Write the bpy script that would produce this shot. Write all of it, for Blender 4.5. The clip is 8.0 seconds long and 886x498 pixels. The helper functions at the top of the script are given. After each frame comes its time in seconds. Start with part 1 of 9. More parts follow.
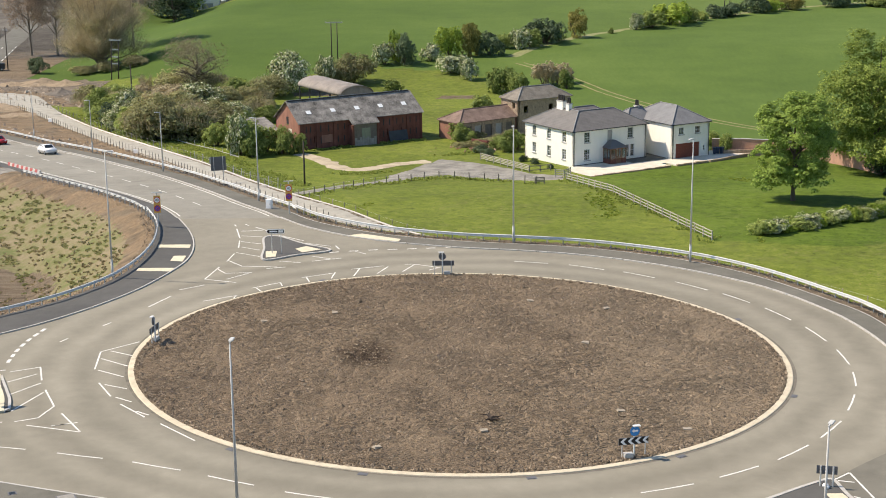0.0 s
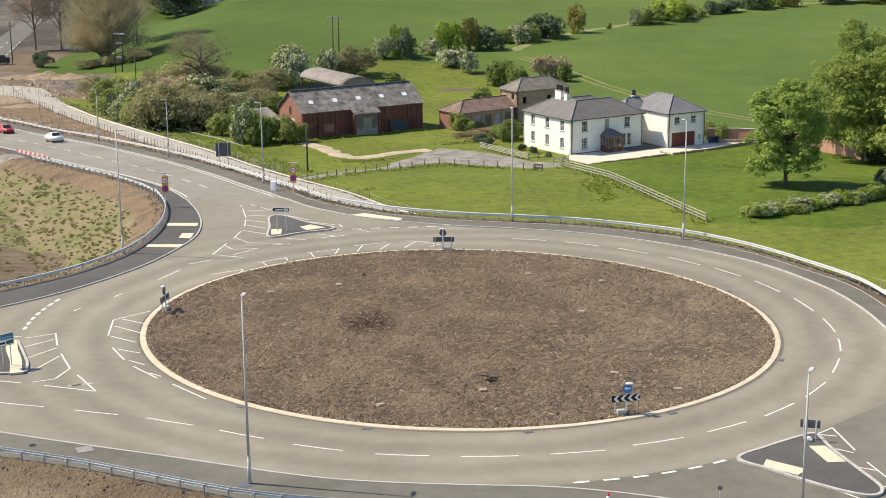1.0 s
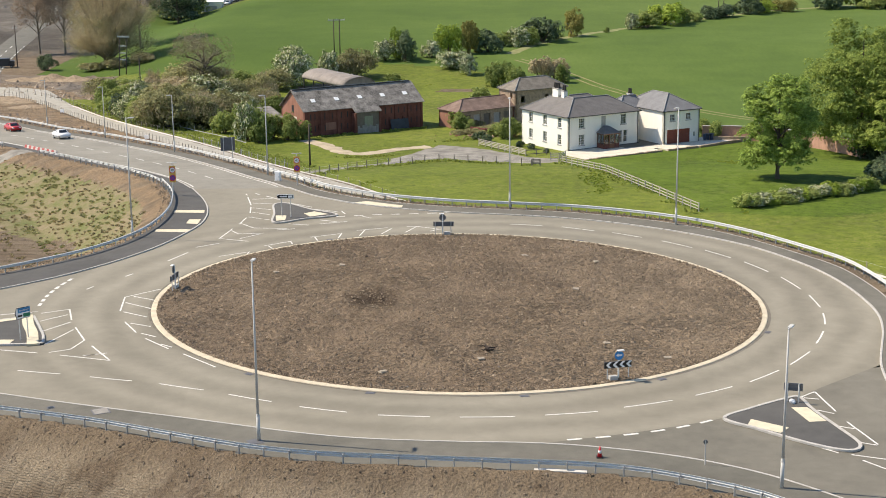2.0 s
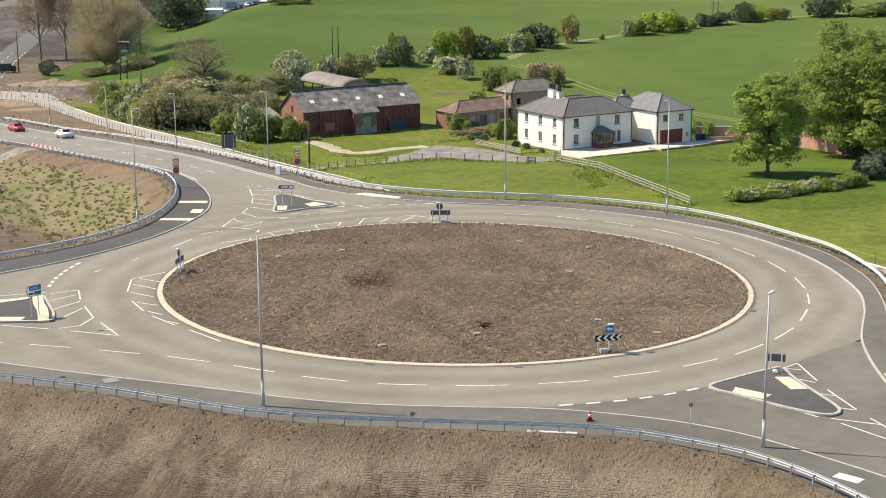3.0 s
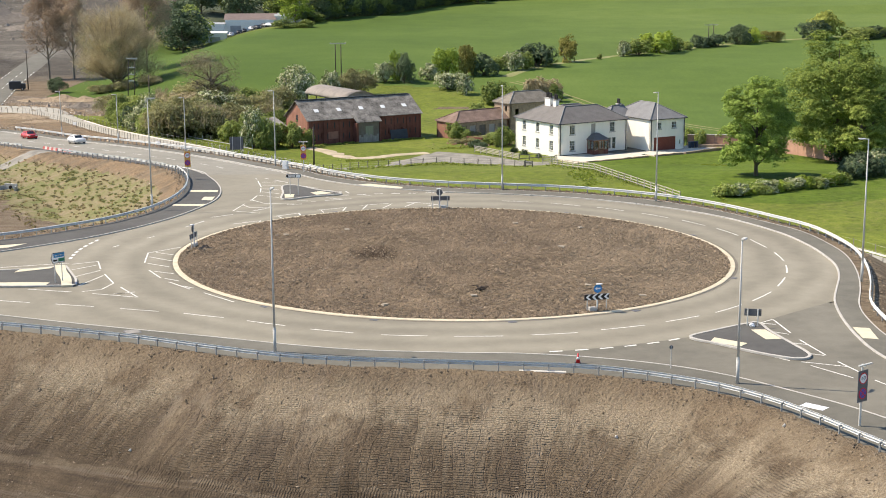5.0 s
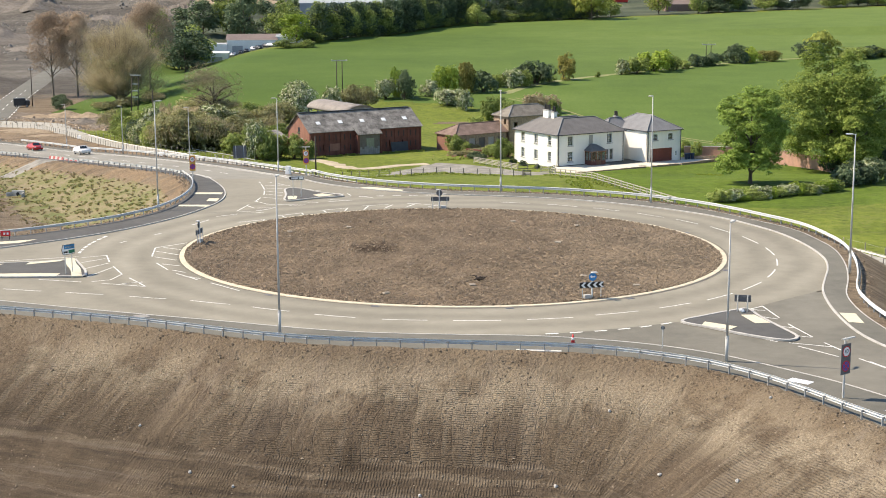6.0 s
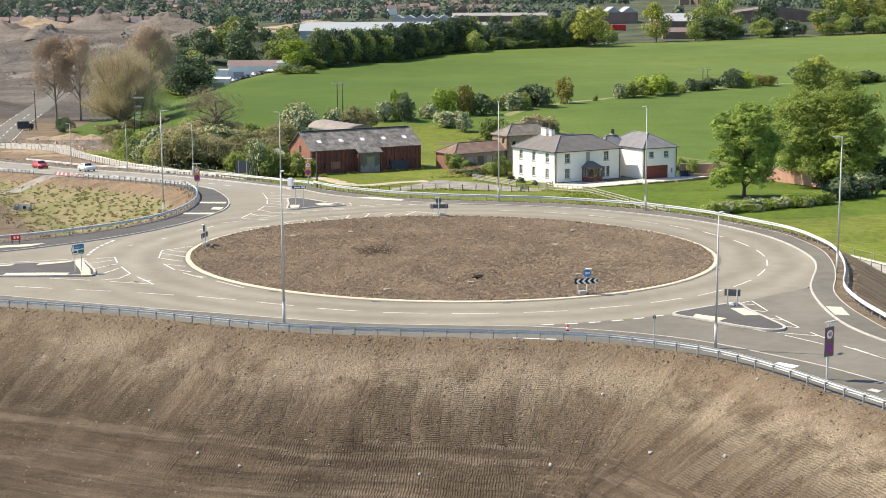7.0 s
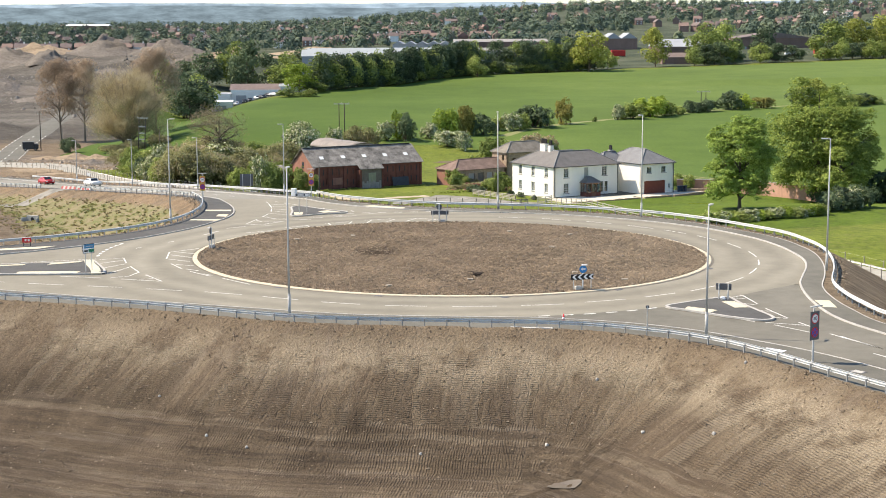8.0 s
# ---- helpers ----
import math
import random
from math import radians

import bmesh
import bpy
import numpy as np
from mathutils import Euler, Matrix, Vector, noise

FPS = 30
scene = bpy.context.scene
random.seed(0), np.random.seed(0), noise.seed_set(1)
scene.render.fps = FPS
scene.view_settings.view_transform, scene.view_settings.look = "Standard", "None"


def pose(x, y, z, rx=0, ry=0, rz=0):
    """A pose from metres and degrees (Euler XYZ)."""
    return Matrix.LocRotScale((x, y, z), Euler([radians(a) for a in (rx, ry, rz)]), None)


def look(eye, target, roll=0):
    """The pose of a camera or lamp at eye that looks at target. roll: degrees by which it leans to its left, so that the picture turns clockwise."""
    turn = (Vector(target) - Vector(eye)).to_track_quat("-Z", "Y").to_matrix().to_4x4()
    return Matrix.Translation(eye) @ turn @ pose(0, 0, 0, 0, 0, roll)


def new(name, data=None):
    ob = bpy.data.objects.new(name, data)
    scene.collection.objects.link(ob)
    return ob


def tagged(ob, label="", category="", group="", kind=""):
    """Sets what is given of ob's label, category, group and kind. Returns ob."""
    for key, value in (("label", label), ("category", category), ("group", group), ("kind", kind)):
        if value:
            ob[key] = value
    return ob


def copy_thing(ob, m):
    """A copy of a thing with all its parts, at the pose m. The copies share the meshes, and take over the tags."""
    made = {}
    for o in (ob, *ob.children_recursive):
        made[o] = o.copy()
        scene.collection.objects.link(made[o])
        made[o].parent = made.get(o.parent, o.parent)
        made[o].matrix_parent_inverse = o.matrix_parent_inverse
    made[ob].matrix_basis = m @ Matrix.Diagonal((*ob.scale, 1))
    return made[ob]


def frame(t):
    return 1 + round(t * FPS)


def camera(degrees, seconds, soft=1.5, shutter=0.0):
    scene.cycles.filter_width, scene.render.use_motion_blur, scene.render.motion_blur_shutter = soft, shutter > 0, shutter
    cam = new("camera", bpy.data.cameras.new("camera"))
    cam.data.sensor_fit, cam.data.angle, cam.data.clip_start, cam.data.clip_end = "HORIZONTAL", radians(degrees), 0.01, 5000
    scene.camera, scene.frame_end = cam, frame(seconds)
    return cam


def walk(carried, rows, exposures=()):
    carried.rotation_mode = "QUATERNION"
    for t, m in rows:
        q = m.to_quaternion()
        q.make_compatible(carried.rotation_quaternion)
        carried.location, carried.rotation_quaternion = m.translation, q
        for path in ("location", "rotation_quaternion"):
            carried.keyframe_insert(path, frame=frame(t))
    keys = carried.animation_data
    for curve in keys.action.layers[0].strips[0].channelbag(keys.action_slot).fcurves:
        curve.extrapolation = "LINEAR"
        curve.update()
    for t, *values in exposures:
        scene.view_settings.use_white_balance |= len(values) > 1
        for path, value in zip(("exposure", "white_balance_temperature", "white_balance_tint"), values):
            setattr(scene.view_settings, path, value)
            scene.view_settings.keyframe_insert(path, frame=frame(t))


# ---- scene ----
cam = camera(32.9, 8.0, 0.95)
EXPOSURES = [(0.0, 0.48), (1.5, 0.48), (4.5, 0.60), (8.0, 0.78)]
PATH = [
    (0, (-0.681, -109.137, 34.75), (-0.685, -107.194, 34.275), -0.7),
    (0.5, (-0.686, -111.45, 34.186), (-0.69, -109.507, 33.711), -0.7),
    (1, (-0.819, -113.789, 33.478), (-0.822, -111.845, 33.005), -0.6),
    (1.5, (-0.837, -116.313, 32.789), (-0.84, -114.368, 32.322), -0.6),
    (3, (-0.88, -123.178, 30.549), (-0.878, -121.228, 30.107), -0.5),
    (3.5, (-0.888, -125.333, 29.793), (-0.885, -123.381, 29.359), -0.4),
    (4, (-0.895, -127.367, 28.913), (-0.892, -125.413, 28.489), -0.4),
    (4.5, (-0.86, -129.458, 28.058), (-0.858, -127.501, 27.646), -0.4),
    (6, (-0.832, -135.495, 25.014), (-0.83, -133.528, 24.65), -0.3),
    (6.5, (-0.831, -137.512, 24.025), (-0.829, -135.542, 23.681), -0.3),
    (7, (-0.825, -139.574, 23.014), (-0.822, -137.6, 22.691), -0.3),
    (7.5, (-0.813, -141.536, 21.981), (-0.811, -139.559, 21.677), -0.3),
    (8, (-0.787, -143.636, 21.016), (-0.785, -141.657, 20.731), -0.3),
]
walk(cam, [(t, look(eye, target, roll)) for t, eye, target, roll in PATH], EXPOSURES)

# ---- world, sun ----
SUN_AZ = Vector((-0.97, 0.23, 0)).normalized()
SUN_EL = radians(49)
world = bpy.data.worlds.new("world")
scene.world = world
world.use_nodes = True
wn = world.node_tree.nodes
sky = wn.new("ShaderNodeTexSky")
sky.sky_type = "NISHITA"
sky.sun_disc = False
sky.sun_elevation = SUN_EL
sky.sun_rotation = math.atan2(SUN_AZ.x, SUN_AZ.y)
sky.air_density, sky.dust_density, sky.ozone_density = 1.0, 0.3, 2.5
wn["Background"].inputs["Strength"].default_value = 0.122
world.node_tree.links.new(sky.outputs[0], wn["Background"].inputs["Color"])
sun = new("sun", bpy.data.lights.new("sun", "SUN"))
sun.data.energy, sun.data.angle, sun.data.color = 4.75, radians(0.6), (1.0, 0.868, 0.705)
sun.matrix_world = look(SUN_AZ * 100 * math.cos(SUN_EL) + Vector((0, 0, 100 * math.sin(SUN_EL))), (0, 0, 0))


# ---- materials ----
class Nodes:
    """A small helper round one node material."""

    def __init__(self, name, rough=0.85, metal=0.0, spec=0.35):
        self.m = bpy.data.materials.new(name)
        self.m.use_nodes = True
        self.t = self.m.node_tree
        self.b = self.t.nodes["Principled BSDF"]
        self.b.inputs["Roughness"].default_value = rough
        self.b.inputs["Metallic"].default_value = metal
        self.b.inputs["Specular IOR Level"].default_value = spec
        self.pos = self.t.nodes.new("ShaderNodeNewGeometry").outputs["Position"]

    def link(self, a, b):
        self.t.links.new(a, b)

    def local(self):
        self.pos = self.t.nodes.new("ShaderNodeTexCoord").outputs["Object"]

    def moved(self, sx, sy, sz, rz=0.0):
        n = self.t.nodes.new("ShaderNodeMapping")
        n.inputs["Scale"].default_value = (sx, sy, sz)
        n.inputs["Rotation"].default_value = (0, 0, radians(rz))
        self.link(self.pos, n.inputs["Vector"])
        return n.outputs[0]

    def noise(self, scale, detail=4, rough=0.55, vec=None, distort=0.0):
        n = self.t.nodes.new("ShaderNodeTexNoise")
        n.inputs["Scale"].default_value, n.inputs["Detail"].default_value = scale, detail
        n.inputs["Roughness"].default_value, n.inputs["Distortion"].default_value = rough, distort
        self.link(vec or self.pos, n.inputs["Vector"])
        return n.outputs["Fac"]

    def voronoi(self, scale, vec=None, out="Distance"):
        n = self.t.nodes.new("ShaderNodeTexVoronoi")
        n.inputs["Scale"].default_value = scale
        self.link(vec or self.pos, n.inputs["Vector"])
        return n.outputs[out]

    def wave(self, scale, vec=None, distort=2.0, axis="X", dscale=1.0):
        n = self.t.nodes.new("ShaderNodeTexWave")
        n.bands_direction = axis
        n.inputs["Scale"].default_value, n.inputs["Distortion"].default_value = scale, distort
        n.inputs["Detail Scale"].default_value = dscale
        self.link(vec or self.pos, n.inputs["Vector"])
        return n.outputs["Fac"]

    def ramp(self, fac, stops):
        n = self.t.nodes.new("ShaderNodeValToRGB")
        e = n.color_ramp.elements
        while len(e) < len(stops):
            e.new(0.5)
        for el, (p, c) in zip(e, stops):
            el.position = p
            el.color = (*c, 1) if len(c) == 3 else c
        self.link(fac, n.inputs[0])
        return n.outputs[0]

    def grey(self, fac, lo, hi):
        n = self.t.nodes.new("ShaderNodeMapRange")
        n.inputs["From Min"].default_value, n.inputs["From Max"].default_value = lo, hi
        self.link(fac, n.inputs[0])
        return n.outputs[0]

    def mix(self, fac, a, b, kind="MIX"):
        n = self.t.nodes.new("ShaderNodeMix")
        n.data_type, n.blend_type = "RGBA", kind
        for s, v in ((n.inputs[0], fac), (n.inputs[6], a), (n.inputs[7], b)):
            if isinstance(v, (int, float)):
                s.default_value = v
            elif isinstance(v, tuple):
                s.default_value = (*v, 1)
            else:
                self.link(v, s)
        return n.outputs[2]

    def math(self, op, a, b=0.0):
        n = self.t.nodes.new("ShaderNodeMath")
        n.operation = op
        for s, v in ((n.inputs[0], a), (n.inputs[1], b)):
            if isinstance(v, (int, float)):
                s.default_value = v
            else:
                self.link(v, s)
        return n.outputs[0]

    def attr(self, name):
        n = self.t.nodes.new("ShaderNodeAttribute")
        n.attribute_name = name
        return n.outputs["Fac"]

    def random(self):
        return self.t.nodes.new("ShaderNodeObjectInfo").outputs["Random"]

    def island(self):
        return self.t.nodes.new("ShaderNodeNewGeometry").outputs["Random Per Island"]

    def colour(self, c):
        if isinstance(c, tuple):
            self.b.inputs["Base Color"].default_value = (*c, 1)
        else:
            self.link(c, self.b.inputs["Base Color"])
        return self

    def bump(self, h, strength=0.5, dist=0.02):
        n = self.t.nodes.new("ShaderNodeBump")
        n.inputs["Strength"].default_value, n.inputs["Distance"].default_value = strength, dist
        self.link(h, n.inputs["Height"])
        self.link(n.outputs[0], self.b.inputs["Normal"])
        return self


def plain(name, c, rough=0.6, metal=0.0, var=0.15, scale=3.0, spec=0.35):
    """A surface of one colour with grain and faint stains."""
    n = Nodes(name, rough, metal, spec)
    f = n.noise(scale, 5)
    g = n.noise(scale * 9, 3)
    dark, lite = tuple(v * (1 - var) for v in c), tuple(min(1, v * (1 + var)) for v in c)
    col = n.ramp(n.math("ADD", n.math("MULTIPLY", f, 0.7), n.math("MULTIPLY", g, 0.3)), [(0.3, dark), (0.7, lite)])
    n.colour(col).bump(g, 0.15, 0.01)
    return n.m


def asphalt(name, dark, lite, patch=0.25):
    n = Nodes(name, 0.9, 0, 0.25)
    big = n.noise(0.09, 5, 0.6, distort=0.6)
    mid = n.noise(0.7, 5, 0.6)
    fine = n.noise(28, 2)
    c = n.ramp(n.math("ADD", n.math("MULTIPLY", big, 0.6), n.math("MULTIPLY", mid, 0.4)), [(0.32, dark), (0.68, lite)])
    c = n.mix(n.grey(fine, 0.35, 0.7), c, n.mix(1.0, c, (0.82, 0.82, 0.82), "MULTIPLY"))
    n.colour(c).bump(fine, 0.3, 0.01)
    return n.m


def ring_asphalt():
    """The pale ring: worn wheel paths run round the island."""
    n = Nodes("pale_asphalt", 0.88, 0, 0.25)
    sep = n.t.nodes.new("ShaderNodeSeparateXYZ")
    n.link(n.pos, sep.inputs[0])
    r = n.math("SQRT", n.math("ADD", n.math("POWER", sep.outputs[0], 2.0), n.math("POWER", sep.outputs[1], 2.0)))
    wob = n.math("MULTIPLY", n.noise(0.12, 3), 2.2)
    bands = n.math("MULTIPLY", n.math("SINE", n.math("MULTIPLY", n.math("ADD", r, wob), 1.9)), n.grey(r, 38.0, 33.0))
    big = n.noise(0.08, 5, 0.6, distort=0.8)
    mid = n.noise(0.9, 5, 0.65)
    fine = n.noise(30, 2)
    f = n.math("ADD", n.math("MULTIPLY", big, 0.55), n.math("MULTIPLY", mid, 0.3))
    f = n.math("ADD", f, n.math("MULTIPLY", bands, 0.085))
    c = n.ramp(f, [(0.28, (0.204, 0.186, 0.142)), (0.5, (0.264, 0.242, 0.187)), (0.66, (0.322, 0.295, 0.23))])
    c = n.mix(n.grey(fine, 0.35, 0.7), c, n.mix(1.0, c, (0.88, 0.88, 0.88), "MULTIPLY"))
    n.colour(c).bump(fine, 0.25, 0.01)
    return n.m


def soil(name, tracks=0.0, turn=0.0):
    """Bare tilled subsoil, with the cleat marks of a tracked machine where tracks > 0."""
    n = Nodes(name, 0.97, 0, 0.12)
    big = n.noise(0.055, 5, 0.6, distort=1.0)
    mid = n.noise(0.55, 6, 0.65)
    clod = n.voronoi(3.4)
    small = n.voronoi(8.5)
    fine = n.noise(7, 5, 0.75)
    share = 0.55
    f = n.math("ADD", n.math("MULTIPLY", big, share), n.math("MULTIPLY", mid, 1 - share))
    if turn is None:
        c = n.ramp(f, [(0.34, (0.137, 0.102, 0.069)), (0.5, (0.198, 0.152, 0.102)), (0.66, (0.262, 0.204, 0.136))])
    else:
        c = n.ramp(f, [(0.34, (0.178, 0.137, 0.096)), (0.5, (0.205, 0.158, 0.109)), (0.66, (0.236, 0.184, 0.125))])
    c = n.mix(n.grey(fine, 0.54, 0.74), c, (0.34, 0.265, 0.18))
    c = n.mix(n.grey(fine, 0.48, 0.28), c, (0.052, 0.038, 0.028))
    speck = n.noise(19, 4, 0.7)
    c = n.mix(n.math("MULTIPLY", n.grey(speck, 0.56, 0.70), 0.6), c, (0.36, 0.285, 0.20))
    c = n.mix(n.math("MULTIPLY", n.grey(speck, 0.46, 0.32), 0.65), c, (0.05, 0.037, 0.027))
    h = n.math("ADD", n.math("MULTIPLY", fine, 1.1), n.math("ADD", n.math("MULTIPLY", clod, 0.6), n.math("MULTIPLY", small, 0.35)))
    if tracks:
        if turn is None:
            comb = n.t.nodes.new("ShaderNodeCombineXYZ")
            n.link(n.attr("along"), comb.inputs[0])
            n.link(n.attr("down"), comb.inputs[1])
            comb2 = n.t.nodes.new("ShaderNodeCombineXYZ")
            n.link(n.attr("down"), comb2.inputs[0])
            n.link(n.attr("along"), comb2.inputs[1])
            flat = n.math("GREATER_THAN", n.math("ADD", n.attr("down"), n.math("MULTIPLY", n.noise(0.3, 5, 0.7), 3.0)), 11.5)
            lane = n.mix(flat, comb.outputs[0], comb2.outputs[0])
            n.lane, n.flat = lane, flat
            part_vec = n.t.nodes.new("ShaderNodeMapping")
            part_vec.inputs["Scale"].default_value = (0.5, 0.16, 1)
            n.link(lane, part_vec.inputs["Vector"])
            both = n.t.nodes.new("ShaderNodeSeparateXYZ")
            n.link(lane, both.inputs[0])
            # lanes as wide as a track shoe; each has its own phase of cleat marks
            u = n.math("ADD", n.math("MULTIPLY", both.outputs[0], 1.55), n.math("MULTIPLY", n.noise(0.12, 3, 0.5), 5.0))
            fr = n.math("FRACT", u)
            own = n.t.nodes.new("ShaderNodeTexWhiteNoise")
            own.noise_dimensions = "1D"
            n.link(n.math("FLOOR", u), own.inputs["W"])
            phase = n.math("ADD", n.math("MULTIPLY", own.outputs["Value"], 6.0), n.math("MULTIPLY", n.noise(0.8, 3, 0.6), 5.0))
            cleat = n.grey(n.math("SINE", n.math("ADD", n.math("MULTIPLY", both.outputs[1], 35.0), phase)), -0.9, 0.9)
            along = n.grey(n.math("MULTIPLY", fr, n.math("SUBTRACT", 1.0, fr)), 0.02, 0.12)
            spot = n.noise(0.5, 4, vec=part_vec.outputs[0])
            where = n.math("MULTIPLY", n.grey(n.math("ADD", spot, n.math("MULTIPLY", own.outputs["Value"], 0.12)), 0.42, 0.54), n.math("MULTIPLY", n.math("SUBTRACT", 1.0, n.math("MULTIPLY", flat, 0.5)), n.grey(n.attr("down"), 2.6, 4.2)))
            n.own = own.outputs["Value"]
            rut = n.math("MULTIPLY", n.grey(along, 0.4, 0.0), n.math("MULTIPLY", n.grey(n.attr("down"), 3.0, 5.0), 0.5))
            rut = n.math("MULTIPLY", rut, n.grey(n.noise(0.9, 3, vec=part_vec.outputs[0]), 0.46, 0.58))
            gaps = n.grey(n.noise(1.9, 3, vec=lane), 0.34, 0.48)
        else:
            lane = n.moved(1, 1, 1, turn)
            along = n.noise(0.35, 2, vec=lane)
            cleat = n.wave(1.35, lane, 30.0, "Y", 0.085)
            where = n.grey(n.noise(0.16, 3, vec=lane), 0.25, 0.62)
            rut, gaps = None, n.grey(n.noise(1.7, 3), 0.36, 0.52)
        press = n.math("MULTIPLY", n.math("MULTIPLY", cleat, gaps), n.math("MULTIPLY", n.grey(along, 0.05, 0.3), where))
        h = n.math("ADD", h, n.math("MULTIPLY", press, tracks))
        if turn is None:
            # shade between the cleat ridges, painted darker into the soil colour
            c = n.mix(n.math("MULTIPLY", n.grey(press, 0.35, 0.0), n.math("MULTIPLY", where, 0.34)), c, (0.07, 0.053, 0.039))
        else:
            groove_shade = n.math("MULTIPLY", n.grey(cleat, 0.4, 0.05), n.math("MULTIPLY", gaps, where))
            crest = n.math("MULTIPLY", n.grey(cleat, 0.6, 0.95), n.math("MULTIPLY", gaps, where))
            # shade in the grooves and light on the ridges, painted into the colour
            c = n.mix(n.math("MULTIPLY", groove_shade, 0.3), c, (0.085, 0.063, 0.045))
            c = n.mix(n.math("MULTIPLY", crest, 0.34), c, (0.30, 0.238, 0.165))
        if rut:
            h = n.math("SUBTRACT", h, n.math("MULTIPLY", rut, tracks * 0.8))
            # ruts get painted shade too, besides their dent in the bump
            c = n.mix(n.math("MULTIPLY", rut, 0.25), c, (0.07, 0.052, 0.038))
    if turn is not None:
        # a damp patch where water has gathered
        sep = n.t.nodes.new("ShaderNodeSeparateXYZ")
        n.link(n.pos, sep.inputs[0])
        u = n.math("MULTIPLY", n.math("ADD", sep.outputs[0], 6.8), 0.33)
        w = n.math("MULTIPLY", n.math("ADD", sep.outputs[1], 1.2), 0.26)
        r2 = n.math("ADD", n.math("MULTIPLY", u, u), n.math("MULTIPLY", w, w))
        # paler dry dust towards the east
        pale = n.math("MULTIPLY", n.grey(n.math("ADD", sep.outputs[0], n.math("MULTIPLY", n.noise(0.12, 4, 0.6), 22.0)), 14.0, 30.0), 0.35)
        c = n.mix(pale, c, (0.30, 0.245, 0.172))
        damp = n.grey(n.math("ADD", r2, n.math("MULTIPLY", n.noise(0.9, 5, 0.7), 2.4)), 2.1, 1.0)
        c = n.mix(1.0, c, (1.22, 1.19, 1.15), "MULTIPLY")
        c = n.mix(n.math("MULTIPLY", damp, 0.95), c, (0.055, 0.038, 0.026))
    else:
        c = n.mix(1.0, c, (0.905, 0.89, 0.86), "MULTIPLY")
    n.height = h
    n.colour(c).bump(h, 1.0, 0.17)
    return n


def ground_material():
    """The one sheet of ground: rough grass, bare soil and sown crop by three masks."""
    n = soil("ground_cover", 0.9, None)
    earth = n.b.inputs["Base Color"].links[0].from_socket
    dry = n.noise(0.27, 5, 0.65)
    earth = n.mix(n.math("MULTIPLY", n.grey(dry, 0.41, 0.54), n.attr("crest")), earth, n.mix(n.grey(n.noise(9, 3, 0.7), 0.4, 0.65), (0.235, 0.188, 0.128), (0.41, 0.34, 0.235)))
    sm = n.t.nodes.new("ShaderNodeMapping")
    sm.inputs["Scale"].default_value = (1.2, 0.16, 1)
    n.link(n.lane, sm.inputs["Vector"])
    streak = n.noise(0.6, 4, 0.6, vec=sm.outputs[0])
    earth = n.mix(n.math("MULTIPLY", n.grey(streak, 0.52, 0.74), 0.4), earth, (0.22, 0.178, 0.135))
    # passes of the machine: bands of tone down the slope, one shoe wide and wider
    band = n.t.nodes.new("ShaderNodeMapping")
    band.inputs["Scale"].default_value = (2.4, 0.10, 1)
    n.link(n.lane, band.inputs["Vector"])
    tone = n.math("ADD", n.math("MULTIPLY", n.noise(0.8, 4, 0.7, vec=band.outputs[0]), 0.75), n.math("MULTIPLY", n.own, 0.25))
    deep = n.grey(n.attr("down"), 2.5, 6.0)
    earth = n.mix(n.math("MULTIPLY", n.math("MULTIPLY", n.grey(tone, 0.50, 0.36), deep), 0.5), earth, (0.088, 0.066, 0.046))
    earth = n.mix(n.math("MULTIPLY", n.math("MULTIPLY", n.grey(tone, 0.52, 0.66), deep), 0.35), earth, (0.27, 0.222, 0.16))
    sweep = n.t.nodes.new("ShaderNodeMapping")
    sweep.inputs["Scale"].default_value = (2.6, 0.07, 1)
    n.link(n.lane, sweep.inputs["Vector"])
    line = n.noise(0.9, 4, 0.65, vec=sweep.outputs[0])
    earth = n.mix(n.math("MULTIPLY", n.math("MULTIPLY", n.grey(line, 0.48, 0.36), n.flat), 0.55), earth, (0.085, 0.066, 0.048))
    earth = n.mix(n.math("MULTIPLY", n.math("MULTIPLY", n.grey(line, 0.55, 0.66), n.flat), 0.5), earth, (0.25, 0.205, 0.155))
    wet = n.attr("wet")
    earth = n.mix(n.math("MULTIPLY", wet, n.grey(n.noise(0.2, 4, 0.6), 0.32, 0.62)), earth, n.mix(1.0, earth, (0.52, 0.51, 0.50), "MULTIPLY"))
    works = n.ramp(n.math("ADD", n.math("MULTIPLY", n.noise(0.02, 5, 0.65, vec=n.moved(0.5, 1.0, 1)), 0.6), n.math("MULTIPLY", n.noise(0.3, 5, 0.7), 0.4)), [(0.36, (0.065, 0.059, 0.05)), (0.5, (0.118, 0.106, 0.088)), (0.64, (0.215, 0.197, 0.166))])
    earth = n.mix(n.attr("works"), earth, works)
    sandy = n.attr("sand")
    earth = n.mix(n.math("MULTIPLY", sandy, n.grey(n.noise(0.4, 4), 0.35, 0.6)), earth, n.mix(n.grey(n.noise(3, 4, 0.7), 0.35, 0.65), (0.20, 0.14, 0.088), (0.36, 0.26, 0.155)))
    g1, g2, g3 = n.noise(0.05, 5, 0.6), n.noise(0.7, 5, 0.65), n.noise(6, 3, 0.6)
    grass = n.ramp(n.math("ADD", n.math("MULTIPLY", g1, 0.5), n.math("MULTIPLY", g2, 0.5)),
                   [(0.33, (0.076, 0.100, 0.016)), (0.5, (0.147, 0.182, 0.027)), (0.67, (0.215, 0.245, 0.045))])
    grass = n.mix(n.grey(g3, 0.4, 0.7), grass, n.mix(1.0, grass, (0.7, 0.72, 0.6), "MULTIPLY"))
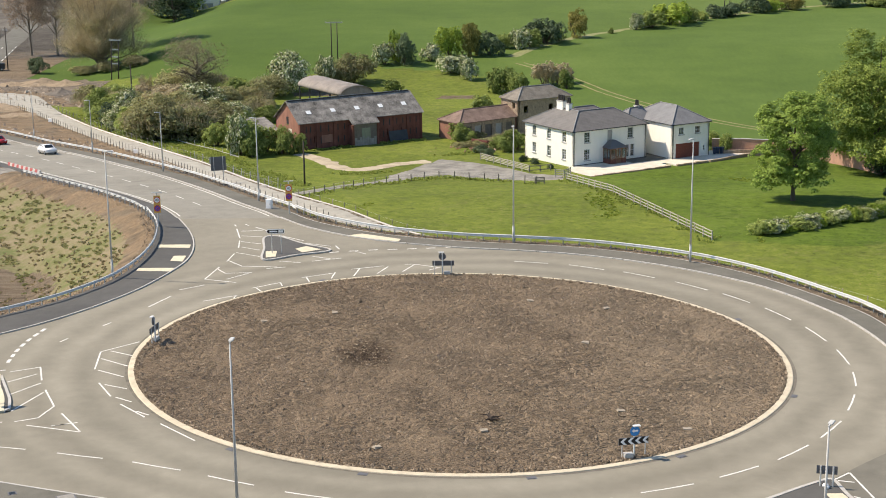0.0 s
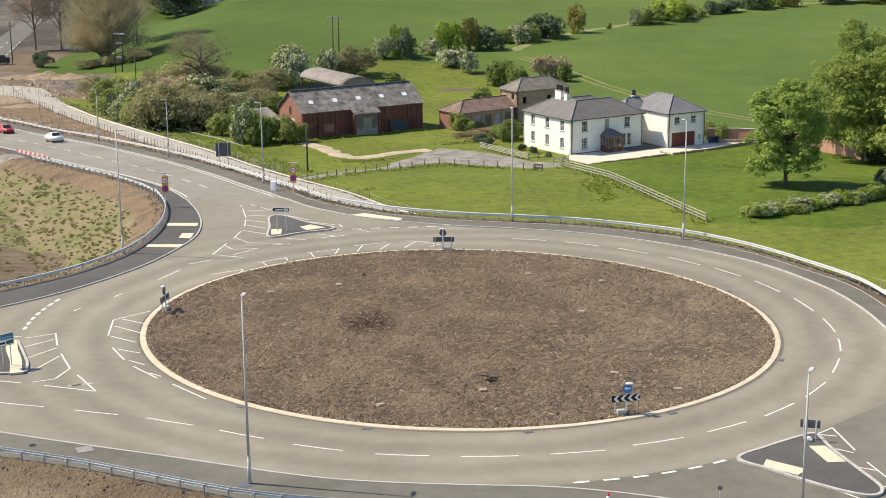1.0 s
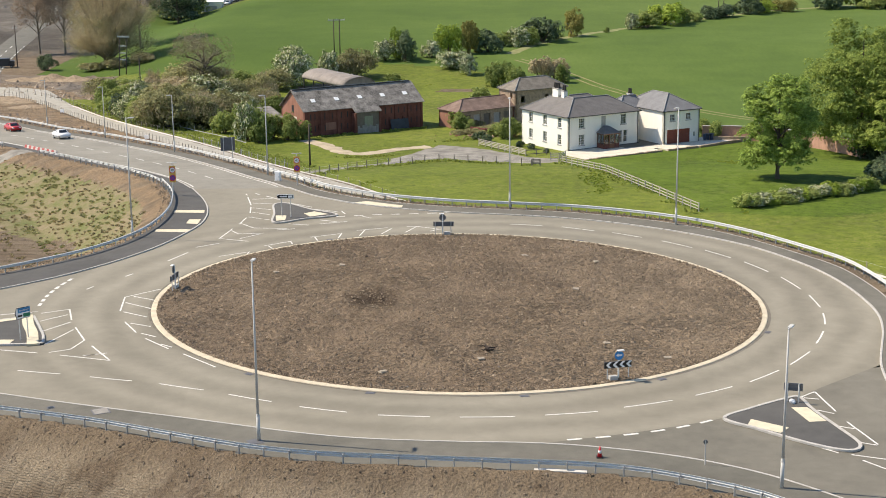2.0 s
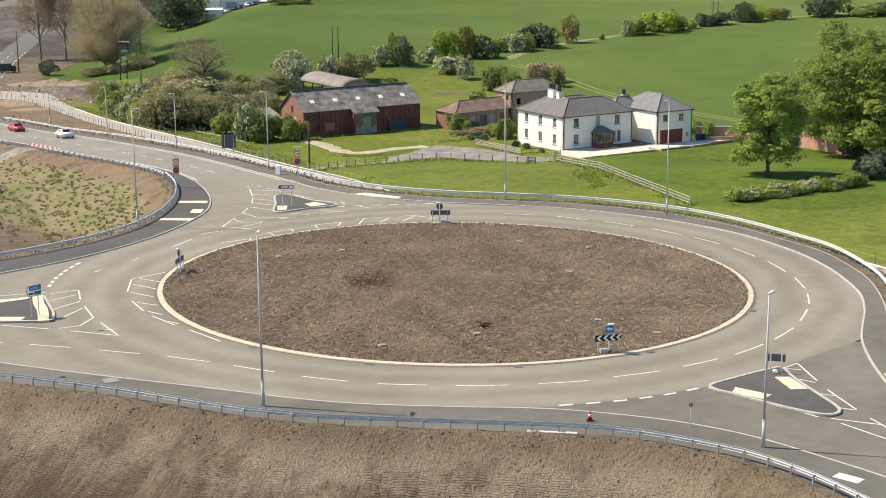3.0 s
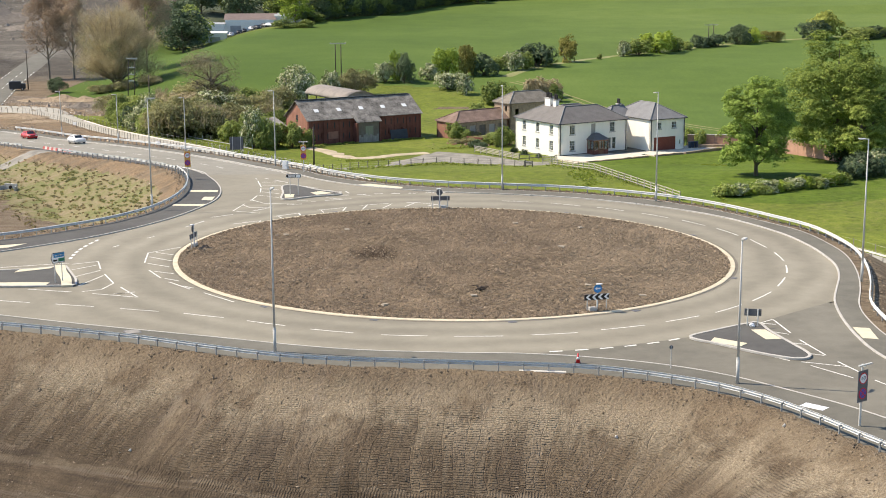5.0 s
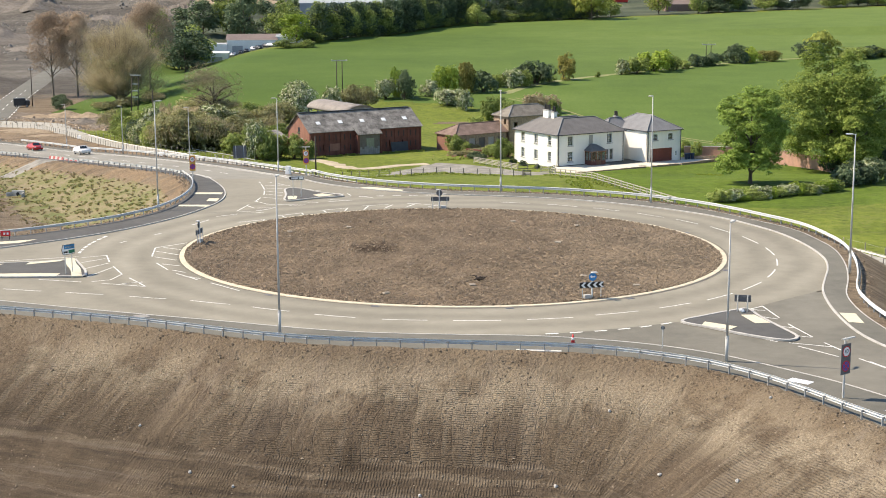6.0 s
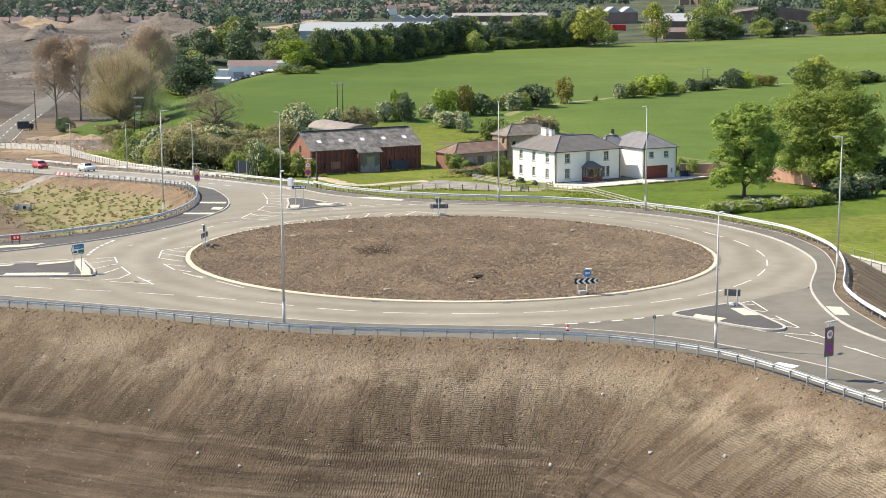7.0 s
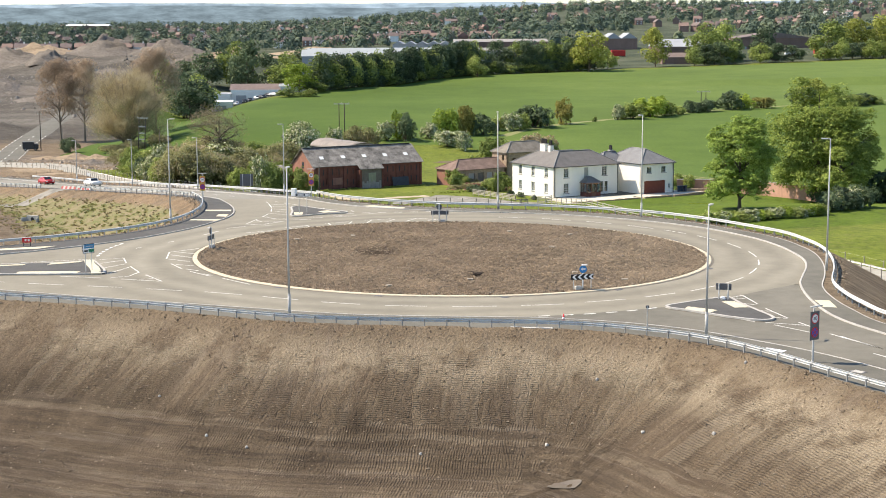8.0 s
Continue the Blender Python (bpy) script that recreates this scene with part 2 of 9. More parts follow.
    c1, c2, c3 = n.noise(0.012, 4, 0.6), n.noise(0.11, 4), n.noise(1.4, 4, 0.7, vec=n.moved(1.0, 0.25, 1, -28))
    f = n.math("ADD", n.math("ADD", n.math("MULTIPLY", c1, 0.5), n.math("MULTIPLY", c2, 0.25)), n.math("MULTIPLY", c3, 0.25))
    crop = n.ramp(f, [(0.35, (0.066, 0.105, 0.022)), (0.5, (0.088, 0.135, 0.027)), (0.68, (0.12, 0.168, 0.038))])
    east = n.t.nodes.new("ShaderNodeSeparateXYZ")
    n.link(n.pos, east.inputs[0])
    crop = n.mix(n.attr("second"), crop, n.mix(n.grey(east.outputs[0], -40.0, 120.0), n.mix(1.0, crop, (0.80, 0.84, 0.72), "MULTIPLY"), n.mix(1.0, crop, (1.22, 1.14, 1.3), "MULTIPLY")))
    rush = n.grey(n.noise(0.16, 5, 0.7, distort=0.8), 0.58, 0.72)
    grass = n.mix(n.math("MULTIPLY", rush, 0.6), grass, (0.075, 0.098, 0.022))
    grass = n.mix(n.math("MULTIPLY", n.grey(n.noise(0.33, 5, 0.7), 0.50, 0.66), 0.55), grass, (0.115, 0.128, 0.034))
    # uneven sward: dark rank tufts and worn straw-coloured places
    rank = n.noise(1.1, 6, 0.78, distort=0.6)
    grass = n.mix(n.math("MULTIPLY", n.grey(rank, 0.47, 0.34), 0.75), grass, (0.052, 0.072, 0.016))
    grass = n.mix(n.math("MULTIPLY", n.math("MULTIPLY", n.grey(rank, 0.53, 0.66), n.grey(n.noise(0.12, 4, 0.6), 0.44, 0.60)), 0.7), grass, (0.225, 0.20, 0.085))
    grass = n.mix(n.attr("lush"), grass, n.mix(1.0, grass, (0.70, 0.84, 0.66), "MULTIPLY"))
    straw = n.ramp(n.math("ADD", n.math("MULTIPLY", n.noise(0.22, 4, 0.6), 0.5), n.math("MULTIPLY", n.noise(1.6, 4, 0.7), 0.5)),
                   [(0.40, (0.235, 0.19, 0.12)), (0.50, (0.192, 0.168, 0.088)), (0.57, (0.15, 0.156, 0.062)), (0.66, (0.105, 0.128, 0.040))])
    grass = n.mix(n.attr("dry"), grass, straw)
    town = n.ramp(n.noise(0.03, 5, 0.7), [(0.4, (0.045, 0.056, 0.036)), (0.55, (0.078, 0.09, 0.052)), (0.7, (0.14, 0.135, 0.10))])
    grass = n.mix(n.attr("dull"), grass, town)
    edge = n.math("MULTIPLY", n.math("SUBTRACT", n.noise(0.9, 4, 0.7), 0.5), 0.9)
    s = n.grey(n.math("ADD", n.attr("soil"), edge), 0.42, 0.58)
    k = n.grey(n.math("ADD", n.attr("crop"), n.math("MULTIPLY", edge, 0.4)), 0.44, 0.56)
    n.colour(n.mix(s, n.mix(k, grass, crop), earth))
    turf = n.math("ADD", n.math("MULTIPLY", g3, 0.5), n.math("MULTIPLY", g2, 0.6))
    turf = n.math("MULTIPLY", turf, n.math("SUBTRACT", 1.0, n.math("MULTIPLY", k, 0.8)))
    n.bump(n.mix(s, turf, n.height), 0.9, 0.14)
    return n.m


def leafy(name, dark, lite, gloss=0.45, through_light=0.35):
    n = Nodes(name, 0.65, 0, gloss * 0.5)
    v = n.math("ADD", n.math("MULTIPLY", n.island(), 0.6), n.math("MULTIPLY", n.noise(0.5, 3), 0.4))
    v = n.math("ADD", v, n.math("MULTIPLY", n.math("SUBTRACT", n.random(), 0.5), 0.45))
    c = n.ramp(v, [(0.15, dark), (0.85, lite)])
    n.colour(c)
    tr = n.t.nodes.new("ShaderNodeBsdfTranslucent")
    n.link(c, tr.inputs[0])
    ms = n.t.nodes.new("ShaderNodeMixShader")
    ms.inputs[0].default_value = through_light
    n.link(n.b.outputs[0], ms.inputs[1])
    n.link(tr.outputs[0], ms.inputs[2])
    n.link(ms.outputs[0], n.t.nodes["Material Output"].inputs["Surface"])
    return n.m


M_PALE = ring_asphalt()
M_WORN = asphalt("worn_pale_asphalt", (0.205, 0.192, 0.157), (0.315, 0.296, 0.245))
M_DARK = asphalt("dark_asphalt", (0.128, 0.120, 0.096), (0.222, 0.207, 0.165))
M_BLACK = asphalt("fresh_asphalt", (0.075, 0.073, 0.068), (0.122, 0.118, 0.108))
M_FOOT = asphalt("footway_asphalt", (0.108, 0.103, 0.083), (0.19, 0.18, 0.147))
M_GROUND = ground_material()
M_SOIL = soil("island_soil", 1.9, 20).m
M_PAINT = plain("road_paint", (0.66, 0.645, 0.59), 0.7, 0, 0.2, 1.5)
M_CREAM = plain("cream_paving", (0.60, 0.54, 0.39), 0.85, 0, 0.14, 2.0)
M_KERB = plain("kerb_concrete", (0.545, 0.475, 0.345), 0.9, 0, 0.2, 1.3)
M_KERBFOOT = plain("kerb_foot_dark", (0.155, 0.138, 0.108), 0.95, 0, 0.35, 1.2)
M_KERBGREY = plain("grey_kerb_concrete", (0.44, 0.42, 0.38), 0.9, 0, 0.2, 2.5)
M_GALV = plain("galvanised_steel", (0.58, 0.585, 0.565), 0.5, 0.0, 0.1, 4.0, 0.35)
M_COLUMN = plain("galvanised_column", (0.50, 0.495, 0.465), 0.6, 0.0, 0.12, 3.0, 0.3)
M_GRAVEL = plain("gravel_track", (0.345, 0.325, 0.27), 0.95, 0, 0.25, 0.8)
M_YARD = plain("yard_gravel", (0.225, 0.21, 0.178), 0.95, 0, 0.5, 0.5)
M_TERRACE = plain("pale_terrace", (0.60, 0.545, 0.44), 0.9, 0, 0.2, 1.0)

# ---- mesh helpers ----
from mathutils import geometry



def link_mesh(name, verts, faces, mats, parent=None, label="", smooth=False, index=None):
    me = bpy.data.meshes.new(name)
    me.from_pydata([tuple(map(float, v)) for v in verts], [], [tuple(map(int, f)) for f in faces])
    for m in (mats if isinstance(mats, (list, tuple)) else [mats]):
        me.materials.append(m)
    if index is not None:
        me.polygons.foreach_set("material_index", np.asarray(index, dtype=np.int32))
    if smooth:
        me.polygons.foreach_set("use_smooth", np.ones(len(me.polygons), dtype=bool))
    me.update()
    ob = new(name, me)
    if parent:
        ob.parent = parent
    if label:
        ob["label"] = label
    return ob


def part(name, bm, material, parent, label="", smooth=False):
    """Links a bmesh as one mesh object under a thing or a part."""
    me = bpy.data.meshes.new(name)
    bmesh.ops.recalc_face_normals(bm, faces=bm.faces)
    bm.to_mesh(me)
    bm.free()
    for m in (material if isinstance(material, (list, tuple)) else [material]):
        me.materials.append(m)
    if smooth:
        me.polygons.foreach_set("use_smooth", np.ones(len(me.polygons), dtype=bool))
    ob = new(name, me)
    if parent:
        ob.parent = parent
    if label:
        ob["label"] = label
    return ob


def thing(name, label, category, group="", kind="", at=None):
    ob = new(name)
    ob.empty_display_size = 0.2
    if at is not None:
        ob.matrix_world = at
    return tagged(ob, label, category, group, kind)


def bm_box(bm, x0, x1, y0, y1, z0, z1, m=None, bevel=0.0):
    r = bmesh.ops.create_cube(bm, size=1.0, matrix=Matrix.Translation(((x0 + x1) / 2, (y0 + y1) / 2, (z0 + z1) / 2)) @ Matrix.Diagonal((x1 - x0, y1 - y0, z1 - z0, 1)))
    vs = r["verts"]
    if bevel:
        es = list({e for v in vs for e in v.link_edges})
        bv = bmesh.ops.bevel(bm, geom=es, offset=bevel, segments=1, affect="EDGES")
        vs = list({v for f in bv["faces"] for v in f.verts} | {v for v in vs if v.is_valid})
    if m is not None:
        bmesh.ops.transform(bm, matrix=m, verts=[v for v in vs if v.is_valid])
    return vs


def box(x0, x1, y0, y1, z0, z1, m=None, bevel=0.0):
    bm = bmesh.new()
    bm_box(bm, x0, x1, y0, y1, z0, z1, m, bevel)
    return bm


def cyl(r0, r1, z0, z1, seg=10, m=None, bm=None):
    bm = bm or bmesh.new()
    mat = (m or Matrix()) @ Matrix.Translation((0, 0, (z0 + z1) / 2))
    bmesh.ops.create_cone(bm, cap_ends=True, segments=seg, radius1=r0, radius2=r1, depth=z1 - z0, matrix=mat)
    return bm


def tube_arrays(points, radii, seg=6):
    """Vertices and faces of a tapered tube along points."""
    pts = np.asarray(points, float)
    vs, fs = [], []
    d = np.gradient(pts, axis=0)
    d /= np.linalg.norm(d, axis=1)[:, None] + 1e-9
    for i, (p, t, r) in enumerate(zip(pts, d, radii)):
        a = np.cross(t, (0, 0, 1) if abs(t[2]) < 0.9 else (1, 0, 0))
        a /= np.linalg.norm(a)
        b = np.cross(t, a)
        for k in range(seg):
            an = 2 * math.pi * k / seg
            vs.append(p + r * (math.cos(an) * a + math.sin(an) * b))
    for i in range(len(pts) - 1):
        for k in range(seg):
            k2 = (k + 1) % seg
            fs.append((i * seg + k, i * seg + k2, (i + 1) * seg + k2, (i + 1) * seg + k))
    return vs, fs


def catmull(ctrl, step=1.0, closed=False):
    """A smooth line through control points, evenly resampled."""
    c = np.asarray(ctrl, float)
    n = len(c)
    out = []
    for i in range(n if closed else n - 1):
        p0 = c[(i - 1) % n] if closed or i else 2 * c[0] - c[1]
        p1, p2 = c[i], c[(i + 1) % n]
        p3 = c[(i + 2) % n] if closed or i + 2 < n else 2 * c[-1] - c[-2]
        for u in np.linspace(0, 1, 12, endpoint=False):
            out.append(0.5 * (2 * p1 + (p2 - p0) * u + (2 * p0 - 5 * p1 + 4 * p2 - p3) * u * u + (3 * p1 - p0 - 3 * p2 + p3) * u ** 3))
    out.append(c[0] if closed else c[-1])
    out = np.array(out)
    s = np.r_[0, np.cumsum(np.linalg.norm(np.diff(out, axis=0), axis=1))]
    q = np.linspace(0, s[-1], max(2, int(round(s[-1] / step)) + 1))
    return np.stack([np.interp(q, s, out[:, k]) for k in range(out.shape[1])], axis=1)


def offset(line, d):
    """The line moved sideways by d, to the left of its way for d > 0."""
    t = np.gradient(line[:, :2], axis=0)
    t /= np.linalg.norm(t, axis=1)[:, None] + 1e-9
    out = line.copy()
    out[:, 0] -= t[:, 1] * d
    out[:, 1] += t[:, 0] * d
    return out


def even(line, n):
    s = np.r_[0, np.cumsum(np.linalg.norm(np.diff(line, axis=0), axis=1))]
    q = np.linspace(0, s[-1], n)
    return np.stack([np.interp(q, s, line[:, k]) for k in range(line.shape[1])], axis=1)


def inside(px, py, poly):
    r = np.zeros(px.shape, bool)
    n = len(poly)
    for i in range(n):
        x1, y1 = poly[i]
        x2, y2 = poly[(i + 1) % n]
        hit = ((y1 > py) != (y2 > py)) & (px < (x2 - x1) * (py - y1) / (y2 - y1 + 1e-12) + x1)
        r ^= hit
    return r


def near_line(px, py, line):
    """The distance of each point to a polyline."""
    best = np.full(px.shape, 1e9)
    for a, b in zip(line[:-1], line[1:]):
        d = b[:2] - a[:2]
        u = np.clip(((px - a[0]) * d[0] + (py - a[1]) * d[1]) / (d @ d + 1e-12), 0, 1)
        best = np.minimum(best, np.hypot(px - a[0] - u * d[0], py - a[1] - u * d[1]))
    return best


# ---- plan: kerb lines and barriers, the island's middle at the origin ----
def road_level(y):
    """The carriageway: level round the ring, falling along the north-west arm."""
    return np.interp(y, [46, 52, 93, 139, 180, 215, 265, 420], [0, -0.25, -3.4, -7, -8.8, -10, -11, -11.5])


KERB_S = catmull([(-90, -8), (-60, -12.5), (-45, -17.5), (-37.5, -20.7), (-27.2, -25.1), (-17.6, -28.8), (-8.0, -32.4), (-0.2, -33.6), (4, -33.9), (8, -34.7), (13.1, -36.6),
                  (17.3, -39.4), (21.1, -43.5), (23.9, -47.0), (26.9, -52.3), (31.5, -62), (36, -74)])
KERB_E = catmull([(45, -74), (39, -60), (33.2, -48), (30.2, -40.8), (28.7, -36.2), (28.2, -32), (28.4, -26), (29.2, -20), (30.4, -15.7), (31.8, -11.2), (32.7, -7), (32.9, -3),
                  (32.5, 2.8), (31.1, 9), (27.7, 16.5), (23.0, 22.2), (17.7, 26.6), (12.2, 29.8), (6.3, 31.9), (0.4, 33.4), (-5.8, 35.9), (-10.2, 38.6), (-13, 41), (-15.6, 43.8), (-18.4, 48)])
KERB_W = catmull([(-29.3, 48), (-27.2, 42), (-25.9, 36.8), (-25.35, 31.8), (-25.7, 27.3), (-27.6, 20.2), (-29.8, 15.2), (-32.1, 11.3), (-34.8, 7.7), (-38.9, 3.6), (-43.4, 0), (-50, -3), (-62, -4.5), (-90, 0)])
NW_N = catmull([(-18.4, 48), (-24.1, 59.4), (-29.1, 70.2), (-34.8, 81.6), (-40.6, 92.2), (-46.7, 102.5), (-53.2, 113.2), (-60.1, 123.6), (-67.6, 134.2), (-75.5, 145), (-84, 155.5), (-100, 172), (-125, 192)])
NW_S = catmull([(-29.3, 48), (-32.7, 56.4), (-36.2, 63.2), (-40.5, 70.5), (-45.8, 78.4), (-51.5, 86.8), (-57.9, 96.2), (-65, 107), (-72.7, 118), (-82, 129.5), (-98, 147), (-122, 168)])
SEAM = catmull([(4.6, -33.9), (7.3, -33.1), (11.2, -31.9), (16.4, -29.7), (21.6, -26.2), (24.6, -23.4), (29.3, -19.2)])
RAIL_S = catmull([(-90, -12), (-60, -17.5), (-45, -22.6), (-34.6, -26.3), (-30.3, -27.75), (-26.4, -29.2), (-22.6, -30.7), (-18.7, -32.6), (-15.0, -34.4), (-12.2, -35.6), (-8.2, -36.75), (-3, -37.5), (4, -38.4), (7.6, -38.95),
                  (10.6, -39.95), (13.4, -41.5), (16.1, -43.4), (18.5, -46.2), (20.5, -49.6), (22.3, -53.3), (24.1, -56.8), (26.5, -62), (30, -74)])
RAIL_E = catmull([(48, -70), (41, -57), (35.2, -46), (31.9, -37), (31.2, -32), (31.0, -27), (31.5, -21.5), (33.2, -15.5), (34.6, -9.5), (35.5, -3), (35.4, 2), (34.4, 8.6), (32, 14), (28.2, 20.9),
                  (23.6, 26.5), (18.2, 30.5), (12.5, 33.4), (6.5, 35.2), (0.4, 36.8), (-5.9, 39.6), (-10.5, 42.9), (-14.2, 46.6), (-17, 51)])
RAIL_W = catmull([(-90, 5), (-62, 1), (-50, 2.8), (-45, 5.5), (-40.2, 8.8), (-35.4, 13.8), (-33.0, 17.4), (-30.9, 22.2), (-29.8, 28), (-29.6, 34), (-30.1, 39.5), (-31.2, 45), (-33.3, 51)])
RAIL_NW_N = np.concatenate([RAIL_E[-1:], offset(NW_N, -3.1)[5:]])
RAIL_NW_S = np.concatenate([RAIL_W[-1:], [p for p in offset(NW_S, 2.6) if p[1] > 57]])

PLATFORM = np.concatenate([RAIL_S, RAIL_E, RAIL_NW_N[1:], RAIL_NW_S[::-1], RAIL_W[::-1]])[::2]


def base_level(x, y):
    north = np.interp(y, [-40, 0, 40, 85, 105, 150, 200, 235, 262, 350, 424, 551, 620, 900, 1500, 2200, 3500, 6000],
                      [-6.6, -5.5, -4.2, -5.4, -7.4, -8.35, -8.0, -6.2, -5.0, -3.6, -2.6, 1.8, 3.2, 12, 24, 47, 84, 95])
    west = np.interp(y, [-40, 0, 30, 60, 93, 139, 180, 215, 265, 400, 600, 800, 1000, 1500, 2200, 3500, 6000],
                     [-6.6, -6.2, -6.2, -6.2, -6.0, -7.6, -9.2, -10.4, -11.3, -10.5, -7, 0, 8, 14, 24, 42, 60])
    edge = np.interp(y, [0, 93, 200, 300, 450, 700], [-22, -32, -62, -85, -78, -60])
    k = np.clip((edge - x) / (40 + 0.35 * np.maximum(0, y - 650)) + 0.5, 0, 1)
    k = k * k * (3 - 2 * k)
    heaps = np.where((x < -75) & (y > 330) & (y < 1000), 1.0, 0.0) * np.clip((-75 - x) / 40, 0, 1) * np.clip((y - 330) / 80, 0, 1) * np.clip((1000 - y) / 100, 0, 1)
    heaps = heaps * 5.5 * np.maximum(0, np.sin(x * 0.071 + 0.6 * np.sin(y * 0.017)) * np.sin(y * 0.031 + x * 0.02) + 0.25 * np.sin(x * 0.19 + y * 0.07))
    return north * (1 - k) + west * k + heaps + np.where(y > 480, np.clip((x - 40) * 0.017, -1.5, 4), 0)


FOOTPATH = catmull([(-124, 224, -10.6), (-108, 219, -10.4), (-97, 214, -10.2), (-90.5, 207.5, -10.0), (-84.5, 197, -9.7), (-78.5, 186, -9.3), (-67.5, 164.5, -8.6), (-52.8, 137.5, -7.2), (-39.5, 113, -5.8), (-29, 89.7, -4.2),
                    (-21.6, 75.3, -3.3), (-14.4, 63.8, -2.8), (-9, 54.4, -2.7), (-3.2, 47.4, -2.7), (4.5, 42.8, -2.9), (13, 40.4, -3.0), (22.5, 34.6, -3.0), (30.5, 26.8, -3.0), (37, 17.6, -3.0), (41.6, 8.5, -3.1), (46, -4, -3.3), (51, -24, -4)])


def footpath_at(x, y):
    """Distance from the footpath's middle line, and its level there."""
    best, lev = np.full(x.shape, 1e9), np.zeros(x.shape)
    for a, b in zip(FOOTPATH[:-1:2], FOOTPATH[2::2]):
        d = b[:2] - a[:2]
        u = np.clip(((x - a[0]) * d[0] + (y - a[1]) * d[1]) / (d @ d + 1e-12), 0, 1)
        q = np.hypot(x - a[0] - u * d[0], y - a[1] - u * d[1])
        m = q < best
        best[m], lev[m] = q[m], (a[2] + u * (b[2] - a[2]))[m]
    return best, lev


def land(x, y):
    """The height of the ground: a level platform for the roads, banks, then the fields."""
    x, y = np.asarray(x, float), np.asarray(y, float)
    d = near_line(x, y, np.vstack([PLATFORM, PLATFORM[:1]]))
    within = inside(x, y, PLATFORM)
    p = road_level(y) - 0.16 + 0.2 * np.where(within, np.clip((1.9 - d) / 0.6, 0, 1), 1.0)
    d = np.where(within, 0, d)
    b = base_level(x, y)
    run = np.maximum(0, d - 0.9)
    bank = np.where(p > b, np.maximum(b, p - 0.5 * run), np.minimum(b, p + 0.4 * run))
    out = np.where(d <= 0.9, p, bank)
    out = out + np.where((y < -8) & (x < 27) & ~within, 0.24 * np.clip(d / 0.3, 0, 1) * np.clip((3.2 - d) / 2.0, 0, 1), 0)
    pd, pl = footpath_at(x, y)
    w = np.clip((4.6 - pd) / 2.4, 0, 1) * np.clip((d - 0.9) / 0.5, 0, 1)
    return out * (1 - w) + pl * w


def land_at(x, y):
    return float(land(np.array([x]), np.array([y]))[0])


# ---- ground ----
def steps(*runs):
    out = [runs[0][0]]
    for lo, hi, st, grow in runs:
        s = st
        while out[-1] < hi - 1e-6:
            out.append(min(hi, out[-1] + s))
            s *= grow
    return np.array(out)


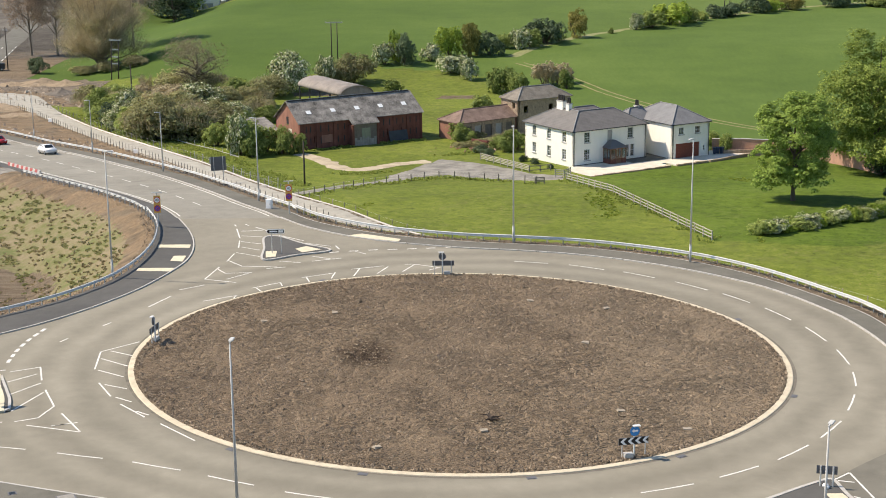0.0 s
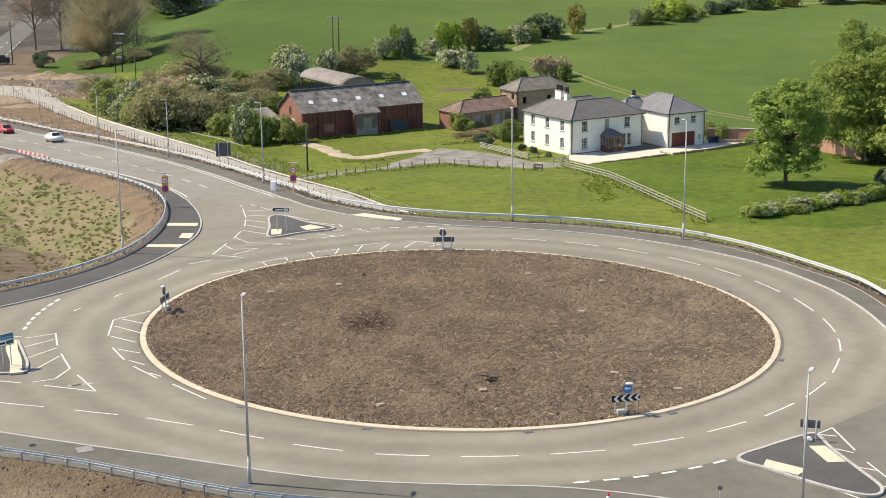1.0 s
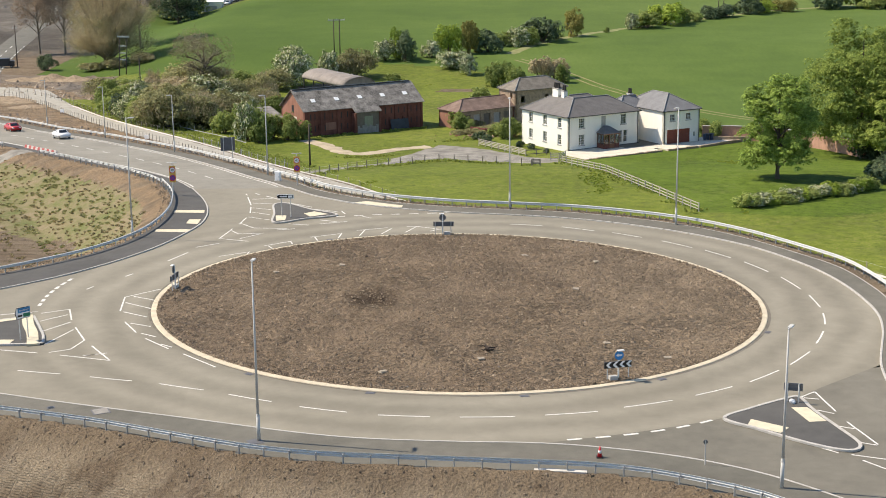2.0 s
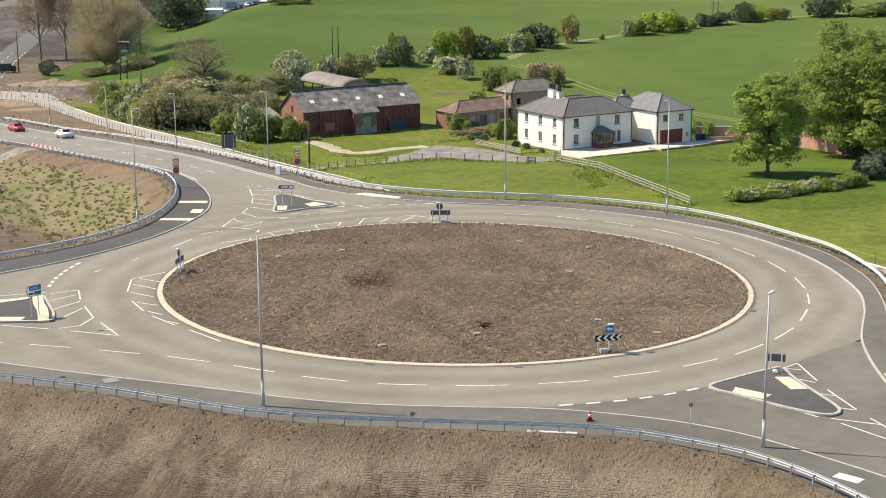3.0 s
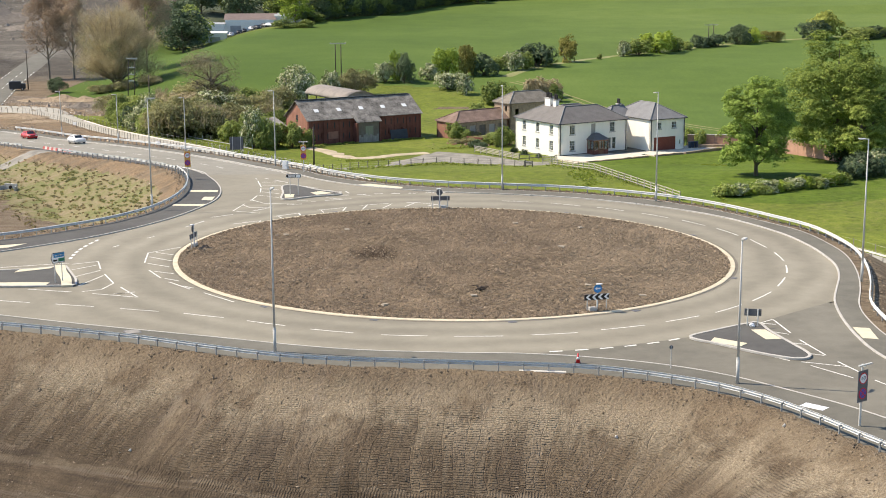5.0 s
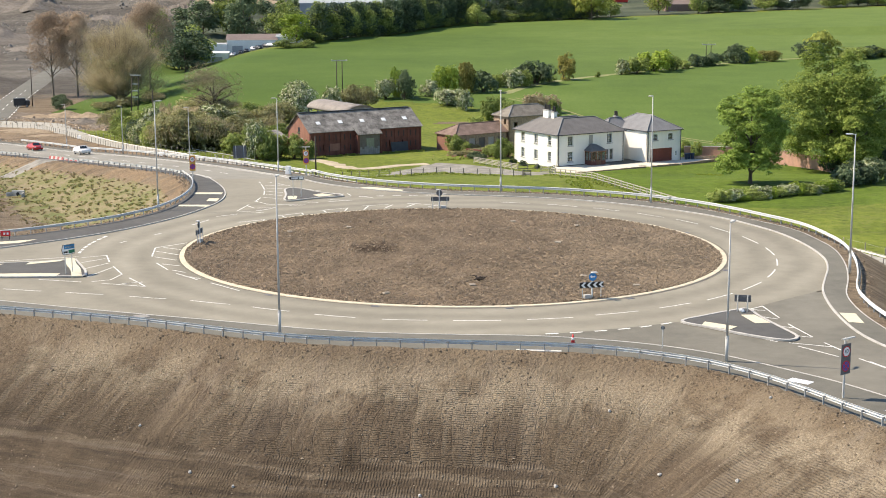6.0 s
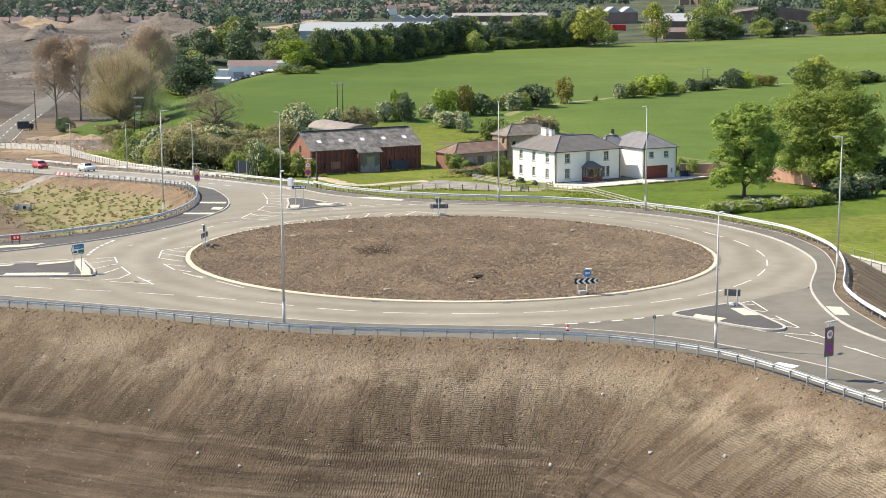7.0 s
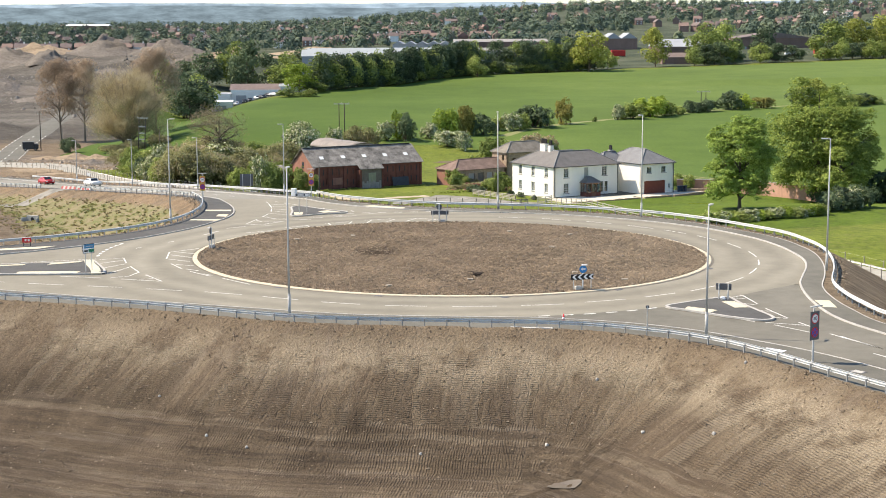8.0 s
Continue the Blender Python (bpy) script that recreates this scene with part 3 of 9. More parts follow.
def build_ground():
    pos = steps((0, 52, 0.6, 1.0), (52, 150, 1.5, 1.0), (150, 2600, 3, 1.12))
    xs = np.concatenate([-pos[::-1], pos[1:]])
    back = steps((0, 300, 4, 1.15))
    ys = np.concatenate([-70 - back[::-1][:-1], steps((-70, 52, 0.6, 1.0), (52, 165, 1.2, 1.0), (165, 300, 3, 1.0), (300, 700, 8, 1.0), (700, 4600, 12, 1.1))])
    X, Y = np.meshgrid(xs, ys)
    Z = land(X.ravel(), Y.ravel()).reshape(X.shape)
    dp = near_line(X.ravel(), Y.ravel(), np.vstack([PLATFORM, PLATFORM[:1]])).reshape(X.shape)
    inp = inside(X.ravel(), Y.ravel(), PLATFORM).reshape(X.shape)
    dp = np.where(inp, 0, dp)
    # masks
    south = Y < np.interp(X, [-60, -31, 0, 32, 60], [0, -5, -20, -12, -8])
    westbank = (X < -28) & (Y < 135) & (X > -160) & ~inside(X.ravel(), Y.ravel(), np.concatenate([NW_S[::4], [(-122, 300), (300, 300), (300, 40), (-29.3, 40)]])).reshape(X.shape)
    east_soil = (X > 30) & (Y < 8) & (Y > -90) & (dp < 9)
    soil_m = np.where(south | inp | (dp < 0.8), 1.0, 0.0)
    soil_m = np.maximum(soil_m, np.where(east_soil, 1.0, 0))
    # the bank inside the western bend: bare rim, patchy grass, bare floor
    wb = westbank & ~south
    prof = np.where(dp < 3.2, 0.95, np.where(dp < 13.5 + 3 * np.sin(X * 0.2), 0.24, 0.86))
    soil_m = np.where(wb, np.maximum(prof, np.where(inp, 1, 0)), soil_m)
    dn = near_line(X.ravel(), Y.ravel(), NW_N[::3]).reshape(X.shape)
    dfp = near_line(X.ravel(), Y.ravel(), FOOTPATH[::4, :2]).reshape(X.shape)
    iN = [p for p in FOOTPATH[:, :2] if p[1] > 62]
    verge = inside(X.ravel(), Y.ravel(), np.concatenate([iN[::4], NW_N[10::4]])).reshape(X.shape)
    nwside = ~inp & (verge | ((dfp < 2.5) & (Y > 50)) | ((Y > 170) & (Y < 330) & (X < -72) & (np.abs(Y - 216 + 0.5 * (X + 80)) < 13)) | ((X < -103) & (Y > 130) & (Y < 320)))
    soil_m = np.where(nwside, 0.95, soil_m)
    quarry = (X < -86 - 0.13 * (Y - 240)) & (Y > 300)
    soil_m = np.where(quarry, 0.9, soil_m)
    heap = (np.hypot((X + 24) / 9, (Y - 203) / 5) < 1) | (np.hypot((X - 2) / 7, (Y - 196) / 4) < 0.7)
    soil_m = np.where(heap, 0.62, soil_m)
    bound = np.interp(X, [-90, -40, -20, 5, 20, 32, 45, 60, 120, 400], [252, 216, 236, 226, 192, 152, 132, 127, 110, 100])
    crop = np.where((Y > bound) & ~quarry, 1.0, 0.0)
    far = np.interp(X, [-200, -60, -50, 10, 70, 160, 330, 900], [420, 424, 440, 551, 570, 602, 660, 800])
    crop = np.where(Y > far + 3, 0.0, crop)
    sand = np.where(wb & (dp < 9), 0.8, 0.0) + np.where(nwside, np.where(X < -103, 0.25, np.clip((Y - 95) / 50, 0.1, 0.75)), 0.0) + np.where(quarry, 0.0, 0)
    rough = np.random.RandomState(3).rand(*Z.shape) - 0.5
    Z = Z + np.where((soil_m > 0.6) & (dp > 0.6) & (Y < 80), rough * 0.10, 0)
    # how far along the near barrier and how far down the bank each place lies
    along, down = X.copy(), Y.copy()
    zone = (Y < 0) & (np.abs(X) < 400)
    px, py = X[zone], Y[zone]
    best, s_best, s0 = np.full(px.shape, 1e9), np.zeros(px.shape), 0.0
    coarse = RAIL_S[::3]
    for a, b in zip(coarse[:-1], coarse[1:]):
        d = b - a
        ln = np.hypot(*d)
        u = np.clip(((px - a[0]) * d[0] + (py - a[1]) * d[1]) / (ln * ln), 0, 1)
        q = np.hypot(px - a[0] - u * d[0], py - a[1] - u * d[1])
        m = q < best
        best[m], s_best[m] = q[m], s0 + u[m] * ln
        s0 += ln
    along[zone], down[zone] = s_best, best
    wet = np.where(zone & south, np.clip((down - 6) / 4, 0, 1) * np.clip((17 - down) / 4, 0.8, 1) * np.clip(0.9 - X / 26, 0.0, 1), 0.0)
    wet = np.where(quarry, 0.9, wet)
    crest = np.where(zone & south, 0.05 + 0.28 * np.clip((X - 12) / 12, 0, 1) + 0.8 * np.clip(1.3 - np.abs(down - 4.2) / 2.2, 0, 1), np.where(quarry, 0.0, 0.3))
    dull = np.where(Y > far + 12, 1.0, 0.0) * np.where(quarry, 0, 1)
    lush = inside(X.ravel(), Y.ravel(), [(16.8, 104), (20, 90.5), (24.4, 73), (29.3, 54.4), (36, 52), (44, 50), (56, 55), (80, 70), (80, 130), (40, 130)]).reshape(X.shape)
    second = np.clip((Y - np.interp(X, [-90, 15, 25, 36, 52, 73, 97, 123, 158, 400], [200, 247, 268, 284, 302, 322, 345, 361, 384, 500])) / 2, 0, 1)
    nx, ny = len(xs), len(ys)
    verts = np.stack([X.ravel(), Y.ravel(), Z.ravel()], axis=1)
    i = np.arange(nx * ny).reshape(ny, nx)
    faces = np.stack([i[:-1, :-1].ravel(), i[:-1, 1:].ravel(), i[1:, 1:].ravel(), i[1:, :-1].ravel()], axis=1)
    me = bpy.data.meshes.new("ground")
    me.vertices.add(len(verts))
    me.vertices.foreach_set("co", verts.ravel())
    me.loops.add(faces.size)
    me.loops.foreach_set("vertex_index", faces.ravel().astype(np.int32))
    me.polygons.add(len(faces))
    me.polygons.foreach_set("loop_start", np.arange(0, faces.size, 4, dtype=np.int32))
    me.update(calc_edges=True)
    me.polygons.foreach_set("use_smooth", np.ones(len(faces), dtype=bool))
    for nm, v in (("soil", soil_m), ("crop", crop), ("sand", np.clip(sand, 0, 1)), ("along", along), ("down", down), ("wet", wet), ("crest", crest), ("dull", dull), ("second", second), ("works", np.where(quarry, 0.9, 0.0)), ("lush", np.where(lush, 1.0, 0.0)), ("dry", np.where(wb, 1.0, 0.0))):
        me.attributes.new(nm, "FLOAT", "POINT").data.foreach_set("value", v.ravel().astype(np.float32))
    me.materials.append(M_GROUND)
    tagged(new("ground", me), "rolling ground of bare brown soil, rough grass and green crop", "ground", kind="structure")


build_ground()


# ---- carriageways, footways, kerbs ----
def flat_polygon(name, outline, z, material, label, category, parent=None, thick=0.0):
    """A level sheet of any outline, with thickness below it where asked."""
    pts = [Vector((p[0], p[1])) for p in outline]
    n = len(pts)
    v, _, f, *_ = geometry.delaunay_2d_cdt(pts, [(i, (i + 1) % n) for i in range(n)], [list(range(n))], 1, 1e-4)
    bm = bmesh.new()
    bv = [bm.verts.new((p.x, p.y, z)) for p in v]
    for t in f:
        bm.faces.new([bv[i] for i in t])
    bmesh.ops.recalc_face_normals(bm, faces=bm.faces)
    if sum(q.normal.z for q in bm.faces) < 0:
        bmesh.ops.reverse_faces(bm, faces=bm.faces)
    if thick:
        r = bmesh.ops.extrude_face_region(bm, geom=bm.faces[:])
        bmesh.ops.translate(bm, vec=(0, 0, -thick), verts=list({w for w in bm.verts} - {w for w in r["geom"] if isinstance(w, bmesh.types.BMVert)}))
    me = bpy.data.meshes.new(name)
    bm.to_mesh(me)
    bm.free()
    me.materials.append(material)
    ob = new(name, me)
    if parent:
        ob.parent = parent
        if label:
            ob["label"] = label
        return ob
    return tagged(ob, label, category, kind="structure")


def ribbon(name, a, b, n, level, lift, material, parent=None, label="", depth=0.0):
    """A strip of paving between two lines; level gives its height from y."""
    a, b = even(a[:, :2], n), even(b[:, :2], n)
    za, zb = level(a[:, 1]) + lift, level(b[:, 1]) + lift
    verts = [(*p, z) for p, z in zip(a, za)] + [(*p, z) for p, z in zip(b, zb)]
    faces = [(i, i + 1, n + i + 1, n + i) for i in range(n - 1)]
    ob = link_mesh(name, verts, faces, material, parent, label)
    bm = bmesh.new()
    bm.from_mesh(ob.data)
    bmesh.ops.recalc_face_normals(bm, faces=bm.faces)
    if sum(f.normal.z for f in bm.faces) < 0:
        bmesh.ops.reverse_faces(bm, faces=bm.faces)
    if depth:
        r = bmesh.ops.extrude_face_region(bm, geom=bm.faces[:])
        bmesh.ops.translate(bm, vec=(0, 0, depth), verts=[v for v in r["geom"] if isinstance(v, bmesh.types.BMVert)])
    bm.to_mesh(ob.data)
    bm.free()
    return ob


def zero(y):
    return np.zeros_like(np.asarray(y, float))


iS = int(np.argmin(np.hypot(KERB_S[:, 0] - 4.6, KERB_S[:, 1] + 33.9)))
iE = int(np.argmin(np.hypot(KERB_E[:, 0] - 29.3, KERB_E[:, 1] + 19.2)))
flat_polygon("road", np.concatenate([KERB_S[:iS + 1], SEAM[1:-1], KERB_E[iE:], KERB_W]), 0.0, M_PALE, "pale grey worn asphalt roundabout carriageway", "road")
flat_polygon("road", np.concatenate([SEAM[::-1], KERB_S[iS + 1:], KERB_E[:iE]]), 0.0, M_DARK, "dark grey asphalt side road with dusty stains", "road")
tagged(ribbon("road", NW_N, NW_S, 60, road_level, 0.0, M_WORN), "pale grey asphalt main road falling away", "road", kind="structure")
tagged(ribbon("pavement", KERB_S, offset(RAIL_S, -0.12), 120, zero, 0.09, M_FOOT), "dark asphalt footway beside the carriageway", "pavement", kind="structure")
tagged(ribbon("pavement", KERB_E, offset(RAIL_E, 0.75), 120, zero, 0.09, M_FOOT), "dark asphalt footway round the outside of the bend", "pavement", kind="structure")
tagged(ribbon("pavement", KERB_W[::-1], offset(RAIL_W, 0.12), 120, zero, 0.09, M_BLACK), "fresh black asphalt footway inside the bend", "pavement", kind="structure")
tagged(ribbon("pavement", NW_N, offset(NW_N, -2.4), 60, road_level, 0.09, M_FOOT), "dark asphalt strip beside the main road", "pavement", kind="structure")
tagged(ribbon("pavement", NW_S, offset(NW_S, 1.9), 60, road_level, 0.06, M_BLACK), "black asphalt strip beside the main road", "pavement", kind="structure")
edge_in = offset(RAIL_E, 0.86)
tagged(ribbon("pavement", edge_in, offset(RAIL_E, 0.75), 200, zero, 0.105, M_KERBGREY), "thin concrete edging along the footway", "edging", kind="structure")

# ---- central island ----
def rim(a, r=1.0):
    """A place on the island at angle a, r of the way from its middle to the kerb's outer foot: slightly oval."""
    q = r * (24.42 + 0.74 * np.cos(2 * a + 1.27))
    return q * np.cos(a) - 0.02, q * np.sin(a) - 0.62


def island_level(r):
    """The soil's height at r of the way to the rim, before its roughness."""
    return 0.06 + 0.34 * (1 - r ** 2)


def build_island():
    """Raised rough soil inside a ring of flat cream kerb stones."""
    edge = 0.9795
    rs = np.r_[np.linspace(0.006, edge - 0.02, 150), edge - 0.012, edge, edge + 0.004]
    an = np.linspace(0, 2 * math.pi, 900, endpoint=False)
    rnd = np.random.RandomState(5)
    jit = rnd.rand(len(rs), len(an), 2) - 0.5
    rr = np.clip(rs[:, None] + jit[..., 0] * 0.004, 0.001, edge + 0.004)
    aa = an[None, :] + jit[..., 1] * 0.004
    x, y = rim(aa, rr)
    lump = np.array([0.035 * noise.noise((u * 0.22, v * 0.22, 3)) + 0.05 * noise.noise((u * 1.1, v * 1.1, 7)) + 0.10 * noise.noise((u * 2.6, v * 2.6, 11)) + 0.04 * noise.noise((u * 5.3, v * 5.3, 2)) for u, v in zip(x.ravel(), y.ravel())]).reshape(x.shape)
    z = island_level(rr) + (lump + 0.035 * (rnd.rand(*x.shape) - 0.5)) * np.clip(rr * 3, 0.02, 1)
    z -= 0.30 * np.exp(-((x + 6.5) ** 2 + (y + 1.5) ** 2) / 2.2)
    z[-1] = 0.0
    n = len(an)
    verts = [(-0.02, -0.62, 0.4)] + list(zip(x.ravel(), y.ravel(), z.ravel()))
    i = 1 + np.arange(len(rs) * n).reshape(len(rs), n)
    k = np.roll(i, -1, axis=1)
    faces = [(0, int(a), int(b)) for a, b in zip(i[0], k[0])]
    faces += np.stack([i[:-1].ravel(), i[1:].ravel(), k[1:].ravel(), k[:-1].ravel()], axis=1).tolist()
    isl = link_mesh("ground", verts, faces, M_SOIL, smooth=True)
    tagged(isl, "raised round island of bare rough brown soil", "traffic island", kind="structure")
    kerb = thing("kerb", "ring of cream concrete kerb stones round the soil island", "kerb", kind="structure")
    # one straight stone, laid end to end; local y points away from the island's middle
    prof = [(-0.46, -0.04), (-0.46, 0.075), (-0.10, 0.070), (-0.03, 0.05), (0.0, -0.04)]
    m = len(prof)
    vs = [(s, q, z) for s in (-0.5, 0.5) for q, z in prof]
    fs = [(i, m + i, m + i + 1, i + 1) for i in range(m - 1)] + [tuple(range(m)), tuple(range(2 * m - 1, m - 1, -1))]
    ring = np.stack(rim(np.linspace(0, 2 * math.pi, 2000)), axis=1)
    ring = even(ring, 169)
    first = None
    for a, b in zip(ring[:-1], ring[1:]):
        o = first.copy() if first else link_mesh("kerb_stone", vs, fs, M_KERB, kerb)
        if first:
            scene.collection.objects.link(o)
        first = first or o
        d = b - a
        o.location = (*((a + b) / 2), 0.0)
        o.rotation_euler.z = math.atan2(d[1], d[0]) + math.pi
        o.scale = (float(np.hypot(*d)) + 0.004, 1, 1)
    # narrow darker strip on the road round the kerb's outer foot
    inner, outer = np.stack(rim(np.linspace(0, 2 * math.pi, 500)), axis=1), np.stack(rim(np.linspace(0, 2 * math.pi, 500), 1.0085), axis=1)
    tagged(ribbon("gutter_strip", inner, outer, 500, zero, 0.006, M_KERBFOOT), "dark strip along the foot of the island kerb", "road", kind="structure")


M_KERB.node_tree.nodes["Principled BSDF"].inputs["Roughness"].default_value = 0.92
build_island()


def kerb_line(line, level, material, label, width=0.14, rise=0.11, gap=0.03, length=0.92, single=True):
    """A run of kerb stones along a line; each stone an own piece, or one joined run."""
    run = even(line[:, :2], int(np.sum(np.linalg.norm(np.diff(line[:, :2], axis=0), axis=1)) / length) + 1)
    k = thing("kerb", label, "kerb", kind="structure")
    z = level(run[:, 1])
    if single:
        first = None
        for i in range(len(run) - 1):
            d = run[i + 1] - run[i]
            ln = float(np.hypot(*d))
            mid = (run[i] + run[i + 1]) / 2
            if first is None:
                first = part("kerb_stone", box(-0.5, 0.5, -width / 2, width / 2, -0.05, rise, None, 0.02), material, k)
                o = first
            else:
                o = first.copy()
                scene.collection.objects.link(o)
            o.location = (mid[0], mid[1], (z[i] + z[i + 1]) / 2)
            o.rotation_euler = (0, -math.atan2(z[i + 1] - z[i], ln), math.atan2(d[1], d[0]))
            o.scale = (ln - gap, 1, 1)
    else:
        ob = ribbon("kerb_run", offset(np.c_[run, z], width / 2), offset(np.c_[run, z], -width / 2), len(run), level, -0.02, material, k, depth=rise + 0.02)
    return k


i0 = int(np.argmin(np.hypot(KERB_E[:, 0] - 28.2, KERB_E[:, 1] + 32)))
kerb_line(KERB_E[i0:], zero, M_KERBGREY, "grey concrete kerb stones with dark open joints", 0.16, 0.12, 0.06, 0.95)
kerb_line(KERB_E[:i0 + 1], zero, M_KERBGREY, "grey concrete kerb along the side road", single=False)
kerb_line(KERB_S, zero, M_KERBGREY, "pale concrete kerb along the outer footway", single=False)
kerb_line(KERB_W, zero, M_KERBGREY, "grey concrete kerb round the inner bend", single=False)
kerb_line(NW_N, road_level, M_KERBGREY, "grey concrete kerb beside the falling main road", single=False)
kerb_line(NW_S, road_level, M_KERBGREY, "grey concrete kerb on the inner side of the main road", single=False)

# ---- road markings ----
marks = thing("road_markings", "white painted lane lines, hatching and give way dashes", "road marking", kind="structure")


def mark(p, q, w=0.13, name="line"):
    p, q = np.array(p, float), np.array(q, float)
    d = (q - p) / (np.linalg.norm(q - p) + 1e-9)
    s = np.array((-d[1], d[0])) * w / 2
    zz = [float(road_level(v[1])) + 0.014 for v in (p, q)]
    link_mesh(name, [(*(p - s), zz[0]), (*(q - s), zz[1]), (*(q + s), zz[1]), (*(p + s), zz[0])], [(0, 1, 2, 3)], M_PAINT, marks)


def long_line(line, w=0.13, name="line"):
    r = ribbon(name, offset(line, w / 2), offset(line, -w / 2), len(line), road_level, 0.014, M_PAINT, marks)
    return r


def dashed(line, on, off, w=0.13, start=0.0):
    s = np.r_[0, np.cumsum(np.linalg.norm(np.diff(line[:, :2], axis=0), axis=1))]
    u = start
    while u + on < s[-1]:
        a, b = [[np.interp(v, s, line[:, k]) for k in (0, 1)] for v in (u, u + on)]
        mark(a, b, w, "dash")
        u += on + off


def marks_of(flat, w=0.13):
    for x1, y1, x2, y2 in zip(*[iter(flat)] * 4):
        mark((x1, y1), (x2, y2), w)


# broken line between the two lanes of the ring: first point of each dash, anticlockwise from the south-west
LANE_DASHES = [(-41.8, -15.3, -38.4, -16.3), (-36.2, -17.0, -32.9, -17.95), (-30.8, -18.5, -27.6, -19.4), (-25.4, -20.1, -22.3, -21.1), (-20.32, -21.75, -17.06, -23.2), (-15.26, -24.15, -12.26, -25.7), (-10.33, -26.75, -7.19, -27.9),
               (-5.19, -28.5, -1.89, -28.9), (0.0, -29.05, 3.47, -29.05), (5.4, -28.82, 8.78, -28.25), (10.52, -27.5, 13.83, -26.25), (15.49, -25.3, 18.22, -23.58), (19.59, -22.6, 22.04, -20.2), (23.11, -18.95, 25.2, -15.95),
               (26.15, -13.98, 27.45, -10.8), (28.01, -9.05, 28.62, -5.95), (28.83, -4.2, 28.82, -0.6), (28.58, 1.56, 27.86, 5.4), (27.17, 7.4, 25.8, 11.0), (24.89, 12.63, 23.11, 15.6), (22.07, 16.75, 19.65, 19.7),
               (18.01, 21.15, 15.44, 23.4), (13.79, 24.25, 10.75, 26.2), (8.86, 26.8, 5.69, 27.76)]
for x0, y0, x1, y1 in LANE_DASHES:
    mid = (np.array((x0, y0)) + (x1, y1)) / 2
    mid *= 1 + 0.04 / np.hypot(*mid)
    mark((x0, y0), mid, 0.125, "dash")
    mark(mid, (x1, y1), 0.125, "dash")
dashed(catmull([(-33.2, 7.4), (-33.7, 4.5), (-33.9, 1.5), (-33.7, -2.5)], 0.2), 0.8, 0.55, 0.28)
dashed(catmull([(6.4, -33.3), (10.2, -32.5), (13.5, -31.3), (16.2, -29.8)], 0.2), 0.95, 0.85, 0.22)
dashed(catmull([(-12, 32.1), (-8, 32.9), (-4, 33.2), (1, 33.8)], 0.2), 0.95, 0.95, 0.22)
marks_of((-26.0, 13.5, -24.7, 16.8, -28.7, 8.0, -28.2, 8.9, -31.1, 3.7, -30.7, 4.6, -24.3, 18.9, -22.3, 20.5))
# western arm
marks_of((-33.0, -3.7, -31.0, -2.6, -32.5, -6.0, -30.8, -4.2, -31.6, -8.8, -30.0, -6.3, -30.5, -12.2, -29.3, -8.4, -31.0, -2.6, -30.1, -5.7, -29.3, -7.8, -27.8, -11.3, -27.8, -11.3, -28.3, -13.6,
          -28.3, -13.6, -29.7, -14.3, -26.9, -12.8, -24.8, -16.4, -24.8, -16.4, -28.7, -15.0, -34.3, -13.3, -30.5, -14.4, -27.0, -15.2, -25.4, -14.6), 0.125)
marks_of((-33.4, -3.2, -40, -5.2, -26.8, -15.1, -26.2, -14.9))
# beside the island, western side
marks_of((-24.8, 3.5, -27.3, 1.0, -27.3, 1.0, -26.8, -3.3, -25.8, -6.4, -24.3, -9.4, -26.6, 1.2, -24.6, -0.1, -26.9, -0.7, -24.5, -2.6, -26.5, -3.5, -24.3, -5.1, -25.3, -6.8, -23.5, -7.8,
          -23.9, -9.6, -22.6, -10.6, -23.3, -11.0, -21.1, -13.7, -21.9, -12.5, -20.9, -13.3, -19.8, -15.0, -17.0, -18.2), 0.125)
# northern arm
marks_of((-23.7, 47.4, -22.6, 44.0, -22.4, 42.9, -21.5, 38.5, -21.4, 37.5, -21.1, 34.4, -21.2, 32.1, -21.5, 29.0, -23.4, 47.4, -21.3, 44.3, -20.5, 43.5, -18.7, 41.3, -21.8, 41.7, -19.6, 42.0,
          -21.5, 39.6, -19.3, 39.1, -21.2, 37.1, -19.1, 36.0, -20.9, 34.8, -18.9, 33.4, -21.1, 32.5, -18.6, 30.8), 0.125)
marks_of((-21.6, 29.6, -19.8, 27.1, -19.8, 27.1, -16.5, 26.7, -21.9, 26.9, -22.6, 22.5, -21.9, 26.0, -21.0, 24.5, -21.0, 24.5, -18.6, 24.7, -22.6, 22.5, -19.6, 21.2, -20.6, 22.4, -18.9, 24.4,
          -17.6, 39.6, -14.9, 37.1, -14.7, 36.1, -12.0, 34.6, -11.6, 34.9, -11.1, 33.4, -16.5, 28.9, -14.4, 28.2, -13.5, 30.6, -11.7, 29.6, -13.4, 28.7, -10.7, 29.8, -17.4, 26.1, -15.7, 26.6), 0.125)
marks_of((-9.7, 32.7, -8.4, 31.3, -21.6, 15.1, -19.0, 16.8, -19.0, 16.8, -19.1, 15.9, -17.9, 19.2, -15.5, 21.1, -17.0, 18.1, -17.5, 19.2, -15.3, 19.9, -15.6, 21.1, -13.8, 22.7, -11.1, 24.1,
          -13.0, 21.2, -13.4, 22.7, -11.1, 22.2, -10.9, 24.4, -9.5, 25.5, -6.5, 26.6, -9.1, 23.1, -8.7, 25.8, -7.0, 23.8, -6.1, 26.3, -4.6, 27.1, -3.6, 27.1, -4.7, 24.4, -3.6, 27.1, -3.6, 27.1, -1.2, 25.6, -2.3, 24.8, -1.4, 25.7), 0.125)
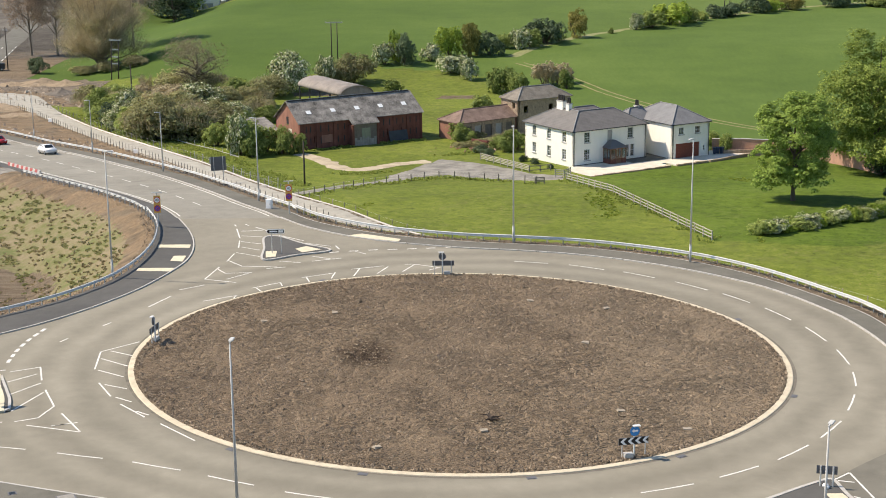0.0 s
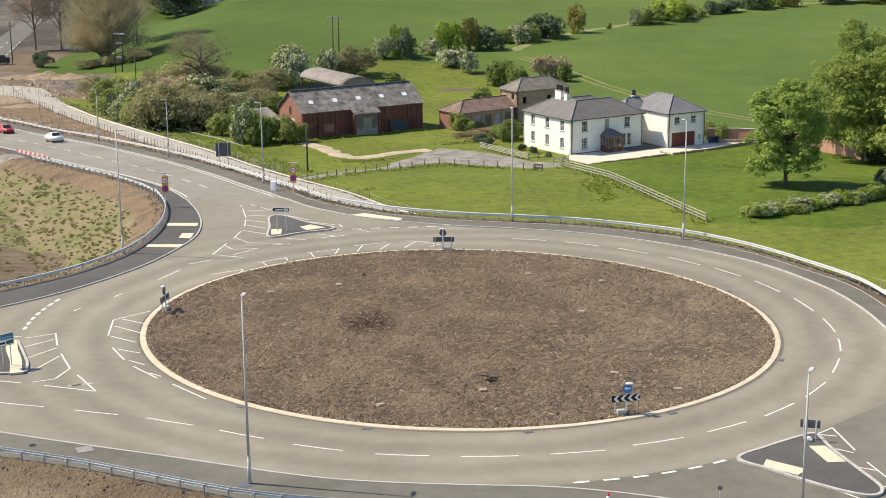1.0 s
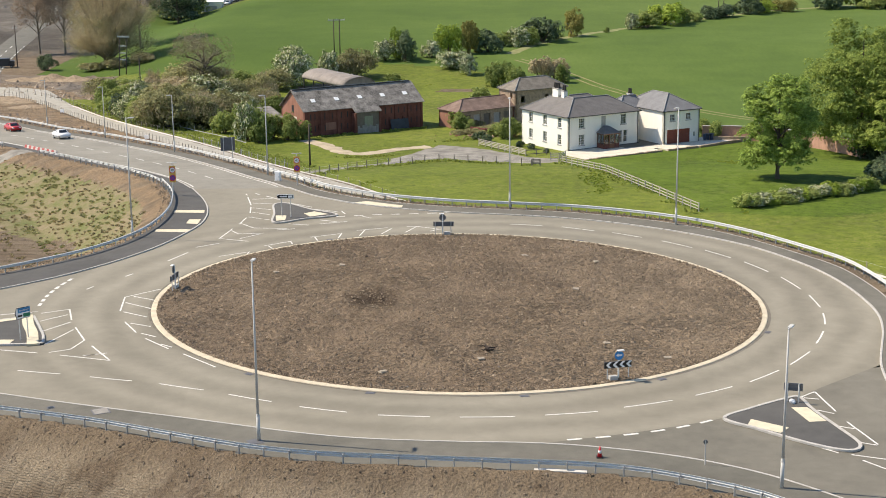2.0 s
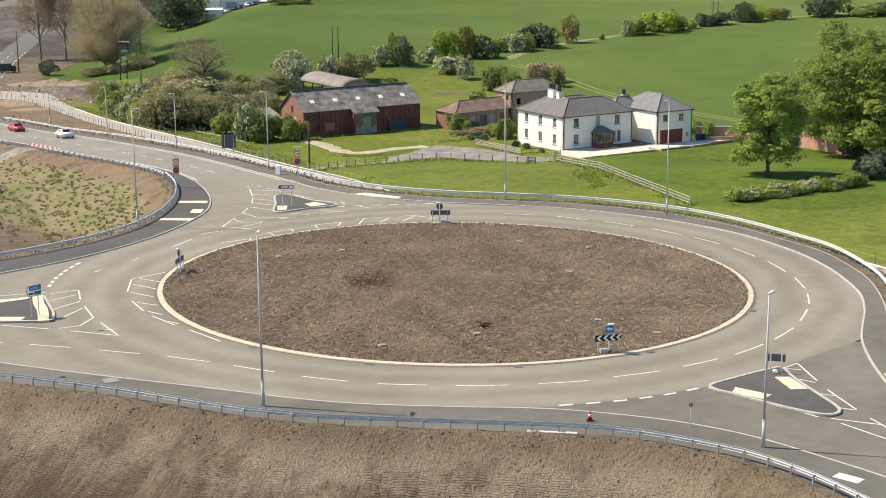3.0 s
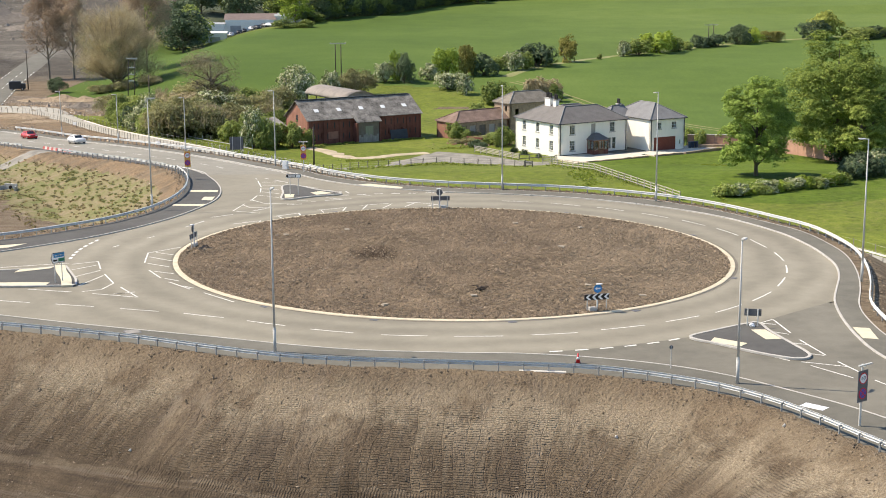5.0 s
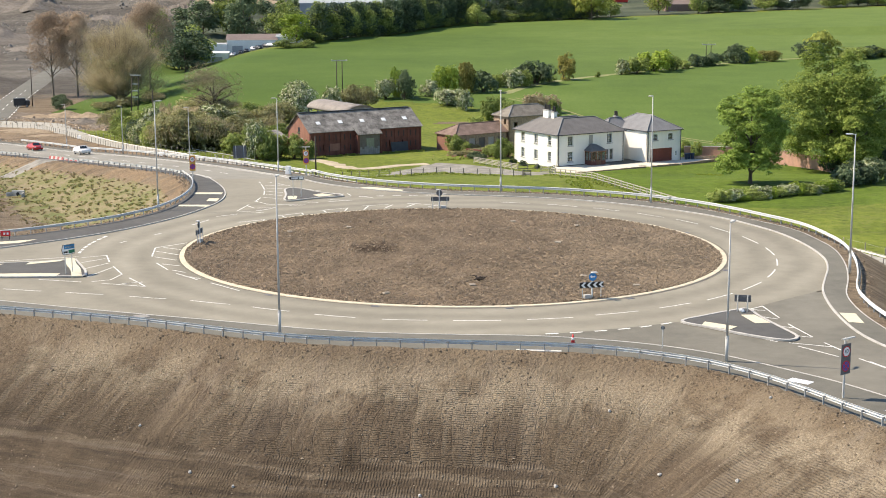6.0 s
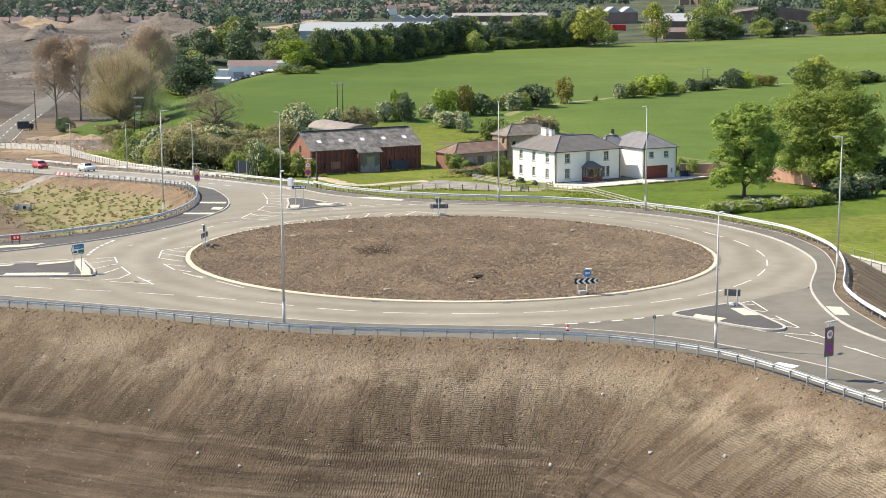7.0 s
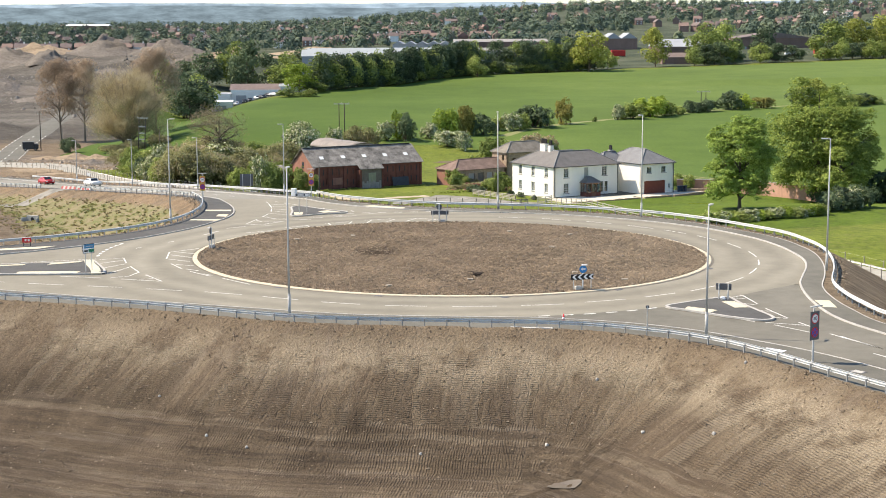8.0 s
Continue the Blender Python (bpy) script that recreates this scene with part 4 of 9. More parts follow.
# south-eastern arm
marks_of((22.3, -25.8, 23.4, -24.8, 23.4, -24.8, 23.8, -28.7, 22.4, -26.0, 23.3, -26.3, 22.7, -28.4, 23.6, -29.1, 24.0, -30.6, 24.8, -34.6, 23.1, -31.3, 24.2, -31.9, 23.8, -34.2, 24.7, -34.7,
          22.8, -36.2, 25.5, -37.4, 25.2, -36.2, 26.0, -38.9, 23.2, -37.1, 25.2, -40.0, 21.0, -34.7, 22.1, -35.9, 26.4, -40.5, 28.6, -45.5, 26.9, -41.3, 28.6, -45.5, 27.6, -47, 31, -55), 0.125)
# main road: edge lines and centre dashes
NW_MID = (even(NW_N, 60) + even(NW_S, 60)) / 2
long_line(offset(NW_N, 0.55)[2:], 0.16)
long_line(offset(NW_S, -0.55)[2:], 0.16)
dashed(NW_MID[4:], 3.2, 3.6, 0.14)


# ---- traffic islands in the arms ----
def splitter(outline, pads, label):
    t = thing("traffic_island", label, "traffic island", "splitter islands")
    flat_polygon("surface", outline, 0.12, M_BLACK, "fresh black asphalt top", "", t, 0.12)
    ring = catmull(outline, 0.35, True)
    ribbon("kerb_edge", offset(ring, 0.11), offset(ring, -0.11), len(ring), zero, 0.02, M_KERBGREY, t, "pale concrete kerb", 0.13)
    for p in pads:
        flat_polygon("tactile_pad", p, 0.145, M_CREAM, "cream blister paving", "", t, 0.02)
    return t


splitter(catmull([(16.5, -30.0), (18.5, -28.2), (21.4, -26.2), (22.1, -26.1), (22.4, -28.6), (23.1, -31.7), (23.7, -34.6), (23.1, -35.7), (22.1, -35.5), (20.4, -34.2), (18.2, -31.9)], 0.4, True)[:-1],
         [[(18.1, -30.3), (20.1, -31.9), (19.4, -32.8), (17.7, -31.3)], [(21.1, -28.2), (22.1, -28.2), (22.7, -30.8), (21.6, -30.9)]], "triangular black asphalt splitter island with cream paving pads")
splitter(catmull([(-19.0, 38.3), (-17.6, 38.8), (-14.8, 35.5), (-11.9, 32.7), (-15, 31.0), (-18.0, 29.2), (-18.5, 33.8)], 0.4, True)[:-1],
         [[(-18.2, 32.4), (-17.1, 32.4), (-17.0, 30.2), (-17.9, 29.9)], [(-15.4, 33.3), (-14.4, 34.3), (-12.8, 32.9), (-14.6, 31.8)]], "wedge-shaped black asphalt splitter island with cream paving pads")
W_ISLE = thing("traffic_island", "long black asphalt splitter island with a cream stone nose", "traffic island", "splitter islands")
W_OUT = [(-33.3, -4.8), (-32.4, -7.0), (-31.2, -10), (-30.6, -12.4), (-36, -12.6), (-48, -12.4), (-56, -10.4), (-52, -8.6), (-42, -6.9), (-36, -6.0)]
flat_polygon("surface", W_OUT, 0.12, M_BLACK, "fresh black asphalt top", "", W_ISLE, 0.12)
ring = np.array(W_OUT + W_OUT[:1], float)
ring = even(ring, 90)
ribbon("kerb_edge", offset(ring, 0.1), offset(ring, -0.1), len(ring), zero, 0.02, M_KERBGREY, W_ISLE, "pale concrete kerb", 0.13)
nose = catmull([(-33.4, -4.6), (-32.7, -7.0), (-31.7, -9.6), (-30.9, -12.5)], 0.3)
ribbon("nose", offset(nose, 0.0), offset(nose, -0.85), len(nose), zero, 0.03, M_CREAM, W_ISLE, "cream sett nose", 0.14)
for p in ([(-36.9, -6.35), (-34.2, -5.3), (-34.4, -5.95), (-37.0, -7.4)], [(-35.4, -11.3), (-33.0, -11.4), (-33.1, -12.4), (-38.5, -12.4), (-38.5, -11.4)], [(-47, -8.4), (-39, -7.0), (-39.2, -7.6), (-47, -9.2)]):
    flat_polygon("tactile_pad", p, 0.145, M_CREAM, "cream blister paving", "", W_ISLE, 0.02)
pads = thing("paving", "cream blister paving set into the footways at crossings", "paving", kind="structure")
for p in ([(-26.0, 35.7), (-29.2, 35.8), (-29.1, 34.6), (-25.9, 34.3)], [(-25.7, 31.1), (-26.9, 31.1), (-26.9, 29.2), (-25.7, 28.8)], [(-29.4, 26.5), (-26.0, 26.4), (-26.2, 25.1), (-29.4, 25.5)],
          [(-10.6, 38.9), (-8.2, 37.4), (-5.4, 36.0), (-5.2, 37.0), (-9.2, 39.6)], [(28.5, -27.6), (28.4, -30.6), (29.4, -30.9), (29.6, -27.9)], [(-44.5, 2.2), (-40.6, 3.4), (-39.4, 5.3), (-44.5, 3.4)]):
    flat_polygon("tactile_pad", p, 0.112, M_CREAM, "", "", pads, 0.02)

# ---- safety barriers ----
M_POST = plain("barrier_post_steel", (0.33, 0.33, 0.315), 0.7, 0.0, 0.2, 5)


def barrier(line, level, side, label, pitch=1.6, lift=0.0):
    """A steel beam on posts along a line; side: +1 where the posts stand to its left."""
    t = thing("guard_rail", label, "guard rail", "roadside barriers")
    n = int(np.sum(np.linalg.norm(np.diff(line[:, :2], axis=0), axis=1)) / pitch) + 1
    run = even(line[:, :2], n)
    z = level(run[:, 1]) + lift
    prof = [(0.0, 0.50), (-0.075, 0.53), (-0.075, 0.58), (0.0, 0.625), (0.0, 0.655), (-0.075, 0.70), (-0.075, 0.75), (0.0, 0.78)]
    loops = [offset(run, -o * -side) for o, _ in prof]
    verts, faces = [], []
    m = len(prof)
    for i in range(n):
        for lp, (o, h) in zip(loops, prof):
            verts.append((lp[i][0], lp[i][1], z[i] + h))
    for i in range(n - 1):
        for k in range(m - 1):
            faces.append((i * m + k, i * m + k + 1, (i + 1) * m + k + 1, (i + 1) * m + k))
    b = link_mesh("beam", verts, faces, M_GALV, t, "bright galvanised corrugated beam")
    bm = bmesh.new()
    bm.from_mesh(b.data)
    bmesh.ops.recalc_face_normals(bm, faces=bm.faces)
    bmesh.ops.solidify(bm, geom=bm.faces[:], thickness=0.015)
    bm.to_mesh(b.data)
    bm.free()
    out = offset(run, side * 0.14)
    first = None
    for i in range(n):
        d = run[min(i + 1, n - 1)] - run[max(i - 1, 0)]
        if first is None:
            bm = box(-0.035, 0.035, -0.055, 0.055, -0.5, 0.7, None, 0.01)
            bm_box(bm, -0.03, 0.03, -0.13, -0.05, 0.56, 0.7)
            first = part("post", bm, M_POST, t)
            o = first
        else:
            o = first.copy()
            scene.collection.objects.link(o)
        o.location = (out[i][0], out[i][1], z[i])
        o.rotation_euler.z = math.atan2(d[1], d[0]) + (0 if side > 0 else math.pi)
    return t


barrier(RAIL_S, zero, -1, "galvanised steel safety barrier above the bare soil bank")
barrier(RAIL_E, zero, -1, "galvanised steel safety barrier round the outer bend")
barrier(RAIL_W, zero, 1, "galvanised steel safety barrier round the inner bend")
barrier(RAIL_NW_N[RAIL_NW_N[:, 1] < 160], road_level, -1, "galvanised steel safety barrier beside the falling road", 2.0)
barrier(RAIL_NW_S[(RAIL_NW_S[:, 1] > 106) & (RAIL_NW_S[:, 1] < 150)], road_level, 1, "galvanised steel safety barrier past the site entrance", 2.0)
barrier(RAIL_NW_S[RAIL_NW_S[:, 1] < 92.5], road_level, 1, "galvanised steel safety barrier on the inner side of the road", 2.0)


# ---- lamp columns ----
def lamp_column(h):
    t = thing("street_lamp", "tall galvanised steel lighting column with a flat LED head", "street lamp", "lighting columns")
    part("base", cyl(0.115, 0.11, 0.0, 1.6, 12), M_COLUMN, t, "wider base section", True)
    part("column", cyl(0.088, 0.045, 1.6, h, 12), M_COLUMN, t, "", True)
    part("collar", cyl(0.125, 0.09, 1.55, 1.72, 12), M_COLUMN, t)
    bm = box(-0.03, 0.03, -0.28, 0.06, h - 0.02, h + 0.05)
    part("bracket", bm, M_COLUMN, t)
    bm = box(-0.13, 0.13, -0.78, -0.2, h + 0.0, h + 0.09, None, 0.03)
    hd = part("lantern", bm, M_COLUMN, t, "flat grey lantern")
    part("lens", box(-0.1, 0.1, -0.72, -0.35, h - 0.012, h + 0.004), M_LENS, hd, "clear lens")
    part("access_door", box(-0.05, 0.05, -0.122, -0.105, 0.5, 1.1), M_COLUMN, t)
    return t


M_LENS = plain("lamp_lens", (0.75, 0.76, 0.74), 0.2, 0, 0.05)
tall = lamp_column(11.6)
near_column = lamp_column(11.1)
near_column.matrix_world = pose(-12.2, -33.1, 0.08, 0, 0, 176)
low_column = lamp_column(9.1)
low_column.matrix_world = pose(17.58, -41.3, 0.08, 0, 0, 152)
tall.matrix_world = pose(33.2, -12.8, 0.08, 0, 0, -100)
for x, y, rz in ((6.0, 35.1, -8), (22.05, 26.4, -40), (-31.1, 23.2, 110)):
    copy_thing(tall, pose(x, y, 0.08, 0, 0, rz))
short = lamp_column(8.2)
short.matrix_world = pose(-39.4, 93.6, -3.4, 0, 0, -60)
for x, y, z in ((-55.6, 121.8, -5.6), (-71.8, 148.1, -7.5)):
    copy_thing(short, pose(x, y, z, 0, 0, -55))
mid_column = lamp_column(9.9)
mid_column.matrix_world = pose(-22.3, 61.2, -1.1, 0, 0, -60)

# ---- signs ----
M_SIGNGREY = plain("sign_back_grey", (0.13, 0.13, 0.135), 0.6, 0.2, 0.1)
M_SIGNBLACK = plain("sign_black", (0.012, 0.012, 0.013), 0.4, 0, 0.1)
M_SIGNWHITE = plain("sign_white", (0.78, 0.78, 0.77), 0.4, 0, 0.05)
M_SIGNBLUE = plain("sign_blue", (0.035, 0.21, 0.50), 0.4, 0, 0.08)
M_SIGNLIGHTBLUE = plain("sign_light_blue", (0.05, 0.22, 0.42), 0.4, 0, 0.08)
M_SIGNGREEN = plain("sign_green", (0.02, 0.16, 0.09), 0.4, 0, 0.08)
M_SIGNRED = plain("sign_red", (0.55, 0.02, 0.025), 0.4, 0, 0.08)
M_SIGNYELLOW = plain("sign_yellow", (0.60, 0.36, 0.085), 0.5, 0, 0.1)
M_SIGNPURPLE = plain("sign_clearway_blue", (0.085, 0.075, 0.36), 0.4, 0, 0.08)
M_WHITEPOST = plain("white_post", (0.62, 0.62, 0.60), 0.5, 0, 0.1)


def disc(r, y0, y1, x=0.0, z=0.0, seg=28):
    return cyl(r, r, y0, y1, seg, Matrix.Translation((x, 0, z)) @ Matrix.Rotation(radians(90), 4, "X"))


def polyplate(pts, y0, y1):
    """A flat plate of any outline in x and z, between two depths."""
    bm = bmesh.new()
    f = bm.faces.new([bm.verts.new((x, y0, z)) for x, z in pts])
    r = bmesh.ops.extrude_face_region(bm, geom=[f])
    bmesh.ops.translate(bm, vec=(0, y1 - y0, 0), verts=[v for v in r["geom"] if isinstance(v, bmesh.types.BMVert)])
    return bm


def lettering(text, size, material, parent, x, y, z):
    cu = bpy.data.curves.new("text", "FONT")
    cu.body, cu.size, cu.extrude, cu.align_x, cu.align_y = text, size, 0.003, "CENTER", "CENTER"
    tmp = bpy.data.objects.new("text", cu)
    scene.collection.objects.link(tmp)
    me = bpy.data.meshes.new_from_object(tmp.evaluated_get(bpy.context.evaluated_depsgraph_get()))
    bpy.data.objects.remove(tmp)
    me.materials.clear()
    me.materials.append(material)
    ob = new("numeral", me)
    ob.parent = parent
    ob.matrix_local = Matrix.Translation((x, y, z)) @ Matrix.Rotation(radians(90), 4, "X")
    return ob


def chevron_sign():
    t = thing("chevron_sign", "black chevron board with white arrows under a round blue sign", "road sign", "island chevron signs")
    board = part("board", box(-0.98, 0.98, -0.02, 0.02, 0.82, 1.28, None, 0.008), M_SIGNGREY, t, "dark grey backed board")
    part("face", box(-0.97, 0.97, -0.03, -0.021, 0.83, 1.27), M_SIGNBLACK, board, "black face")
    for i in range(4):
        x = -0.86 + i * 0.48
        part("chevron", polyplate([(x, 1.05), (x + 0.22, 1.26), (x + 0.42, 1.26), (x + 0.2, 1.05), (x + 0.42, 0.84), (x + 0.22, 0.84)], -0.036, -0.031), M_SIGNWHITE, board, "white chevron")
    d = part("disc", disc(0.33, -0.02, 0.02, 0.08, 1.68), M_SIGNGREY, t, "round sign plate")
    part("disc_face", disc(0.315, 0.021, 0.03, 0.08, 1.68), M_SIGNBLUE, d, "blue face")
    part("arrow", polyplate([(-0.14, 1.70), (0.02, 1.83), (0.02, 1.75), (0.28, 1.75), (0.28, 1.64), (0.02, 1.64), (0.02, 1.57)], -0.042, -0.031), M_SIGNWHITE, d, "white arrow")
    part("post", cyl(0.06, 0.06, -0.2, 1.98, 10, Matrix.Translation((0.08, 0.07, 0))), M_WHITEPOST, t, "white post")
    for x in (-0.72, 0.8):
        part("post", cyl(0.038, 0.038, -0.2, 1.25, 8, Matrix.Translation((x, 0.06, 0))), M_COLUMN, t)
    part("sign_light", box(-0.06, 0.4, -0.22, 0.06, 2.0, 2.08, None, 0.02), M_WHITEPOST, t, "small white sign light")
    part("foot", box(-0.62, -0.05, -0.22, 0.16, 0.0, 0.3, None, 0.03), M_KERBGREY, t, "pale concrete foot")
    return t


# the disc's coloured face looks the same way as the board's face
cs = chevron_sign()
cs.matrix_world = pose(10.75, -22.0, 0.08, 0, 0, 14)
copy_thing(cs, pose(-0.95, 22.9, 0.1, 0, 0, 180))
copy_thing(cs, pose(-23.55, 3.3, 0.1, 0, 0, -100))


def limit_sign(backing, label, w=0.8):
    """A post with a tall board that carries a 40 limit and a clearway disc, and sign lights on top."""
    t = thing("limit_sign", label, "road sign", "speed limit signs")
    board = part("board", box(-w / 2, w / 2, -0.02, 0.02, 1.55, 3.4, None, 0.01), backing, t, "tall backing board")
    for z, ring, face in ((2.93, M_SIGNRED, M_SIGNWHITE), (2.05, M_SIGNRED, M_SIGNPURPLE)):
        d = part("disc", disc(0.34, 0.021, 0.03, 0, z), ring, board, "red ringed disc")
        part("disc_face", disc(0.275, 0.031, 0.036, 0, z), face, board, "inner face of the disc")
        if face is M_SIGNPURPLE:
            for a in (45, -45):
                part("bar", box(-0.3, 0.3, -0.042, -0.037, -0.026, 0.026, Matrix.Translation((0, 0, z)) @ Matrix.Rotation(radians(a), 4, "Y")), M_SIGNRED, board, "red diagonal bar")
        else:
            lettering("40", 0.36, M_SIGNBLACK, board, 0, -0.038, z)
    part("post", cyl(0.07, 0.06, -0.3, 3.75, 10, Matrix.Translation((0, 0.08, 0))), M_COLUMN, t)
    part("sign_light", box(-0.55, 0.55, -0.2, -0.05, 3.72, 3.8, None, 0.02), M_COLUMN, t, "grey double sign light")
    part("bracket", box(-0.04, 0.04, -0.12, 0.1, 3.62, 3.74), M_COLUMN, t)
    return t


la = limit_sign(M_SIGNYELLOW, "yellow backed board with speed limit and clearway discs", 0.7)
la.matrix_world = pose(-17.55, 49.3, 0.0, 0, 0, 4)
copy_thing(la, pose(-30.75, 44.0, 0.0, 0, 0, 8))
lb = limit_sign(M_SIGNGREY, "dark grey board with speed limit and clearway discs", 0.85)
lb.matrix_world = pose(22.91, -49.96, 0.0, 0, 0, 36)
M_CONC = plain("cast_concrete", (0.42, 0.41, 0.38), 0.9, 0, 0.2, 1.5)


def flag_sign(w, h, face, border, bars, label, lift, patch=None):
    t = thing("direction_sign", label, "road sign", "direction signs")
    board = part("board", polyplate([(-w / 2, lift + h / 2), (-w / 2 + 0.16, lift + h), (w / 2, lift + h), (w / 2, lift), (-w / 2 + 0.16, lift)], -0.015, 0.015), border, t, "arrow shaped board")
    part("face", polyplate([(-w / 2 + 0.05, lift + h / 2), (-w / 2 + 0.18, lift + h - 0.04), (w / 2 - 0.04, lift + h - 0.04), (w / 2 - 0.04, lift + 0.04), (-w / 2 + 0.18, lift + 0.04)], -0.024, -0.016), face, board, "coloured face")
    for x0, x1, z0, z1, m in bars:
        part("bar", box(x0, x1, -0.03, -0.025, lift + z0, lift + z1), m, board, "small bar of writing")
    for x in (-w * 0.22, w * 0.3):
        part("post", cyl(0.045, 0.045, -0.1, lift + h, 8, Matrix.Translation((x, 0.06, 0))), M_COLUMN, t)
    return t


fs = flag_sign(1.75, 0.42, M_SIGNBLACK, M_SIGNWHITE, [(-0.55, 0.2, 0.14, 0.28, M_SIGNWHITE), (0.3, 0.76, 0.1, 0.32, M_SIGNWHITE)], "black arrow shaped direction sign with white bars", 1.95)
fs.matrix_world = pose(-17.1, 31.6, 0.12, 0, 0, 0)
fw = flag_sign(1.45, 0.92, M_SIGNWHITE, M_SIGNBLACK, [(-0.45, 0.74, 0.5, 0.88, M_SIGNLIGHTBLUE), (0.05, 0.74, 0.1, 0.4, M_SIGNGREEN), (-0.5, -0.05, 0.16, 0.32, M_SIGNBLACK), (-0.3, 0.6, 0.62, 0.74, M_SIGNWHITE)],
               "white and blue arrow shaped direction sign with bars", 1.75)
fw.matrix_world = pose(-32.3, -11.2, 0.12, 0, 0, 46) @ Matrix.Diagonal((0.86, 1, 0.92, 1))


def blank_board(w, h, lift, label):
    t = thing("blank_sign", label, "road sign")
    b = part("board", box(-w / 2, w / 2, -0.02, 0.02, lift, lift + h, None, 0.01), M_SIGNGREY, t, "plain dark grey back")
    for z in (0.25, 0.75):
        part("rail", box(-w / 2 + 0.05, w / 2 - 0.05, -0.05, -0.021, lift + h * z - 0.03, lift + h * z + 0.03), M_SIGNGREY, b)
    for x in (-w * 0.3, w * 0.3):
        part("post", cyl(0.05, 0.05, -0.2, lift + h, 8, Matrix.Translation((x, -0.09, 0))), M_COLUMN, t)
    return t


blank_board(1.2, 0.52, 0.72, "low grey backed sign on the splitter island").matrix_world = pose(21.45, -27.0, 0.12, 0, 0, -14)
blank_board(2.0, 1.9, 1.8, "large blank dark grey sign seen from behind").matrix_world = pose(-31.0, 88.5, land_at(-31.0, 88.5), 0, 0, 12)


def bundle():
    """A crumpled white plastic bag tied round the posts."""
    bm = bmesh.new()
    bmesh.ops.create_icosphere(bm, subdivisions=3, radius=0.2)
    for v in bm.verts:
        v.co *= 1 + 0.35 * noise.noise(v.co * 6)
        v.co.z = v.co.z * 0.8 + 0.13
    ob = part("plastic_bag", bm, M_SIGNWHITE, None)
    ob.matrix_world = pose(21.35, -27.35, 0.12)
    tagged(ob, "crumpled white plastic bag at the foot of a sign", "bag")


bundle()


def cabinet():
    t = thing("control_cabinet", "white steel roadside control cabinet on the verge", "cabinet")
    part("body", box(-0.42, 0.42, -0.25, 0.25, 0.1, 1.3, None, 0.02), M_SIGNWHITE, t)
    part("plinth", box(-0.46, 0.46, -0.3, 0.3, -0.3, 0.1, None, 0.02), M_KERBGREY, t, "concrete plinth")
    part("lid", box(-0.45, 0.45, -0.28, 0.28, 1.3, 1.36, None, 0.02), M_SIGNWHITE, t)
    d = part("door", box(-0.38, 0.38, -0.265, -0.251, 0.16, 1.24), M_SIGNWHITE, t)
    part("handle", box(0.25, 0.28, -0.29, -0.266, 0.62, 0.8), M_SIGNBLACK, d, "black handle")
    return t


cabinet().matrix_world = pose(-20.3, 54.3, -0.35, 0, 0, -25) @ Matrix.Diagonal((0.8, 0.8, 0.8, 1))


M_PALECONC = plain("pale_bare_concrete", (0.55, 0.52, 0.46), 0.9, 0, 0.2, 2)
M_SLABGREY = plain("dusty_grey_cover", (0.27, 0.255, 0.225), 0.9, 0, 0.25, 4)


def cover(x, y, z, sx, sy, rz, m, label, frame_m=None):
    t = thing("manhole_cover", label, "manhole cover", "covers in the footway")
    part("frame", box(-sx / 2, sx / 2, -sy / 2, sy / 2, -0.05, 0.012), frame_m or M_SIGNGREY, t, "iron frame")
    part("lid", box(-sx / 2 + 0.08, sx / 2 - 0.08, -sy / 2 + 0.08, sy / 2 - 0.08, -0.02, 0.024, None, 0.004), m, t, "cover plate")
    t.matrix_world = pose(x, y, z, 0, 0, rz)


cover(-23.0, -27.5, 0.09, 1.1, 1.1, 25, M_SLABGREY, "square inspection cover with a pale top")
cover(-26.4, -26.7, 0.09, 0.5, 0.5, 25, M_SIGNBLACK, "small dark inspection cover")
cover(-12.4, -33.3, 0.085, 0.9, 0.9, 25, M_SIGNGREY, "dark inspection cover round a lamp base")
cover(21.2, -46.2, 0.09, 1.5, 0.8, -42, M_SIGNWHITE, "bright white slab in the footway", M_SIGNWHITE)
cover(25.0, -52.7, 0.09, 0.9, 0.7, -50, M_KERBGREY, "inspection cover with a dark frame")
for a in (-127, -104, -80, -57, -24, 20, 60, 118):
    x, y = (float(q) for q in rim(radians(a), 1.014))
    cover(x, y, 0.004, 0.62, 0.42, a + 90, M_SIGNGREY, "iron gully grate beside the island kerb")


M_SLAB = plain("dusty_concrete", (0.34, 0.29, 0.22), 0.95, 0, 0.25, 4)


def slab(x, y, rz):
    bm = bmesh.new()
    bmesh.ops.create_cube(bm, size=1)
    for v in bm.verts:
        v.co = Vector((v.co.x * 0.5, v.co.y * 0.36, v.co.z * 0.1)) + Vector((random.uniform(-.06, .06), random.uniform(-.06, .06), random.uniform(-.02, .02)))
    ob = part("concrete_slab", bm, M_SLAB, None)
    ob.matrix_world = pose(x, y, island_level(math.hypot(x, y + 0.6) / 24.4) + 0.05, 3, 4, rz)
    tagged(ob, "pale concrete slab lying in the bare soil", "slab", "slabs on the island")


for x, y, rz in ((1.64, -17.7, 15), (-5.2, -20.2, 40), (10.9, -14.2, 10), (9.9, 0.8, -10), (6.4, 13, 5), (-9.9, 10.1, 0), (12.6, 10.6, 30), (-15.5, 8, 20), (14.8, -17.5, 10)):
    slab(x, y, rz)


